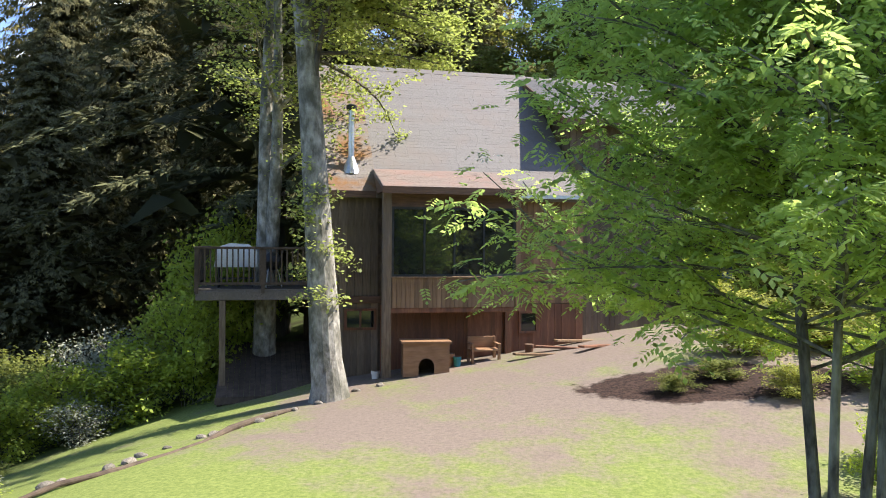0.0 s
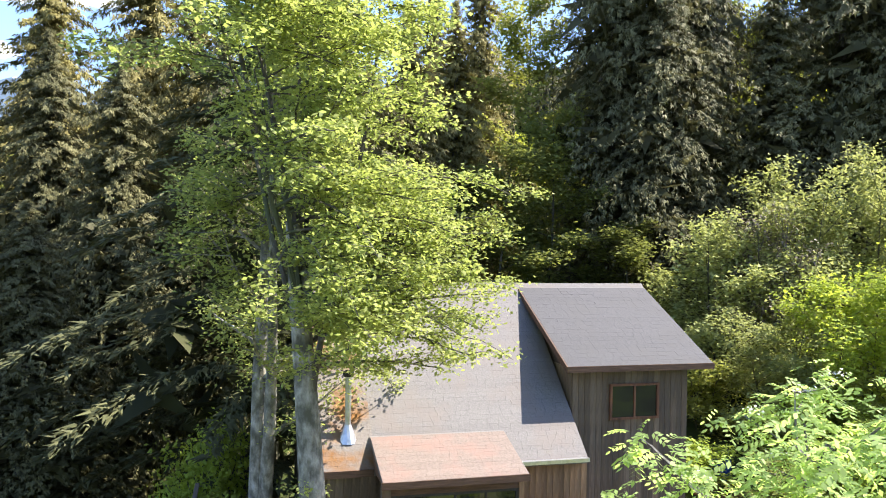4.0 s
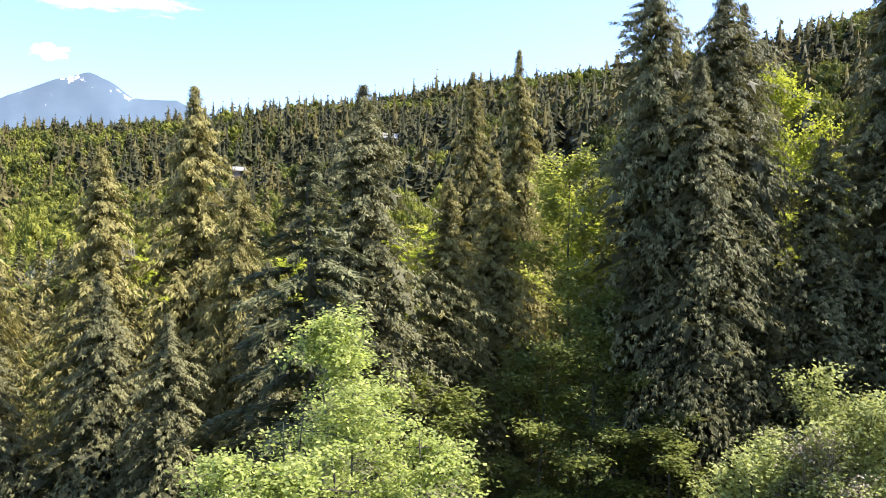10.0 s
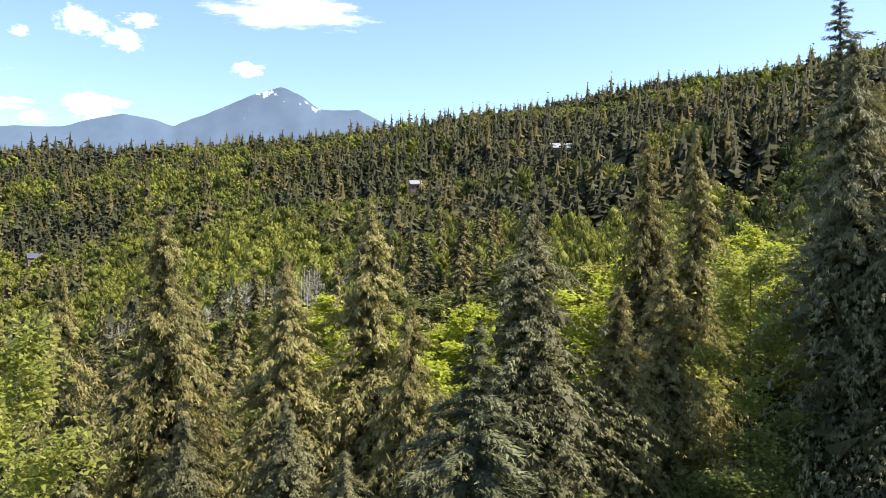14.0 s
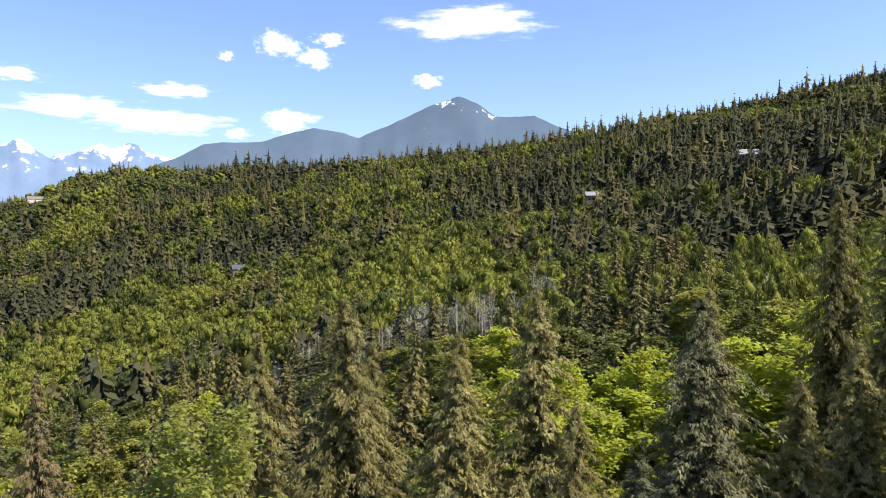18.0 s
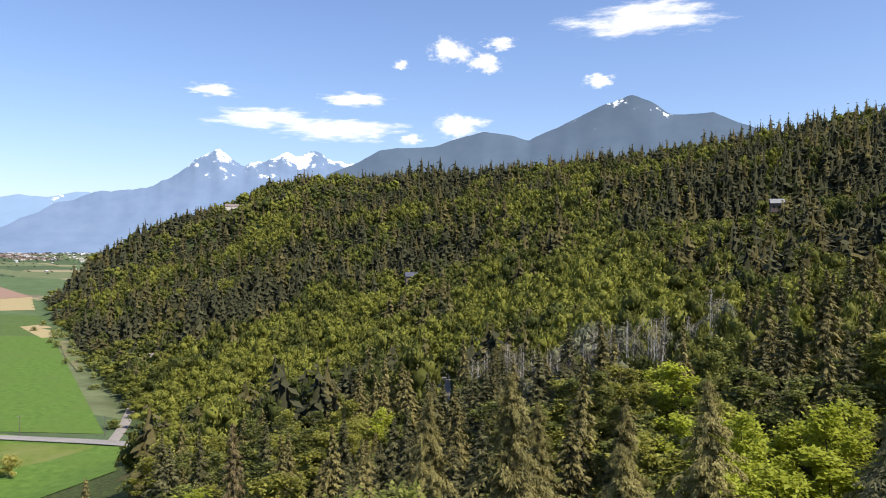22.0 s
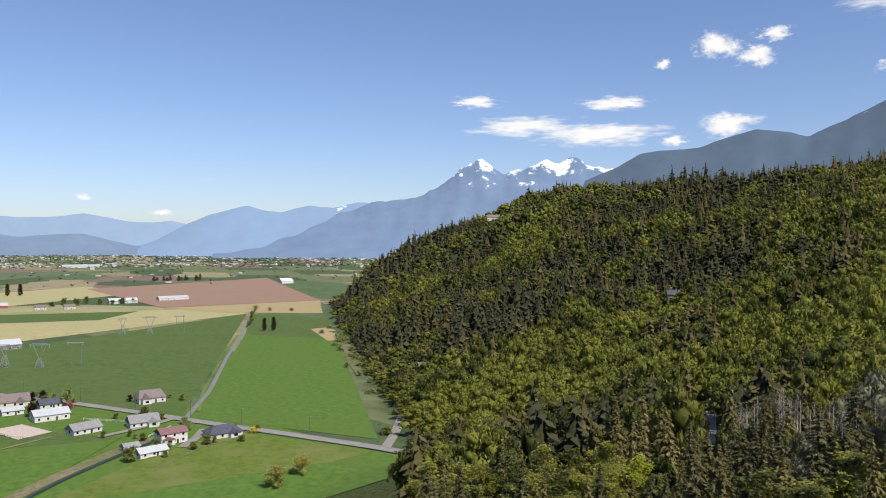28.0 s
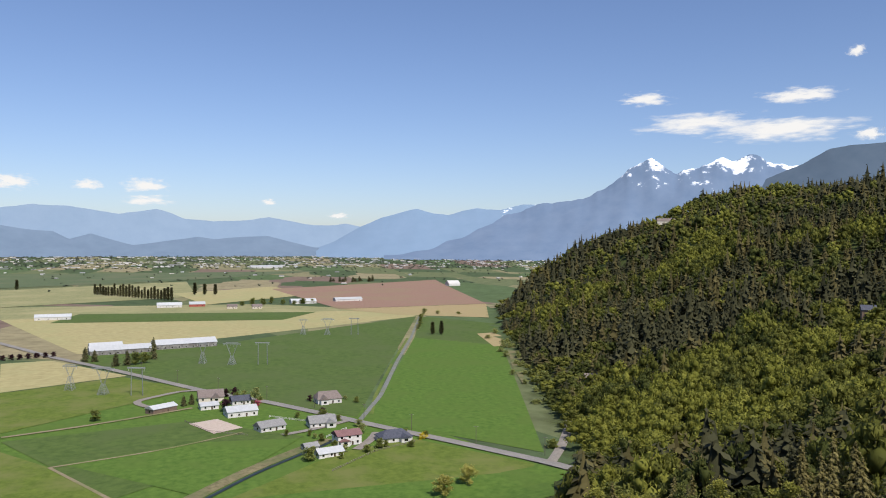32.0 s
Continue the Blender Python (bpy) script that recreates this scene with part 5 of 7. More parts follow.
def cloud_material(name, seed):
    m, nt, n, l, b = nodes_of(name)
    n.remove(b)
    tc = n.new("ShaderNodeTexCoord")
    mp = n.new("ShaderNodeMapping")
    mp.inputs["Location"].default_value = (seed * 3.7, seed * 1.3, seed)
    l.new(tc.outputs["Object"], mp.inputs["Vector"])
    nz = noise_node(n, l, mp.outputs[0], 2.1, 8.0, 0.62)
    ln = n.new("ShaderNodeVectorMath")
    ln.operation = "LENGTH"
    l.new(tc.outputs["Object"], ln.inputs[0])
    k = n.new("ShaderNodeMath")
    k.operation = "MULTIPLY_ADD"
    l.new(nz.outputs[0], k.inputs[0])
    k.inputs[1].default_value = 2.9
    sub = n.new("ShaderNodeMath")
    sub.operation = "MULTIPLY"
    sub.inputs[1].default_value = -1.65
    l.new(ln.outputs["Value"], sub.inputs[0])
    l.new(sub.outputs[0], k.inputs[2])
    fac = n.new("ShaderNodeMapRange")
    fac.interpolation_type = "SMOOTHSTEP"
    fac.inputs[1].default_value, fac.inputs[2].default_value = 0.05, 1.15
    l.new(k.outputs[0], fac.inputs[0])
    # the cloud's sunlit white is emission; no light falls on the card
    em = n.new("ShaderNodeEmission")
    em.inputs[0].default_value = (1.0, 0.985, 0.97, 1)
    em.inputs[1].default_value = 0.92
    tr = n.new("ShaderNodeBsdfTransparent")
    ms = n.new("ShaderNodeMixShader")
    l.new(fac.outputs[0], ms.inputs[0])
    l.new(tr.outputs[0], ms.inputs[1])
    l.new(em.outputs[0], ms.inputs[2])
    l.new(ms.outputs[0], n["Material Output"].inputs["Surface"])
    return m


CLOUDS = [(25.6, 283, 830, 190), (39.6, 252, 224, 170), (35.9, 260, 180, 85), (37.0, 234, 198, 125), (28.7, 208, 170, 85), (56.7, 192, 290, 80), (46.7, 186, 361, 85), (53.0, 158, 640, 130),
          (47.6, 147, 640, 130), (38.8, 154, 310, 140), (42.5, 136, 140, 65), (43.3, 232, 85, 60), (92.8, 80, 220, 85), (96.5, 79, 150, 55), (101.0, 79, 220, 76), (92.6, 61, 260, 62), (84.4, 62, 85, 34), (79.3, 46, 115, 40)]
for i, (a, e, w, h) in enumerate(CLOUDS):
    R = 4880.0
    ar = radians(a)
    me = mesh_from("cloud", [(-1.3, 0, -1.3), (1.3, 0, -1.3), (1.3, 0, 1.3), (-1.3, 0, 1.3)], [(0, 1, 2, 3)], [])
    M["cloud_%d" % i] = cloud_material("cloud", i + 1.0)
    me.materials.append(M["cloud_%d" % i])
    c = new("cloud", me)
    c.matrix_basis = Matrix.LocRotScale((-sin(ar) * R, cos(ar) * R, e / 1000 * R + 30), Euler((0, 0, ar)), (w / 2 * 1.5, 1, h / 2 * 1.45))
    c.visible_shadow = False
    tagged(c, "small white cloud in the blue sky", "cloud", "clouds", "structure")


# ---- the farmed plain ----
def drape(name, corners, mat, lift, label, n=10):
    """A field between four corners, laid on the land."""
    (a, b, c, d) = [np.array(p, float) for p in corners]
    u, v = np.meshgrid(np.linspace(0, 1, n + 1), np.linspace(0, 1, n + 1), indexing="ij")
    u, v = u[..., None], v[..., None]
    p = (a * (1 - u) + b * u) * (1 - v) + (d * (1 - u) + c * u) * v
    p = p.reshape(-1, 2)
    z = height(p[:, 0], p[:, 1])
    z = np.maximum(z, PLAIN) if lift < 1 else z
    idx = np.arange((n + 1) ** 2).reshape(n + 1, n + 1)
    q = np.stack([idx[:-1, :-1], idx[1:, :-1], idx[1:, 1:], idx[:-1, 1:]], -1).reshape(-1, 4)
    return tagged(new(name, mesh_from(name, np.column_stack([p, z + lift]), q, [mat])), label, "field", kind="structure")


def ribbon(name, line, width, mat, lift, label, category="road", step=8.0):
    pts = []
    for (ax, ay), (bx, by) in zip(line, line[1:]):
        n = max(1, int(hypot(bx - ax, by - ay) / step))
        pts += [(ax + (bx - ax) * i / n, ay + (by - ay) * i / n) for i in range(n)]
    pts.append(line[-1])
    pts = np.array(pts, float)
    for _ in range(2):
        pts[1:-1] = pts[1:-1] * 0.5 + (pts[:-2] + pts[2:]) * 0.25
    d = unit(np.gradient(pts, axis=0))
    side = np.stack([-d[:, 1], d[:, 0]], 1) * width / 2
    cols = [pts + side * f for f in (-1, -0.4, 0.4, 1)]
    z = height(pts[:, 0], pts[:, 1])
    V = np.concatenate([np.column_stack([c, np.maximum(z, height(c[:, 0], c[:, 1])) + lift - (0.12 if i in (0, 3) else 0)]) for i, c in enumerate(cols)])
    m = len(pts)
    q = np.array([(k * m + i, (k + 1) * m + i, (k + 1) * m + i + 1, k * m + i + 1) for k in range(3) for i in range(m - 1)])
    return tagged(new(name, mesh_from(name, V, q, [mat])), label, category, kind="structure")


drape("field", [(-250, -60), (-300, 165), (-620, 60), (-600, -180)], "grass_a", 0.10, "mown green meadow on the valley floor")
drape("field", [(-442, 100), (-345, 168), (-742, 312), (-836, 244)], "grass_a", 0.20, "long smooth bright green hay field")
drape("field", [(-836, 244), (-742, 312), (-945, 402), (-1093, 329)], "grass_b", 0.24, "darker green field end by the woods")
drape("field", [(-735, 300), (-738, 318), (-862, 360), (-852, 326)], "tan_field", 0.32, "bare tan corner of a field")
drape("field", [(-452, 96), (-1100, 324), (-835, 24), (-580, 8)], "grass_b", 0.22, "wide dark green crop field under the pylons", 16)
drape("field", [(-580, 8), (-835, 24), (-795, -92), (-752, -92)], "grass_b", 0.22, "dark green crop field running up to the barns", 8)
drape("field", [(-800, -100), (-1100, 326), (-1229, 316), (-1213, -250)], "straw", 0.16, "straw-coloured stubble field")
drape("field", [(-1139, -176), (-1098, 127), (-1219, 194), (-1281, -157)], "grass_b", 0.30, "dark green strip of crop between stubble fields")
drape("field", [(-1213, -280), (-1229, 316), (-1420, 120), (-1460, -320)], "straw_green", 0.12, "pale green and straw field")
drape("field", [(-1451, -310), (-1672, 19), (-2364, -4), (-2017, -415)], "straw_green", 0.5, "wide pale straw field", 14)
drape("field", [(-2098, -440), (-2443, -4), (-3000, 500), (-2905, -638)], "grass_far", 0.8, "green field far across the valley", 14)
drape("field", [(-1424, 30), (-1703, 280), (-2032, 205), (-1792, -30)], "straw", 0.6, "tan field beside a farm", 12)
drape("field", [(-1920, 194), (-2284, 734), (-1304, 517), (-1265, 238)], "ploughed", 0.7, "wide reddish ploughed field", 16)
drape("field", [(-1265, 238), (-1304, 517), (-1046, 419), (-1130, 303)], "tan_field", 0.42, "tan stubble field at the foot of the hill")
drape("field", [(-753, -155), (-762, -117), (-653, -46), (-603, -125)], "straw", 0.28, "straw field beside the road")
drape("field", [(-599, -126), (-648, -48), (-574, 2), (-469, -99)], "grass_c", 0.30, "yellow-green pasture")
drape("field", [(-450, -93), (-471, 2), (-414, 59), (-334, -29)], "grass_b", 0.28, "green paddock")
drape("field", [(-394, -56), (-417, 9), (-410, 56), (-326, 4)], "grass_a", 0.36, "green paddock by the ditch")
drape("field", [(-428, -89), (-390, -61), (-334, -29), (-300, -90)], "grass_c", 0.40, "bright green paddock")
drape("field", [(-318, 14), (-376, 71), (-392, 113), (-319, 160)], "grass_c", 0.30, "bright green pasture by the road")
drape("field", [(-318, 14), (-319, 160), (-268, 135), (-262, 52)], "grass_a", 0.34, "green pasture at the foot of the hill")
drape("field", [(-520, 236), (-600, 262), (-740, 316), (-760, 345)], "marsh", 0.6, "rough brown marshy scrub at the woods' edge")
drape("arena", [(-463, 0), (-471, 16), (-444, 29), (-434, 13)], "arena_sand", 0.5, "pale sand riding arena")

ribbon("road", [(-1000, -236), (-913, -188), (-776, -115), (-687, -59), (-567, 10), (-512, 50), (-463, 80), (-420, 105), (-379, 131), (-347, 150), (-325, 163), (-307, 171), (-285, 172), (-262, 160), (-245, 140)], 7.0, "asphalt", 0.75, "grey two-lane country road across the valley")
ribbon("road", [(-327, 163), (-347, 178), (-384, 202), (-427, 226), (-461, 253), (-490, 280)], 5.0, "gravel", 0.85, "pale side road climbing to the woods")
ribbon("road", [(-443, 96), (-514, 126), (-662, 177), (-833, 239), (-1093, 327)], 3.2, "lane_track", 0.6, "straight dark farm lane between fields")
ribbon("road", [(-457, 106), (-514, 122), (-662, 173), (-833, 235)], 2.5, "grass_d", 0.52, "yellowish grass verge beside the lane", "verge")
ribbon("track", [(-460, -95), (-473, -61), (-491, -27), (-509, 2)], 3.2, "track_dust", 0.6, "dusty farm track")
ribbon("track", [(-390, -61), (-405, -17), (-420, 9), (-433, 28)], 1.8, "track_dust", 0.62, "worn path between paddocks")
ribbon("track", [(-390, -61), (-335, -31), (-290, -10)], 1.8, "track_dust", 0.62, "worn path between paddocks")
ribbon("driveway", [(-503, -11), (-517, -23), (-540, -36), (-575, -1), (-569, 10)], 5.0, "gravel", 0.66, "gravel driveway to a shed")
ribbon("driveway", [(-420, 48), (-425, 62), (-440, 84), (-446, 92)], 4.5, "gravel", 0.66, "gravel driveway between houses")
ribbon("driveway", [(-378, 80), (-395, 92), (-410, 98)], 5, "gravel", 0.66, "gravel driveway to a house")
ribbon("ditch", [(-300, -10), (-323, 7), (-352, 28), (-381, 55), (-402, 75)], 2.4, "water", 0.50, "dark narrow drainage ditch", "ditch")
ribbon("verge", [(-300, -16), (-325, 1), (-354, 22), (-383, 49), (-404, 70)], 7.5, "marsh", 0.46, "rough tan grass bank along the ditch", "verge")
ribbon("road", [(-118, 140), (-134, 159), (-150, 179), (-170, 203), (-194, 231), (-215, 262)], 4.6, "lane_gravel", 0.3, "pale gravel lane through the forest")


def building(name, x, y, turn, w, d, h, rise, wall_m, roof_m, label, category="house", hip=0.0, windows=3, over=0.5, group="houses in the valley", door=True, z=None, wing=None, storeys=1):
    """A house or barn with gabled or hipped roof, its length w along its own x."""
    z = ground_z(x, y) if z is None else z
    e = thing(name, Matrix.LocRotScale((x, y, z), Euler((0, 0, radians(turn))), None), label, category, group)
    b = Build().box(-w / 2, w / 2, -d / 2, d / 2, -1.5, h)
    if hip == 0:
        for s in (-1, 1):
            xx = s * (w / 2 - 0.11)
            b.prism([(-d / 2, h), (d / 2, h), (0, h + rise)], "x", xx - 0.1, xx + 0.1)
    part("wall", b, wall_m, e)
    ww, dd = w / 2 + over, d / 2 + over
    drop = rise * over / (d / 2)
    zl, zt = h - drop + 0.12, h + rise + 0.12
    hx = hip * d / 2
    t = 0.22
    r = Build()
    top = [(-ww, -dd, zl), (ww, -dd, zl), (ww, dd, zl), (-ww, dd, zl), (-ww + hx, 0, zt), (ww - hx, 0, zt)]
    low = [(p[0], p[1], p[2] - t) for p in top]
    r.add(top + low, [(0, 1, 5, 4), (2, 3, 4, 5), (1, 2, 5), (3, 0, 4), (7, 6, 10, 11), (9, 8, 11, 10), (8, 7, 11), (6, 9, 10), (0, 6, 7, 1), (1, 7, 8, 2), (2, 8, 9, 3), (3, 9, 6, 0)])
    part("roof", r, roof_m, e)
    for st in range(storeys):
        base = 1.0 + st * 2.7
        for i in range(windows):
            px = -w / 2 + w * (i + 0.5) / windows
            for s in (-1, 1):
                win = Build().box(px - 0.55, px + 0.55, s * d / 2 - 0.05, s * d / 2 + 0.05, base, base + 1.2)
                part("window", win, "glass", e)
        for s in (-1, 1):
            part("window", Build().box(s * w / 2 - 0.05, s * w / 2 + 0.05, -0.7, 0.7, base, base + 1.2), "glass", e)
    if door:
        part("door", Build().box(w * 0.12 - 0.5, w * 0.12 + 0.5, -d / 2 - 0.07, -d / 2 + 0.05, 0.1, 2.1), "dark_wood", e)
    if wing:
        wx, wd, wh, wr = wing
        part("wing", Build().box(wx - 2.6, wx + 2.6, -d / 2 - wd, -d / 2 + 0.2, -1.5, wh), wall_m, e)
        k = Build()
        k.prism([(wx - 3.0, wh - 0.1), (wx + 3.0, wh - 0.1), (wx, wh + wr)], "y", -d / 2 - wd - 0.4, 0.3)
        part("wing_roof", k, roof_m, e)
        part("window", Build().box(wx - 1.0, wx + 1.0, -d / 2 - wd - 0.05, -d / 2 - wd + 0.05, 1.0, 2.3), "glass", e)
    return e


building("house", -502, 87, 96, 16, 11, 3.6, 4.0, "white_wall", "brown_roof", "large house with a brown gabled roof and white trim", hip=0.4, windows=4, wing=(-4, 3, 3.4, 2.6))
building("house", -437, 72, 95, 15, 10, 3.0, 3.2, "white_wall", "grey_roof", "white bungalow with a grey roof", windows=4, wing=(4, 2.5, 2.8, 2.0))
building("house", -436, 43, 112, 15, 9, 2.9, 2.6, "white_wall", "grey_roof", "long white outbuilding with a grey roof", "outbuilding", windows=4)
building("barn", -480, 30, 100, 18, 12, 3.6, 2.4, "white_wall", "metal_roof", "wide white stable with a pale metal roof", windows=4)
building("shed", -504, -16, 128, 17, 8, 3.4, 1.6, "brown_wall", "metal_roof", "open-sided farm shed with a grey metal roof", "shed", windows=0)
building("house", -533, 14, 93, 16, 11, 3.2, 4.0, "cream_wall", "brown_roof", "house with a steep brown gabled roof", windows=3, wing=(3, 3, 3.0, 2.4))
building("shed", -505, 12, 100, 11, 8, 2.8, 1.6, "white_wall", "metal_roof", "low white shed with a metal roof", "shed", windows=2)
building("house", -515, 32, 100, 12, 8, 3.0, 2.6, "white_wall", "dark_roof", "small white house with a dark roof", windows=3)
building("house", -393, 78, 100, 13, 9, 5.4, 2.0, "white_wall", "maroon_roof", "two-storey white house with a maroon roof", windows=3, storeys=2, wing=(-3, 2, 2.8, 1.2))
building("house", -392, 103, 96, 17, 11, 2.9, 3.0, "white_wall", "dark_roof", "bungalow with a dark blue-grey hipped roof", hip=0.8, windows=4, wing=(4, 2.5, 2.7, 1.8))
building("shed", -372, 65, 104, 13, 7, 2.6, 1.8, "white_wall", "metal_roof", "low white farm shed with a metal roof", "shed", windows=3)
building("shed", -386, 58, 104, 7, 6, 2.4, 1.4, "white_wall", "grey_roof", "small white shed with a grey roof", "shed", windows=1)
building("barn", -826, -4, 104, 62, 18, 5.0, 4.2, "barn_side", "metal_roof", "long white dairy barn with a ridge of roof vents", windows=9, door=False)
building("barn", -798, -62, 104, 56, 16, 4.6, 3.6, "barn_side", "metal_roof", "long low barn with a pale metal roof", windows=8, door=False)
building("barn", -828, -78, 104, 30, 14, 4.4, 3.2, "white_wall", "metal_roof", "white barn behind the long barns", windows=3, door=False)
building("barn", -1195, -180, 95, 46, 16, 4.5, 3.5, "white_wall", "metal_roof", "pale farm shed among stubble fields", windows=4, door=False)
building("barn", -1385, -30, 92, 40, 14, 4.5, 4, "white_wall", "metal_roof", "white barn with a metal roof", windows=4, door=False)
building("barn", -1395, 15, 92, 26, 14, 4.5, 4, "red_wall", "metal_roof", "red barn on the valley floor", windows=3, door=False)
building("house", -1330, 70, 92, 16, 11, 4, 3.5, "cream_wall", "brown_roof", "brown-roofed house among hedges", windows=3)
building("house", -1320, 110, 92, 16, 11, 4, 3.5, "cream_wall", "brown_roof", "brown-roofed house among hedges", windows=3)
building("barn", -1414, 200, 96, 46, 16, 5, 4, "white_wall", "metal_roof", "white barn beside trees", windows=4, door=False)
building("barn", -1450, 290, 102, 55, 14, 4.5, 3.5, "white_wall", "metal_roof", "long grey-roofed barn at the ploughed field", windows=5, door=False)
building("barn", -1962, 680, 100, 34, 24, 6, 8, "white_wall", "white_wall", "white dome-roofed barn far across the fields", windows=0, door=False)
building("barn", -3270, 310, 92, 130, 40, 6, 6, "white_wall", "metal_roof", "very long greenhouse roof in the distance", windows=0, door=False)
# on the hillside
HILLSIDE = "houses on the wooded hillside"
building("house", -50, 490, 20, 13, 8, 3.6, 3.0, "brown_wall", "grey_roof", "pale-roofed house in a gap of the forest", group=HILLSIDE, windows=3, z=79)
building("house", -136, 457, 25, 7, 6, 4, 2.2, "brown_wall", "grey_roof", "dark brown house among the trees", group=HILLSIDE, windows=2, z=55)
building("house", -362, 395, 50, 8, 7, 5, 2.6, "brown_wall", "dark_roof", "brown house with a gabled roof among the trees", group=HILLSIDE, windows=2, z=8)
building("house", -1085, 752, 60, 34, 12, 6, 4.0, "cream_wall", "brown_roof", "large house on a cleared brow of the hill", group=HILLSIDE, windows=6, z=90)
building("house", -252, 171, 60, 15, 10, 4.4, 3.4, "red_wall", "maroon_roof", "dark red house with a maroon gabled roof at the hill's foot", group=HILLSIDE, windows=3, wing=(-3, 3, 3.6, 2.4))
building("shed", -268, 160, 60, 8, 7, 2.8, 1.6, "brown_wall", "grey_roof", "grey-roofed shed beside the red house", "shed", group=HILLSIDE, windows=1)
building("house", -474, 268, 70, 11, 7, 3.0, 2.4, "brown_wall", "brown_roof", "low brown house at the woods' edge", group=HILLSIDE, windows=3)


def lattice_pylon(x, y, turn, h, waist, arms, label):
    """A steel lattice tower: four legs to a waist, then a spreading head with a cross-beam."""
    e = thing("pylon", Matrix.LocRotScale((x, y, ground_z(x, y)), Euler((0, 0, radians(turn))), None), label, "pylon", "power pylons")
    hw = h * waist
    foot, nk, top = h * 0.16, h * 0.045, arms
    t = 0.1

    def strut(a, b, r=t):
        return Build().tube([a, b], [r, r], 4)

    for sx in (-1, 1):
        for sy in (-1, 1):
            part("leg", strut((sx * foot, sy * foot, -0.5), (sx * nk, sy * nk, hw), 0.15), "pylon_steel", e)
    for i in range(5):
        f0, f1 = i / 5, (i + 1) / 5
        w0, w1 = foot + (nk - foot) * f0, foot + (nk - foot) * f1
        for s in (-1, 1):
            part("brace", strut((-w0, s * w0, hw * f0), (w1, s * w1, hw * f1)), "pylon_steel", e)
            part("brace", strut((w0, s * w0, hw * f0), (-w1, s * w1, hw * f1)), "pylon_steel", e)
            part("brace", strut((s * w0, -w0, hw * f0), (s * w1, w1, hw * f1)), "pylon_steel", e)
    for s in (-1, 1):
        part("arm", strut((s * nk, 0.5, hw), (s * top * 0.62, 0.5, h * 0.93), 0.13), "pylon_steel", e)
        part("arm", strut((s * nk, -0.5, hw), (s * top * 0.62, -0.5, h * 0.93), 0.13), "pylon_steel", e)
        part("brace", strut((s * top * 0.3, 0, hw + (h - hw) * 0.5), (s * nk, 0, h * 0.93)), "pylon_steel", e)
        part("insulator", Build().tube([(s * top * 0.9, 0, h * 0.93), (s * top * 0.9, 0, h * 0.93 - 1.8)], [0.12, 0.12], 5), "white_wall", e)
    beam = Build().box(-top, top, -0.6, -0.4, h * 0.92, h * 0.95).box(-top, top, 0.4, 0.6, h * 0.92, h * 0.95).box(-top * 0.7, top * 0.7, -0.1, 0.1, h * 0.975, h)
    part("crossbeam", beam, "pylon_steel", e)
    return e


def portal_pylon(x, y, turn, h, span, label):
    """Two tapering lattice posts under one cross-beam."""
    e = thing("pylon", Matrix.LocRotScale((x, y, ground_z(x, y)), Euler((0, 0, radians(turn))), None), label, "pylon", "power pylons")
    for s in (-1, 1):
        part("post", Build().tube([(s * span, 0.5, -0.5), (s * span * 0.92, 0.3, h)], [0.18, 0.13], 5), "pylon_steel", e)
        part("post", Build().tube([(s * span + 0.9, -0.5, -0.5), (s * span * 0.92 + 0.5, -0.3, h)], [0.18, 0.13], 5), "pylon_steel", e)
        for i in range(8):
            z0, z1 = h * i / 8, h * (i + 1) / 8
            part("brace", Build().tube([(s * span, 0.4, z0), (s * span * 0.96 + 0.7, -0.4, z1)], [0.12, 0.12], 4), "pylon_steel", e)
        part("insulator", Build().tube([(s * span * 1.35, 0, h * 0.95), (s * span * 1.35, 0, h * 0.95 - 1.8)], [0.12, 0.12], 5), "white_wall", e)
    part("crossbeam", Build().box(-span * 1.5, span * 1.5, -0.5, 0.5, h * 0.94, h * 0.985), "pylon_steel", e)
    return e


for (lx, ly), (hx, hy), (px, py) in (((-704, 12), (-689, 36), (-681, 61)), ((-600, -80), (-575, -56), (-564, -34)), ((-904, 128), (-895, 155), (-886, 185))):
    lattice_pylon(lx, ly, 66, 18.5, 0.55, 5.5, "grey steel lattice power pylon in a field")
    lattice_pylon(hx, hy, 66, 19.5, 0.40, 8.0, "wide-headed steel lattice power pylon in a field")
    portal_pylon(px, py, 66, 20.0, 4.2, "steel portal power pylon with two legs")

def fence(line, label, mat="white_wall", h=1.2, every=6.0):
    e = thing("fence", Matrix.Identity(4), label, "fence", "paddock fences")
    for (ax, ay), (bx, by) in zip(line, line[1:]):
        n = max(1, int(hypot(bx - ax, by - ay) / every))
        for i in range(n + 1):
            x, y = ax + (bx - ax) * i / n, ay + (by - ay) * i / n
            z = ground_z(x, y)
            part("post", Build().box(x - 0.12, x + 0.12, y - 0.12, y + 0.12, z - 0.3, z + h), mat, e)
        za, zb = ground_z(ax, ay), ground_z(bx, by)
        for k in (0.45, 0.95):
            part("rail", Build().tube([(ax, ay, za + h * k), (bx, by, zb + h * k)], [0.09, 0.09], 4), mat, e)


fence([(-468, 46), (-452, 62), (-441, 78)], "white board fence beside a drive")
fence([(-408, 70), (-424, 84)], "white board fence beside a house")
fence([(-345, 62), (-372, 88), (-384, 112)], "weathered rail fence behind the gardens", "stone")
fence([(-470, -2), (-440, 10), (-425, 30)], "weathered rail fence round the arena", "stone")

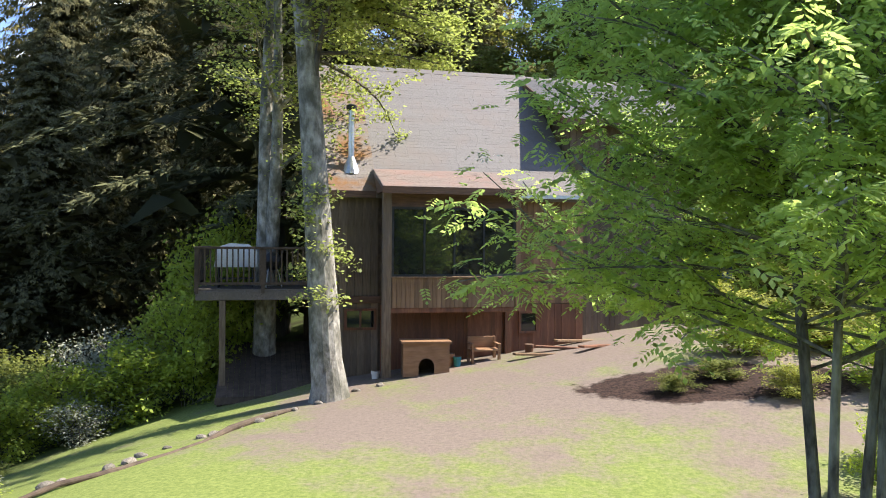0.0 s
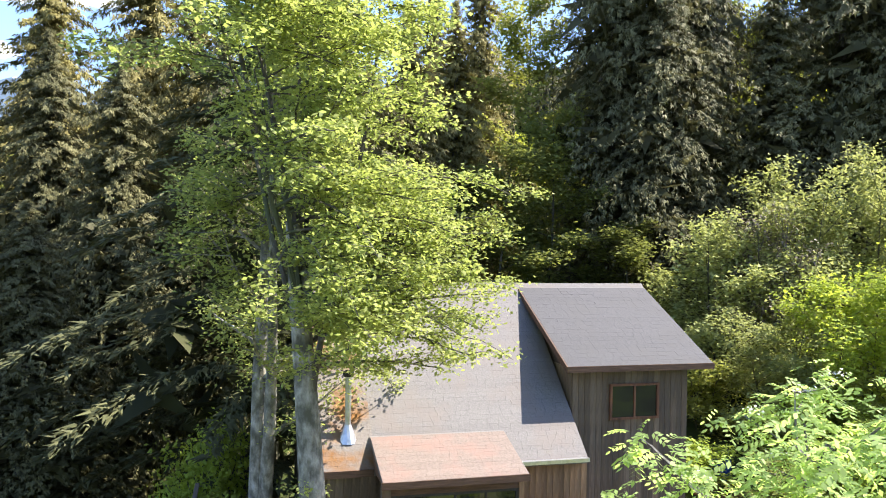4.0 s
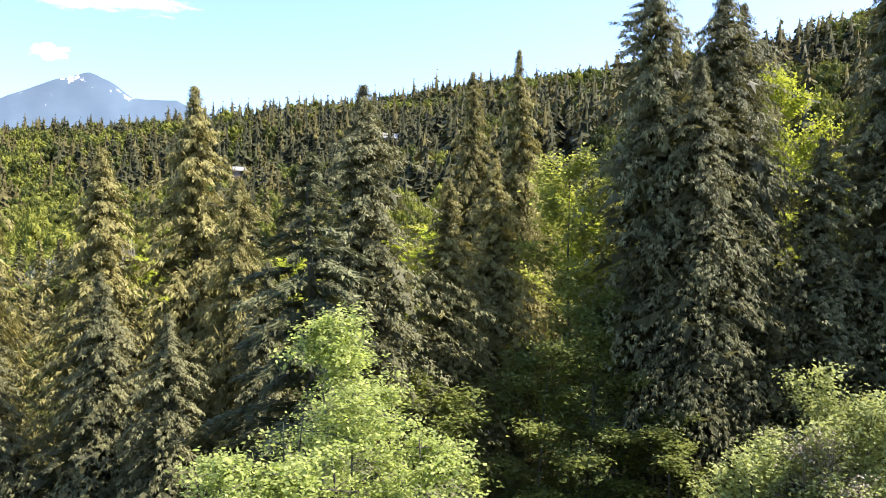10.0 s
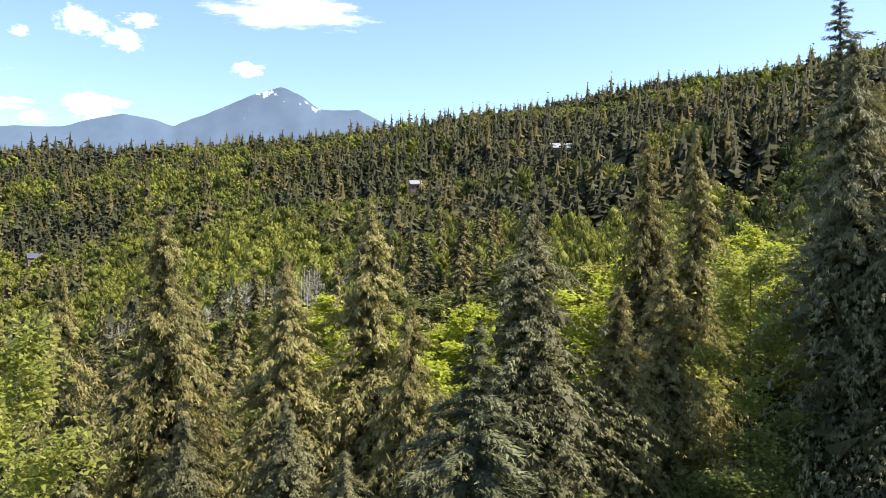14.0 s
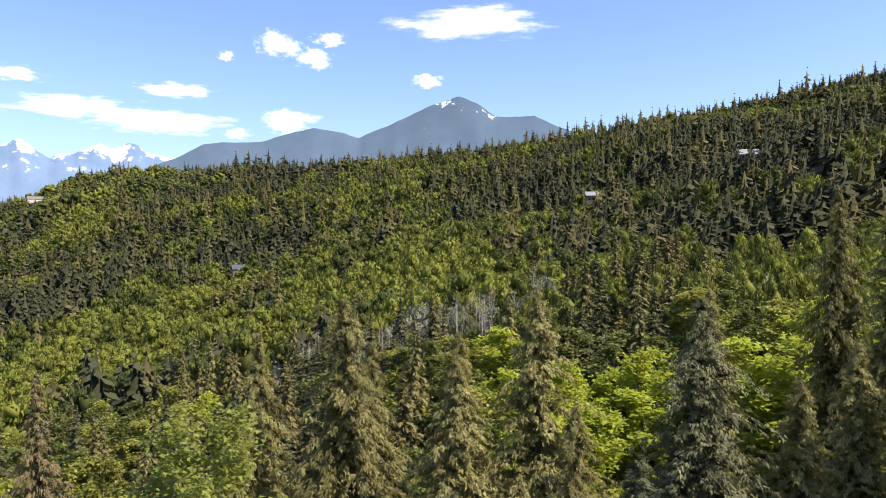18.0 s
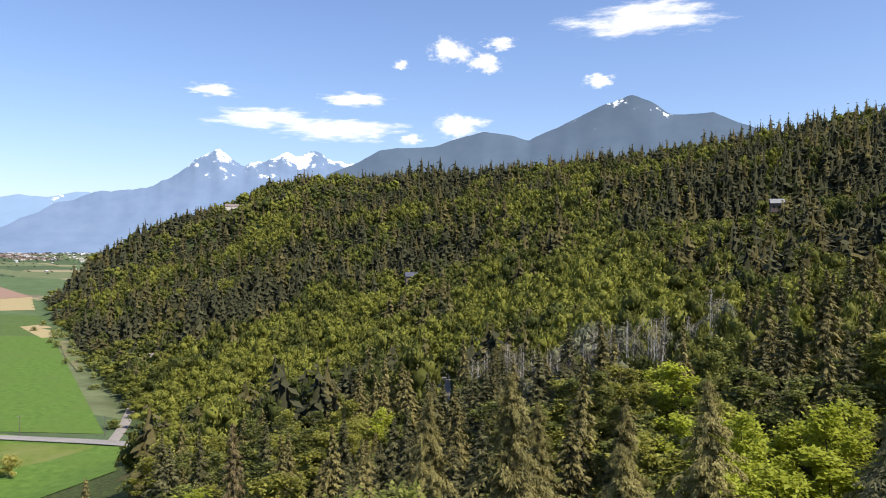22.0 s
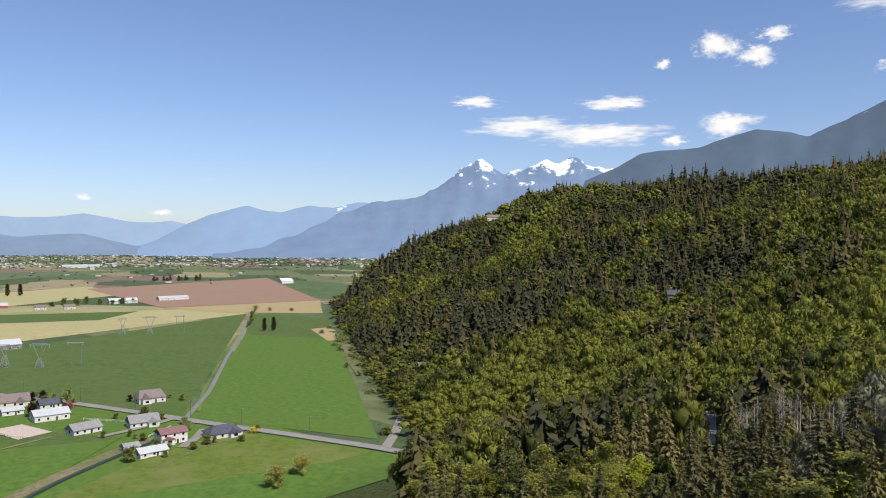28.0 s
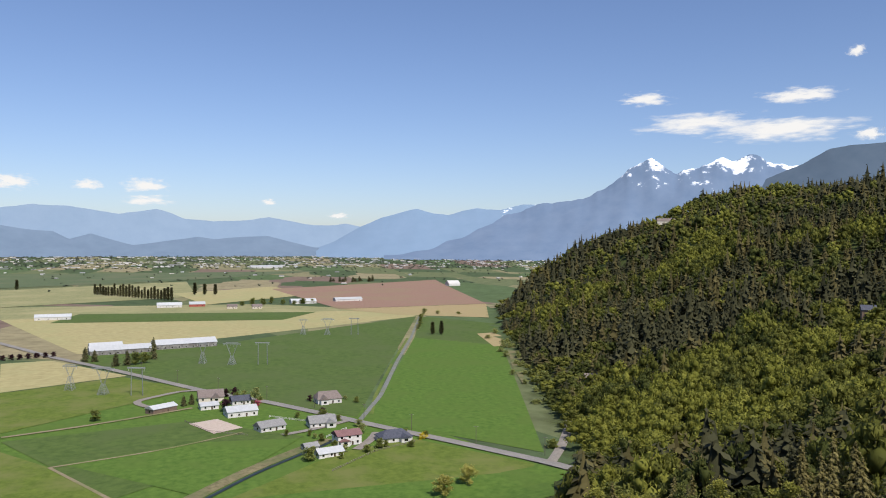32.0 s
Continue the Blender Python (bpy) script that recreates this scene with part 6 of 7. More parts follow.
def utility_pole(x, y, turn):
    e = thing("utility_pole", Matrix.LocRotScale((x, y, ground_z(x, y)), Euler((0, 0, radians(turn))), None), "weathered wooden utility pole beside the road", "pole", "utility poles")
    part("pole", Build().tube([(0, 0, -0.5), (0, 0, 9.5)], [0.17, 0.11], 7), "deck_wood", e)
    part("crossarm", Build().box(-1.1, 1.1, -0.06, 0.06, 8.7, 8.85), "deck_wood", e)
    for k in (-1.0, -0.4, 0.4, 1.0):
        part("insulator", Build().tube([(k, 0, 8.85), (k, 0, 9.05)], [0.05, 0.05], 5), "white_wall", e)


for x, y in ((-372, 142), (-410, 118), (-446, 99), (-486, 76), (-525, 50), (-566, 20), (-612, -8), (-660, -36), (-340, 166)):
    utility_pole(x, y, 59)

# trees and shrubs of the plain: prototypes for this part
conifer_proto("poplar", 26, 2.6, 90, 9, 51, "mid_dark", "poplar_tree", shape=0.3, bottom=0.04, rise=1.2, droop=0.1, hang=-0.6, length=2.2, width=0.5, fan=2)
conifer_proto("p_fir", 20, 4.2, 90, 10, 52, "mid_dark", "fir_tree", hang=0.4, length=1.5, width=0.5, fan=2)
broadleaf_proto("p_willow", 7.2, 5.0, 3000, 0.6, 0.55, 53, "willow_leaf", limbs=14, base=0.2, name="willow_tree")
broadleaf_proto("p_round", 6, 3.0, 1100, 0.8, 0.5, 54, "dark_leaf", limbs=9, base=0.15, name="garden_tree")
broadleaf_proto("p_plum", 6, 3.0, 1100, 0.8, 0.5, 55, "plum_leaf", limbs=9, base=0.15, name="plum_tree")
broadleaf_proto("p_pink", 3, 2.2, 600, 0.45, 0.4, 56, "pink_bloom", limbs=8, base=0.1, name="blossom_shrub")
broadleaf_proto("p_gold", 3, 2.6, 700, 0.45, 0.4, 57, "gold_bloom", limbs=8, base=0.1, name="forsythia_shrub")
broadleaf_proto("p_brown", 10, 3.0, 1100, 0.75, 0.5, 58, "hazel_leaf", limbs=10, base=0.15, name="garden_tree")
broadleaf_proto("p_scrub", 5, 3.0, 700, 0.7, 0.5, 59, "hazel_leaf", limbs=8, base=0.05, stems=3, name="scrub_bush")
broadleaf_proto("p_white", 12, 3.2, 900, 0.6, 0.5, 60, "white_bloom", limbs=10, base=0.2, name="blossom_tree")
PLAIN_TREES = [("p_willow", -297, 99, 7.2, 5.0, "round golden-green willow in a pasture"), ("p_willow", -307, 114, 7.4, 4.6, "round golden-green willow in a pasture"),
               ("p_gold", -389, 118, 3.0, 2.8, "bright yellow forsythia by the road"), ("poplar", -859, 273, 15, 2.2, "upright dark poplar in a field"), ("poplar", -856, 283, 16, 2.3, "upright dark poplar in a field"),
               ("p_fir", -743, -30, 20.5, 4.6, "tall dark fir beside the barn"), ("p_fir", -746, -87, 13, 4.2, "dark fir by the farm drive"), ("p_fir", -742, -79, 11, 4.0, "dark fir by the farm drive"),
               ("p_fir", -709, -59, 12, 4.4, "dark fir beside the barn"), ("p_fir", -712, -50, 13, 4.4, "dark fir beside the barn"), ("p_round", -714, -43, 10, 5.0, "broad dark tree beside the barn"), ("p_round", -720, -36, 9, 4.6, "broad dark tree beside the barn"),
               ("p_brown", -512, 41, 10.6, 3.4, "tall reddish-green garden tree"), ("p_pink", -505, 42, 3.2, 2.6, "pink flowering garden shrub"), ("p_plum", -492, 22, 7.0, 3.8, "dark purple-leaved plum tree"), ("p_plum", -541, 24, 5.0, 2.6, "dark purple-leaved plum tree"),
               ("p_plum", -545, 30, 5.0, 2.6, "dark purple-leaved plum tree"), ("p_plum", -468, 78, 3.6, 2.2, "round dark purple garden shrub"), ("p_round", -455, 76, 5, 3.2, "round leafy green garden tree"), ("p_round", -366, 55, 6.0, 3.6, "bright green round tree beside a shed"),
               ("p_brown", -412, 90, 5, 3.0, "half-bare brown garden tree"), ("p_brown", -404, 86, 4.6, 3.0, "half-bare brown garden tree"), ("p_round", -378, 92, 4.6, 2.6, "round leafy green garden tree"), ("p_round", -372, 84, 3.6, 2.2, "low green garden shrub"),
               ("p_round", -376, 108, 3.0, 2.2, "low green garden shrub"), ("p_round", -496, 105, 3.6, 2.2, "low green garden shrub"), ("p_plum", -508, 76, 4.0, 1.8, "round dark purple garden shrub"), ("p_round", -488, -52, 6, 3.4, "round green tree beside a track"),
               ("p_round", -417, 50, 3.6, 1.4, "small young orchard tree"), ("p_round", -414, 62, 3.4, 1.3, "small young orchard tree"), ("p_brown", -408, 64, 3.0, 1.3, "small young orchard tree"), ("p_fir", -522, 2, 7, 2.6, "dark hedge tree by a house"), ("p_fir", -518, -3, 7, 2.6, "dark hedge tree by a house"),
               ("p_brown", -1129, 345, 9, 5.5, "brown bushy tree at the field's end"), ("p_brown", -1123, 365, 6, 4.0, "brown bushy tree at the field's end"), ("p_round", -1112, 395, 4, 4.0, "green bush at the field's end"), ("p_round", -352, 176, 4, 3.4, "dark bush at the road junction"),
               ("poplar", -2032, -383, 24, 3.4, "upright dark poplar in a field"), ("poplar", -1734, 14, 26, 3.6, "upright dark poplar in a field"), ("poplar", -1728, 34, 24, 3.4, "upright dark poplar in a field"), ("poplar", -1723, 56, 23, 3.4, "upright dark poplar in a field"),
               ("p_white", -14, 163, 13, 3.0, "white-blossomed tree in the forest")]
for i in range(16):
    f = i / 15
    PLAIN_TREES.append(("p_round" if i % 3 else "p_brown", -1093 + 180 * f + rng.normal(0, 2), 331 - 62 * f + rng.normal(0, 1), rng.uniform(2, 6) * (1 - 0.5 * f), rng.uniform(1.5, 3), "low bush along the farm lane"))
for x, y, h, r in ((-540, 36, 4, 2.5), (-526, 30, 5, 3), (-520, 45, 3, 2), (-487, 38, 3, 1.8), (-462, 62, 3, 1.8), (-448, 84, 3, 2), (-428, 92, 4, 2.4), (-402, 112, 3, 2), (-396, 122, 2.5, 2), (-380, 96, 3, 1.6), (-384, 70, 4, 2), (-377, 74, 3.5, 2), (-400, 66, 4, 2), (-365, 70, 3, 1.8), (-508, 100, 2.5, 1.6), (-511, 92, 4, 1.8)):
    PLAIN_TREES.append(("p_round" if (x + y) % 3 else "p_brown", x, y, h, r, "small garden bush beside a house"))
for i in range(7):
    PLAIN_TREES.append(("p_plum", -774 - 2.2 * i, -158 + 6.6 * i, 4.6, 2.8, "dark purple-leaved roadside tree"))
for i in range(26):
    f = i / 25
    PLAIN_TREES.append(("poplar", -1800 + 255 * f + rng.normal(0, 3), -190 + 160 * f, rng.uniform(17, 27), rng.uniform(1.8, 2.8), "upright poplar in a windbreak row"))
for i in range(8):
    PLAIN_TREES.append(("p_round", -1400 - rng.uniform(-20, 25), 90 + i * 18, rng.uniform(6, 13), rng.uniform(4, 7), "rounded tree beside a farm"))
for i in range(12):
    PLAIN_TREES.append(("p_fir", -2250 + rng.uniform(-30, 30), 400 + i * 12, rng.uniform(10, 22), rng.uniform(5, 8), "dark tree in a farm windbreak"))
for i in range(26):
    f = i / 25
    PLAIN_TREES.append(("p_scrub", -500 - 250 * f + rng.normal(0, 8), 238 + 88 * f + rng.normal(0, 9), rng.uniform(2.5, 6.5), rng.uniform(2.4, 4.2), "pale scrubby bush at the woods' edge"))
for i in range(14):
    PLAIN_TREES.append(("p_scrub", -860 + 34 * i + rng.normal(0, 9), 350 - 11 * i + rng.normal(0, 6), rng.uniform(2.5, 6), rng.uniform(2.4, 4.2), "pale scrubby bush at the woods' edge"))
for i in range(6):
    PLAIN_TREES.append(("p_round", -388 - 9 * i + rng.normal(0, 3), 214 + 5 * i + rng.normal(0, 3), rng.uniform(7, 14), rng.uniform(3.5, 5), "tall green tree beside the side road"))
for kind, x, y, h, rad, lab in PLAIN_TREES:
    plant(kind, x, y, ground_z(x, y) + h, lab, "shrub" if "shrub" in lab or "bush" in lab else "tree", "trees of the valley", rad)


def far_town():
    """Roofs and walls of the distant towns, and their trees."""
    g = np.random.default_rng(3)
    walls, trees = Build(), []
    sets = {"white_wall": Build(), "metal_roof": Build(), "grey_roof": Build(), "cream_wall": Build()}
    keys = list(sets)
    for i in range(1500):
        az = g.uniform(58, 104)
        r = 2100 + 2750 * g.random() ** 0.5
        if r < 3300 and g.random() < 0.86:
            continue
        x, y = -sin(radians(az)) * r, cos(radians(az)) * r
        if foot_distance(np.array(x), np.array(y)) > -60:
            continue
        z = ground_z(x, y)
        w, d, h = g.uniform(7, 17), g.uniform(7, 12), g.uniform(2.6, 4.6)
        if g.random() < 0.08:
            w, d = w * 3, d * 2
        k = keys[g.integers(0, 4)]
        sets[k].box(x - d / 2, x + d / 2, y - w / 2, y + w / 2, z - 1, z + h * 0.7)
        sets[keys[g.integers(0, 4)]].add([(x - d / 2 - .5, y - w / 2, z + h * 0.7), (x + d / 2 + .5, y - w / 2, z + h * 0.7), (x + d / 2 + .5, y + w / 2, z + h * 0.7), (x - d / 2 - .5, y + w / 2, z + h * 0.7), (x, y - w / 2, z + h), (x, y + w / 2, z + h)],
                                         [(0, 1, 4), (2, 3, 5), (1, 2, 5, 4), (3, 0, 4, 5)])
    for k, b in sets.items():
        me = bpy.data.meshes.new("far_town")
        me.from_pydata(b.v, [], b.f)
        me.materials.append(M[k])
        tagged(new("distant_town", me), "scattered pale roofs of distant farms and towns", "town", kind="stuff")
    vs, fs, o = [], [], 0
    shapes = [lump_crown(300 + k, 3, 1, 0) for k in range(6)]
    for i in range(6500):
        az = g.uniform(57, 106)
        r = 1900 + 2950 * g.random() ** 0.5
        x, y = -sin(radians(az)) * r, cos(radians(az)) * r
        if foot_distance(np.array(x), np.array(y)) > -40 or (r < 3200 and g.random() < 0.88):
            continue
        v, f, t = shapes[i % 6]
        r = g.uniform(4, 10) * (1.8 if g.random() < 0.2 else 1)
        v = v * np.array([r, r, g.uniform(4, 9)])
        vs.append(v + np.array([x, y, ground_z(x, y) - 1]))
        fs.append(f + o)
        o += len(v)
    tagged(new("distant_trees", mesh_from("distant_trees", np.concatenate(vs), np.concatenate(fs), ["hedge"])), "dark hedgerows and trees across the far valley", "trees", kind="stuff")


far_town()
for key in ("poplar", "p_fir", "p_willow", "p_round", "p_plum", "p_pink", "p_gold", "p_brown", "p_scrub", "p_white"):
    e = PROTO[key][0]
    for o in (*e.children_recursive, e):
        bpy.data.objects.remove(o)


# ---- the cabin ----
HOUSE = Matrix.Translation((-1.2, 17.8, 0)) @ Matrix.Rotation(radians(13), 4, "Z")
cabin = thing("cabin", HOUSE, "two-storey wooden cabin with brown board siding and grey shingle roof", "house")
shared = {}


def board_run(parent, x0, x1, y, z0, z1, width, mat, thick=0.022, axis="x", name="board", gap=0.006, proud=0.0):
    """Upright boards side by side, each one its own piece, sharing one mesh a run."""
    n = max(1, round((x1 - x0) / width))
    w = (x1 - x0) / n
    key = (round(w, 3), round(z1 - z0, 3), mat, axis)
    if key not in shared:
        b = Build().box(gap / 2, w - gap / 2, -thick, 0, 0, z1 - z0, 0.004) if axis == "x" else Build().box(-thick, 0, gap / 2, w - gap / 2, 0, z1 - z0, 0.004)
        shared[key] = b.mesh(name, mat)
    for i in range(n):
        d = proud * ((i * 7) % 3) / 2
        pos = (x0 + i * w, y - d, z0) if axis == "x" else (y - d, x0 + i * w, z0)
        part(name, shared[key], mat, parent, at=Matrix.Translation(pos))


def wall(name, b, mat, label=""):
    return part(name, b, mat, cabin, label)


# bodies behind the boards
core = wall("wall", Build().box(-1.5, 5.2, 1.03, 9.6, -0.4, 4.92), "dark_wood")
bay_low = wall("bay_wall", Build().box(0.02, 3.0, 0.0, 1.05, 2.2, 2.92), "dark_wood")
bay_top = wall("bay_header", Build().box(0.0, 3.02, -0.02, 1.05, 4.56, 4.93), "fascia", "dark brown beam over the window")
wing_w = wall("wing_wall", Build().prism([(2.02, -0.2), (9.4, -0.2), (9.4, 7.2), (5.5, 8.75), (2.02, 7.08)], "x", 5.22, 8.62), "dark_wood")
board_run(bay_low, 0.02, 3.0, -0.005, 2.2, 2.9, 0.105, "siding", proud=0.012)
board_run(core, -1.5, -0.16, 1.02, 2.42, 4.9, 0.19, "siding_grey", proud=0.01)
board_run(core, -1.5, -0.16, 1.02, -0.3, 2.25, 0.17, "siding_grey", proud=0.01)
board_run(core, -0.1, 3.06, 1.02, 0.2, 2.2, 0.21, "siding_red", proud=0.008)
board_run(core, 3.06, 5.2, 1.02, 2.2, 4.9, 0.15, "siding", proud=0.012)
board_run(core, 3.06, 5.2, 1.02, 0.3, 2.18, 0.2, "siding_red", proud=0.01)
board_run(wing_w, 5.22, 8.62, 2.0, 0.0, 7.0, 0.17, "siding_grey", proud=0.012)
board_run(wing_w, 2.02, 9.3, 5.215, 4.6, 6.95, 0.2, "siding_grey", axis="y")
board_run(core, 1.03, 9.6, -1.505, -0.3, 4.8, 0.2, "siding_grey", axis="y")
wall("beam", Build().box(-1.55, 0.0, 0.93, 1.02, 2.25, 2.42, 0.01), "fascia", "dark horizontal beam")
wall("beam", Build().box(-0.02, 3.1, -0.01, 0.16, 2.08, 2.2, 0.01), "siding_red", "reddish floor beam under the bay")
wall("corner_post", Build().box(-0.2, 0.0, -0.06, 0.14, -0.1, 4.93, 0.01), "siding_grey", "weathered upright corner post")
wall("corner_post", Build().box(3.02, 3.14, -0.05, 0.12, 2.1, 4.93, 0.01), "siding", "upright corner post")
wall("post", Build().box(3.05, 3.22, 0.85, 1.0, 0.3, 2.2, 0.01), "siding_red", "reddish porch post")
wall("bay_side", Build().box(-0.02, 0.02, 0.0, 1.03, 2.2, 4.93), "siding_grey")
wall("bay_side", Build().box(3.0, 3.04, 0.0, 1.03, 2.2, 4.93), "siding_grey")


def glazed(name, x0, x1, y, z0, z1, panes, frame_m, label):
    """A window with its frame, mullions and panes."""
    f = 0.06
    w = part(name, Build().box(x0 - f, x1 + f, y - 0.05, y + 0.05, z0 - f, z0).box(x0 - f, x1 + f, y - 0.05, y + 0.05, z1, z1 + f).box(x0 - f, x0, y - 0.05, y + 0.05, z0, z1).box(x1, x1 + f, y - 0.05, y + 0.05, z0, z1), frame_m, cabin, label)
    for i in range(panes):
        a, b = x0 + (x1 - x0) * i / panes, x0 + (x1 - x0) * (i + 1) / panes
        part("pane", Build().box(a + 0.012, b - 0.012, y - 0.005, y + 0.005, z0, z1), "glass", w)
        if i:
            part("mullion", Build().box(a - 0.022, a + 0.022, y - 0.04, y + 0.04, z0, z1), frame_m, w)
    return w


big = glazed("window", 0.06, 2.96, 0.03, 2.98, 4.5, 4, "dark_metal", "wide four-pane picture window in a dark frame")
part("sill", Build().box(0.0, 3.02, -0.08, 0.05, 2.9, 2.935, 0.008), "siding", big, "pale wooden sill")
glazed("window", -0.92, -0.26, 0.98, 1.66, 2.06, 2, "siding_red", "small basement window in a red frame")
glazed("window", 6.34, 7.67, 1.95, 5.62, 6.46, 2, "siding_red", "gable-wing window in a brown frame")
d1 = wall("door", Build().box(2.1, 3.0, 0.95, 1.0, 0.45, 2.1, 0.01), "siding_red", "reddish wooden basement door")
part("handle", Build().tube([(2.2, 0.9, 1.25), (2.2, 0.9, 1.4)], [0.02, 0.02], 6), "steel", d1, "steel door handle")
glazed("window", 3.5, 3.9, 0.97, 1.5, 1.95, 1, "siding_red", "small square window in a red frame")


# roofs
def slab(name, quad, thick, mat, label=""):
    """A sloping roof slab from its four top corners."""
    low = [(p[0], p[1], p[2] - thick) for p in quad]
    b = Build().add(list(quad) + low, [(0, 1, 2, 3), (7, 6, 5, 4), (0, 4, 5, 1), (1, 5, 6, 2), (2, 6, 7, 3), (3, 7, 4, 0)])
    return part(name, b, mat, cabin, label)


def shingles(parent, low, high, x0, x1, exposure, mat, seed, cut=None, moss=None):
    """Courses of thin tabs laid up the slope, each course a piece of its own."""
    g = random.Random(seed)
    ly, lz = low
    hy, hz = high
    ln = hypot(hy - ly, hz - lz)
    n = int(ln / exposure)
    dy, dz = (hy - ly) / ln, (hz - lz) / ln
    ny, nz = -dz, dy
    for i in range(n):
        s0, s1 = i * exposure - 0.02, (i + 1) * exposure + 0.01
        b = Build()
        x = x0 - g.uniform(0, 0.25)
        while x < x1:
            w = g.uniform(0.2, 0.34)
            a, c = max(x, x0), min(x + w - 0.003, x1)
            t = g.uniform(0.004, 0.007)
            j = g.uniform(-0.004, 0.004)
            if c - a > 0.03:
                pts = []
                for s, lift in ((s0 + j, t), (s1, 0.004), (s1, -0.004), (s0 + j, 0.0)):
                    pts.append((ly + dy * s + ny * lift, lz + dz * s + nz * lift))
                b.add([(a, p[0], p[1]) for p in pts] + [(c, p[0], p[1]) for p in pts], [(0, 4, 5, 1), (0, 3, 7, 4), (0, 1, 2, 3), (4, 7, 6, 5)])
            x += w
        part("shingle_course", b, mat, parent)


main_roof = slab("roof", [(-1.75, 0.78, 4.95), (5.12, 0.78, 4.95), (5.12, 5.5, 9.0), (-1.75, 5.5, 9.0)], 0.16, "roof", "grey shingle roof with rusty moss at one end")
slab("roof", [(5.12, 5.52, 9.0), (5.12, 10.3, 4.95), (-1.75, 10.3, 4.95), (-1.75, 5.52, 9.0)], 0.16, "roof")
shingles(main_roof, (0.78, 4.955), (5.5, 9.005), -0.2, 5.1, 0.142, "roof", 1)
shingles(main_roof, (0.78, 4.955), (5.5, 9.005), -1.74, -0.2, 0.142, "roof_moss", 2)
bay_roof = slab("bay_roof", [(-0.26, -0.42, 5.0), (3.12, -0.42, 5.0), (3.12, 1.42, 5.56), (-0.26, 1.42, 5.56)], 0.10, "roof", "lower roof over the bay window")
shingles(bay_roof, (-0.42, 5.005), (1.42, 5.565), -0.25, 3.11, 0.142, "roof_bay", 3)
part("fascia", Build().box(-0.28, 3.14, -0.46, -0.42, 4.84, 5.0), "fascia", bay_roof, "dark brown fascia board")
part("cheek", Build().prism([(-0.38, 4.9), (1.3, 4.9), (1.42, 5.5)], "x", -0.24, -0.18), "fascia", bay_roof, "dark triangular cheek of the bay roof")
part("cheek", Build().prism([(-0.38, 4.9), (1.3, 4.9), (1.42, 5.5)], "x", 3.04, 3.1), "fascia", bay_roof)
part("fascia", Build().box(-1.78, -0.26, 0.72, 0.78, 4.8, 4.96), "fascia", main_roof)
part("gutter", Build().box(3.12, 5.12, 0.64, 0.76, 4.86, 4.95), "steel", main_roof, "pale metal gutter")
part("barge_board", Build().prism([(0.74, 4.72), (5.5, 8.8), (5.5, 9.02), (0.74, 4.98)], "x", -1.80, -1.75), "fascia", main_roof, "dark barge board")
part("ridge_cap", Build().prism([(5.36, 8.9), (5.5, 9.05), (5.66, 8.9)], "x", -1.76, 5.12), "roof", main_roof)
wing_roof = slab("wing_roof", [(4.9, 1.58, 7.08), (9.15, 1.58, 7.08), (9.15, 5.55, 8.97), (4.9, 5.55, 8.97)], 0.13, "roof", "smooth grey roof of the upper wing")
slab("wing_roof", [(9.15, 5.57, 8.97), (9.15, 10.0, 7.2), (4.9, 10.0, 7.2), (4.9, 5.57, 8.97)], 0.13, "roof")
shingles(wing_roof, (1.58, 7.085), (5.55, 8.975), 4.91, 9.14, 0.2, "roof_wing", 4)
part("fascia", Build().box(4.88, 9.17, 1.53, 1.58, 6.92, 7.08), "fascia", wing_roof)
part("barge_board", Build().prism([(1.54, 6.9), (5.55, 8.8), (5.55, 8.98), (1.54, 7.08)], "x", 4.86, 4.9), "fascia", wing_roof)
part("ridge_cap", Build().prism([(5.4, 8.88), (5.56, 9.03), (5.72, 8.88)], "x", 4.9, 9.15), "roof", wing_roof)

# chimney pipe
chim = part("chimney", Build().tube([(-0.78, 1.5, 5.45), (-0.78, 1.5, 7.02)], [0.075, 0.075], 14), "steel", cabin, "shiny steel stove pipe")
part("flashing", Build().tube([(-0.78, 1.5, 5.42), (-0.78, 1.5, 5.62), (-0.78, 1.5, 5.85)], [0.24, 0.17, 0.08], 14), "steel", chim, "steel flashing cone")
part("cap", Build().tube([(-0.78, 1.5, 7.0), (-0.78, 1.5, 7.04), (-0.78, 1.5, 7.12), (-0.78, 1.5, 7.15)], [0.11, 0.13, 0.13, 0.06], 14), "dark_metal", chim, "dark rain cap")

# deck with its rail
deck = thing("deck", HOUSE, "raised wooden deck with a slatted railing beside the cabin", "deck")
part("joist", Build().box(-4.42, -1.52, 1.0, 1.06, 2.34, 2.56, 0.01), "deck_wood", deck)
part("joist", Build().box(-4.42, -4.36, 1.06, 5.0, 2.34, 2.56, 0.01), "deck_wood", deck)
for i in range(20):
    yy = 1.02 + i * 0.2
    part("plank", Build().box(-4.42, -1.52, yy, yy + 0.19, 2.56, 2.6, 0.004), "deck_wood", deck)
for px, py in ((-3.82, 1.05), (-4.3, 4.6), (-1.7, 4.6)):
    part("post", Build().box(px - 0.07, px + 0.07, py - 0.02, py + 0.12, -1.0, 2.34, 0.01), "siding_grey", deck)
part("top_rail", Build().box(-4.44, -1.6, 0.96, 1.09, 3.54, 3.6, 0.01), "dark_wood", deck)
part("bottom_rail", Build().box(-4.42, -1.6, 1.0, 1.05, 2.7, 2.76), "dark_wood", deck)
part("top_rail", Build().box(-4.46, -4.34, 1.09, 5.0, 3.54, 3.6, 0.01), "deck_wood", deck, "sun-bleached top rail")
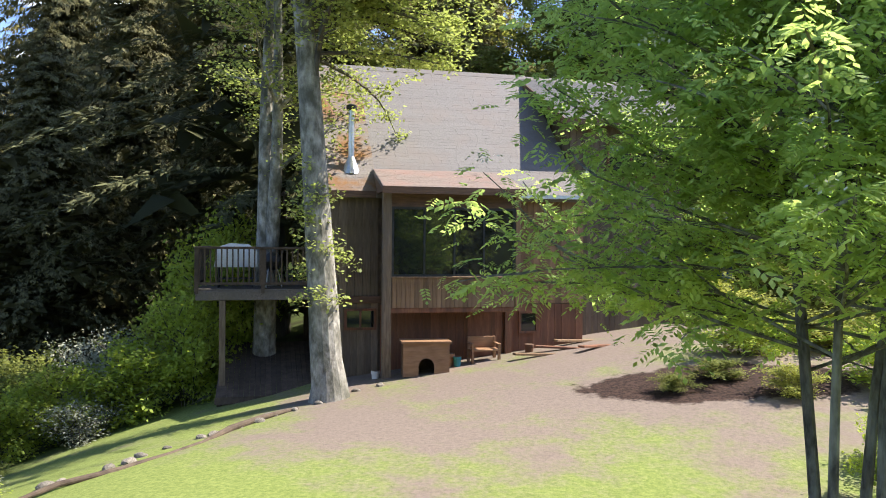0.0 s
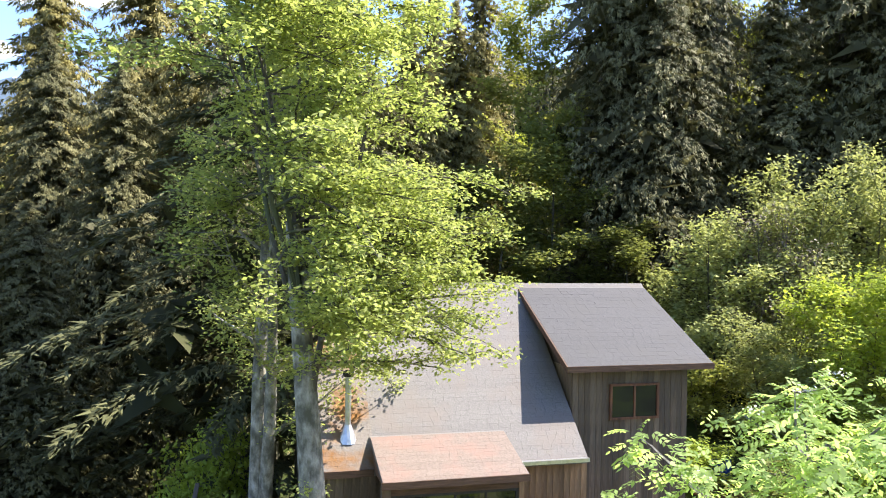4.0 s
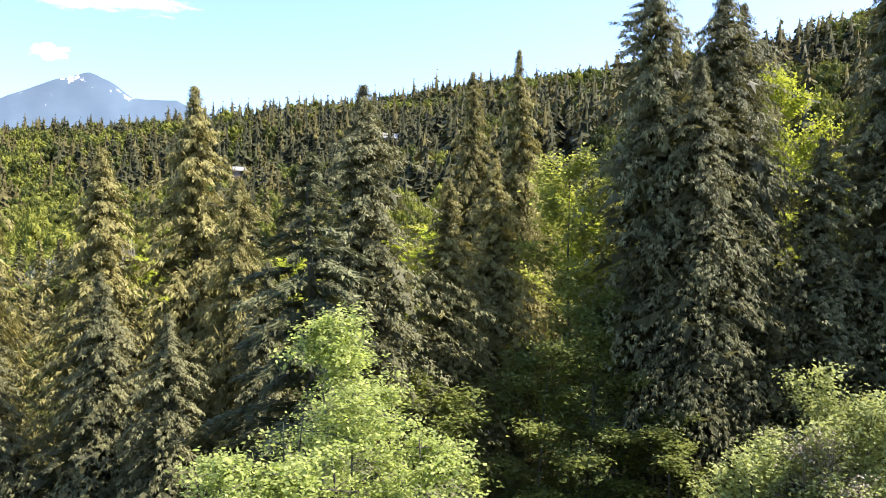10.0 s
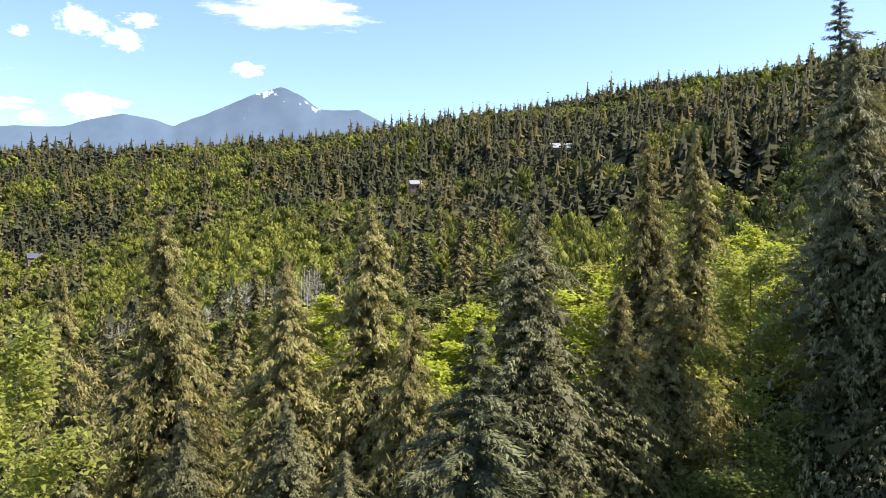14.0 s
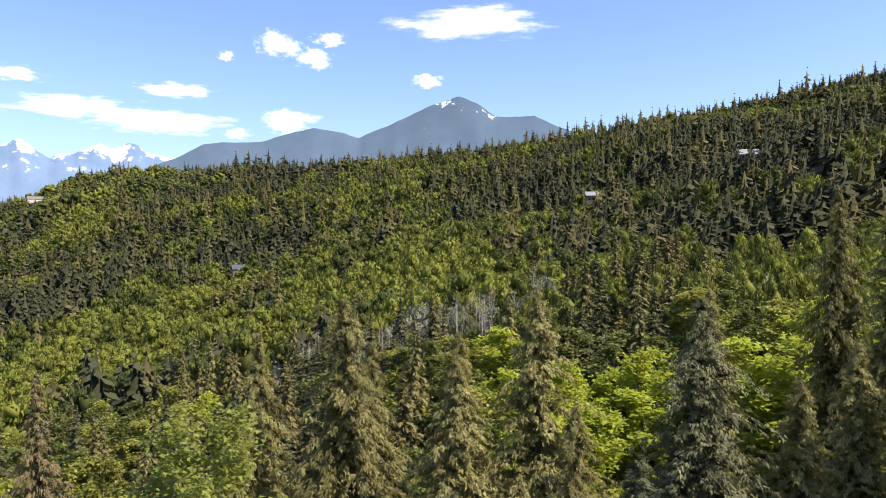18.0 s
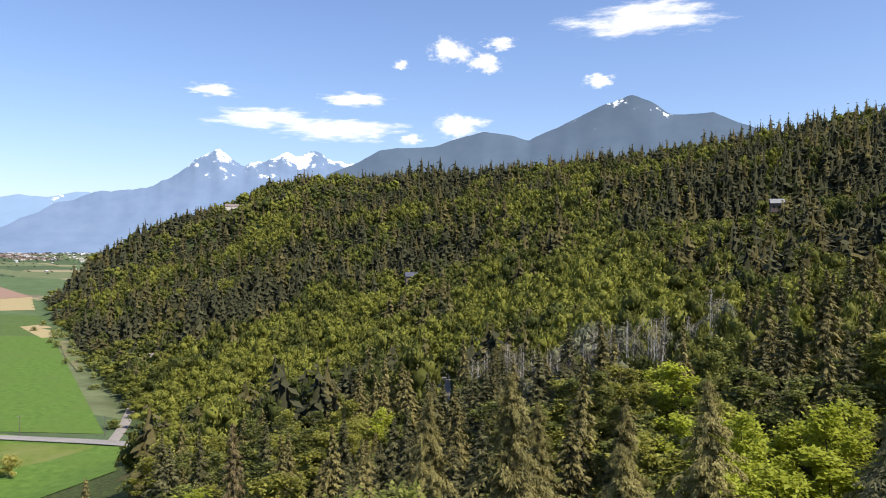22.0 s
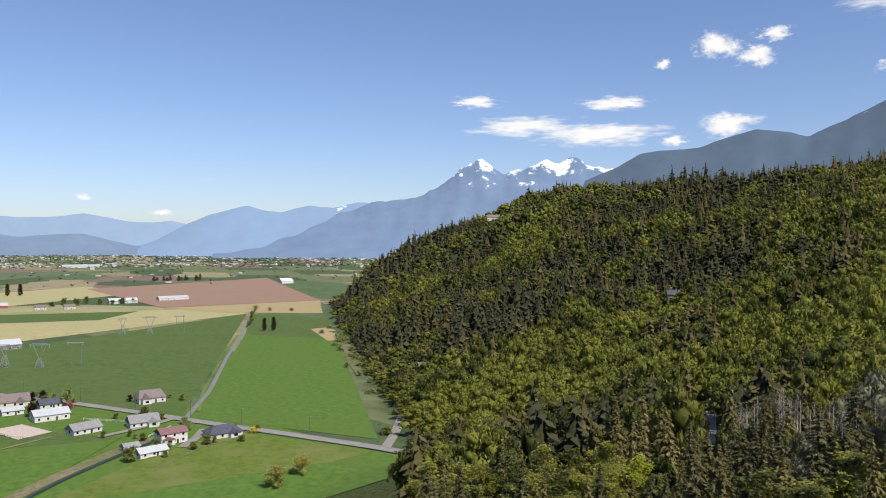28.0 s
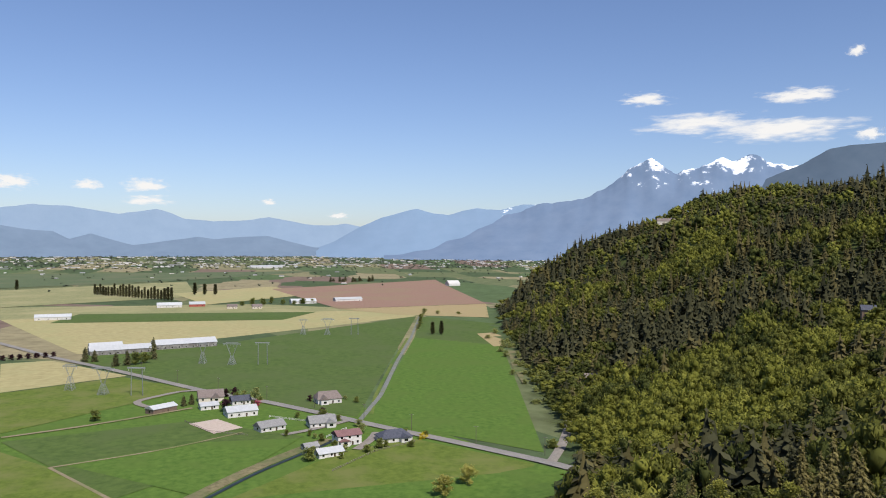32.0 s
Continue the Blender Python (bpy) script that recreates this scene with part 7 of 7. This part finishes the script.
part("bottom_rail", Build().box(-4.42, -4.37, 1.05, 5.0, 2.7, 2.76), "dark_wood", deck)
bal = Build().box(-0.018, 0.018, -0.018, 0.018, 0, 0.82).mesh("baluster", "dark_wood")
for i in range(22):
    part("baluster", bal, "dark_wood", deck, at=Matrix.Translation((-4.34 + i * 0.125, 1.025, 2.74)))
for i in range(28):
    part("baluster", bal, "dark_wood", deck, at=Matrix.Translation((-4.4, 1.2 + i * 0.135, 2.74)))
for px in (-4.4, -2.9, -1.64):
    part("rail_post", Build().box(px - 0.045, px + 0.045, 0.98, 1.07, 2.5, 3.56, 0.006), "dark_wood", deck)

platform = thing("lower_platform", HOUSE, "low dark plank platform under the deck", "platform")
part("skirt", Build().box(-3.95, -1.7, 0.5, 0.56, 0.0, 0.16, 0.01), "dark_wood", platform)
for i in range(18):
    xx = -3.93 + i * 0.124
    part("plank", Build().add([(xx, 0.5, 0.17), (xx + 0.118, 0.5, 0.17), (xx + 0.118, 3.4, 1.05), (xx, 3.4, 1.05), (xx, 0.5, 0.13), (xx + 0.118, 0.5, 0.13), (xx + 0.118, 3.4, 1.0), (xx, 3.4, 1.0)],
                              [(0, 1, 2, 3), (7, 6, 5, 4), (0, 4, 5, 1), (1, 5, 6, 2), (2, 6, 7, 3), (3, 7, 4, 0)]), "dark_wood", platform)
for px in (-3.85, -2.8, -1.8):
    part("support", Build().box(px - 0.06, px + 0.06, 0.6, 0.72, -0.6, 0.14), "dark_wood", platform)

grill = thing("barbecue_grill", HOUSE @ Matrix.Translation((-3.55, 1.9, 2.6)), "barbecue grill under a white cover on the deck", "grill")
part("cover", Build().prism([(-0.5, 0.5), (-0.42, 0.98), (-0.15, 1.08), (0.3, 1.06), (0.5, 0.9), (0.52, 0.5)], "y", -0.3, 0.32), "white_cloth", grill, "crumpled white cover")
for sx in (-0.4, 0.4):
    for sy in (-0.22, 0.22):
        part("leg", Build().tube([(sx, sy, 0), (sx, sy, 0.52)], [0.02, 0.02], 6), "dark_metal", grill)
part("shelf", Build().box(-0.45, 0.45, -0.25, 0.25, 0.2, 0.23), "dark_metal", grill)
kettle = thing("kettle_grill", HOUSE @ Matrix.Translation((-2.7, 1.7, 2.6)), "round black kettle barbecue on the deck", "grill")
part("bowl", Build().tube([(0, 0, 0.42), (0, 0, 0.5), (0, 0, 0.64), (0, 0, 0.78), (0, 0, 0.86)], [0.1, 0.22, 0.28, 0.22, 0.06], 14), "dark_metal", kettle)
for k in range(3):
    a = k * 2.1
    part("leg", Build().tube([(cos(a) * 0.26, sin(a) * 0.26, 0), (cos(a) * 0.14, sin(a) * 0.14, 0.5)], [0.014, 0.014], 6), "steel", kettle)
tbl = thing("patio_table", HOUSE @ Matrix.Translation((-3.5, 3.3, 2.6)), "pale patio table on the deck", "table")
part("tabletop", Build().box(-0.6, 0.6, -0.4, 0.4, 0.68, 0.72, 0.01), "white_cloth", tbl)
for sx in (-0.5, 0.5):
    for sy in (-0.3, 0.3):
        part("leg", Build().tube([(sx, sy, 0), (sx, sy, 0.68)], [0.025, 0.025], 6), "white_cloth", tbl)


def arch_panel(w, h, d, aw, ah):
    """A panel with an arched opening."""
    b = Build()
    n = 10
    outer = [(-w / 2, 0), (-w / 2, h), (w / 2, h), (w / 2, 0)]
    arch = [(aw / 2, 0)] + [(cos(pi * i / n) * aw / 2, ah - aw / 2 + sin(pi * i / n) * aw / 2) for i in range(n + 1)] + [(-aw / 2, 0)]
    ring = outer + arch
    b.prism(ring, "y", 0, d)
    return b


dog = thing("dog_house", HOUSE @ Matrix.LocRotScale((0.76, -0.45, 0.66), Euler((0, 0, radians(-6))), None), "plywood dog house with an arched doorway", "dog house")
part("front_panel", arch_panel(1.06, 0.76, 0.025, 0.36, 0.42), "plywood", dog)
part("side_panel", Build().box(-0.53, -0.505, 0.03, 0.8, -0.05, 0.72), "plywood", dog)
part("side_panel", Build().box(0.505, 0.53, 0.03, 0.8, -0.05, 0.72), "plywood", dog)
part("back_panel", Build().box(-0.5, 0.5, 0.775, 0.8, -0.05, 0.72), "dark_wood", dog)
part("floor", Build().box(-0.5, 0.5, 0.03, 0.77, -0.05, 0.0), "dark_wood", dog)
part("roof", Build().add([(-0.58, -0.07, 0.765), (0.58, -0.07, 0.765), (0.58, 0.88, 0.725), (-0.58, 0.88, 0.725), (-0.58, -0.07, 0.81), (0.58, -0.07, 0.81), (0.58, 0.88, 0.77), (-0.58, 0.88, 0.77)],
                         [(0, 3, 2, 1), (4, 5, 6, 7), (0, 1, 5, 4), (1, 2, 6, 5), (2, 3, 7, 6), (3, 0, 4, 7)]), "plywood", dog, "flat plywood roof")

bench = thing("wooden_bench", HOUSE @ Matrix.Translation((2.35, 0.35, 0.82)), "small wooden bench chair by the cabin wall", "bench")
part("seat", Build().box(-0.36, 0.36, -0.22, 0.22, 0.30, 0.34, 0.01), "plywood", bench)
part("backrest", Build().box(-0.36, 0.36, 0.2, 0.24, 0.36, 0.62, 0.01), "plywood", bench)
for sx in (-0.33, 0.33):
    for sy in (-0.19, 0.21):
        part("leg", Build().box(sx - 0.03, sx + 0.03, sy - 0.03, sy + 0.03, -0.05, 0.6 if sy > 0 else 0.45), "plywood", bench)
    part("armrest", Build().box(sx - 0.04, sx + 0.04, -0.22, 0.24, 0.45, 0.48), "plywood", bench)


def pot(x, y, z, r, h, mat, label):
    e = thing("flower_pot", HOUSE @ Matrix.Translation((x, y, z)), label, "pot", "pots by the wall")
    part("pot", Build().tube([(0, 0, -0.05), (0, 0, h * 0.8), (0, 0, h * 0.8), (0, 0, h)], [r * 0.72, r * 0.95, r * 1.06, r * 1.06], 14), mat, e)
    part("soil", Build().tube([(0, 0, h * 0.85), (0, 0, h + 0.004)], [r * 0.9, r * 0.9], 12), "soil", e)


pot(1.62, 0.1, 0.78, 0.10, 0.24, "teal", "teal glazed flower pot on the bare ground")
pot(1.45, 0.25, 0.76, 0.14, 0.32, "plywood", "tan bucket-shaped pot beside the dog house")
pot(-0.32, 0.2, 0.42, 0.1, 0.3, "white_wall", "pale pot at the corner post")
pot(3.6, 0.6, 0.95, 0.12, 0.26, "siding_red", "terracotta flower pot by the wall")
for i, (x, y, w, t) in enumerate([(3.7, -0.2, 1.6, 8), (4.3, 0.2, 1.3, -10), (5.2, 0.9, 1.8, 14), (5.0, -0.3, 1.2, 30)]):
    z = ground_z(*(HOUSE @ Vector((x, y, 0))).xy)
    e = thing("scrap_board", HOUSE @ Matrix.LocRotScale((x, y, z + 0.02 + 0.03 * (i % 2)), Euler((0, 0.05, radians(t))), None), "loose weathered board lying on the ground", "board", "loose boards")
    part("board", Build().box(-w / 2, w / 2, -0.09, 0.09, -0.02, 0.03, 0.006), "siding_red" if i % 2 else "siding", e)

# stones along the lawn's edge
stone_m = {}
for i in range(17):
    f = (i / 16) ** 0.8
    x = -1.4 - 4.6 * f + rng.normal(0, 0.14)
    y = 17.05 - 6.2 * f ** 1.15 + rng.normal(0, 0.08)
    r = rng.uniform(0.05, 0.11)
    k = i % 6
    if k not in stone_m:
        bm = bmesh.new()
        bmesh.ops.create_icosphere(bm, subdivisions=2, radius=1)
        for v in bm.verts:
            v.co *= 1 + 0.22 * noise.noise(v.co * 1.4 + Vector((k * 5, 0, 0)))
        me = bpy.data.meshes.new("stone")
        bm.to_mesh(me)
        bm.free()
        me.materials.append(M["stone"])
        stone_m[k] = me
    s = new("edging_stone", stone_m[k])
    s.matrix_basis = Matrix.LocRotScale((x, y, ground_z(x, y) + r * 0.1), Euler((0, 0, rng.random() * 6)), (r * 1.4, r, r * 0.75))
    tagged(s, "rounded grey stone edging the lawn", "stone", "edging stones")
log = thing("edging_log", Matrix.Identity(4), "long weathered log along the lawn's lower edge", "log")
lp = [(-2.9 - 2.9 * f, 15.4 - 5.2 * f, ground_z(-2.9 - 2.9 * f, 15.4 - 5.2 * f) + 0.01 + 0.02 * sin(9 * f)) for f in np.linspace(0, 1, 8)]
lp = [(p[0] + 0.16 * sin(5.1 * i), p[1] + 0.1 * sin(3.3 * i), p[2]) for i, p in enumerate(lp)]
part("log", Build().tube(lp, [0.04, 0.055, 0.065, 0.05, 0.06, 0.05, 0.045, 0.03], 10), "dark_wood", log)

# shed behind, woodpile and bin beside the wing
building("shed", 3.3, 39.0, 15, 4.4, 4.4, 2.2, 1.7, "brown_wall", "brown_roof", "low shed with a pale brown hipped roof behind the cabin", "shed", group="outbuildings", windows=1, over=0.35, z=3.2, hip=0.95)
bin_ = thing("rain_barrel", Matrix.Translation((10.0, 27.5, ground_z(10.0, 27.5))), "bright blue plastic barrel among shrubs", "barrel")
part("barrel", Build().tube([(0, 0, -0.1), (0, 0, 0.1), (0, 0, 0.5), (0, 0, 0.9), (0, 0, 1.0)], [0.3, 0.34, 0.37, 0.34, 0.28], 14), "blue_plastic", bin_)
part("lid", Build().tube([(0, 0, 1.0), (0, 0, 1.05)], [0.3, 0.28], 14), "dark_metal", bin_)
for i in range(12):
    x, y = 8.9 + (i % 4) * 0.35, 25.0 + (i // 4) * 0.7 + (i % 3) * 0.1
    e = thing("stacked_board", Matrix.LocRotScale((x, y, ground_z(x, y) + 0.06 * (i % 3)), Euler((0, 0, radians(62 + 9 * (i % 4)))), None), "weathered board in a loose pile beside the cabin", "board", "loose boards")
    part("board", Build().box(-0.9, 0.9, -0.1, 0.1, -0.03, 0.03, 0.006), "siding" if i % 2 else "siding_red", e)
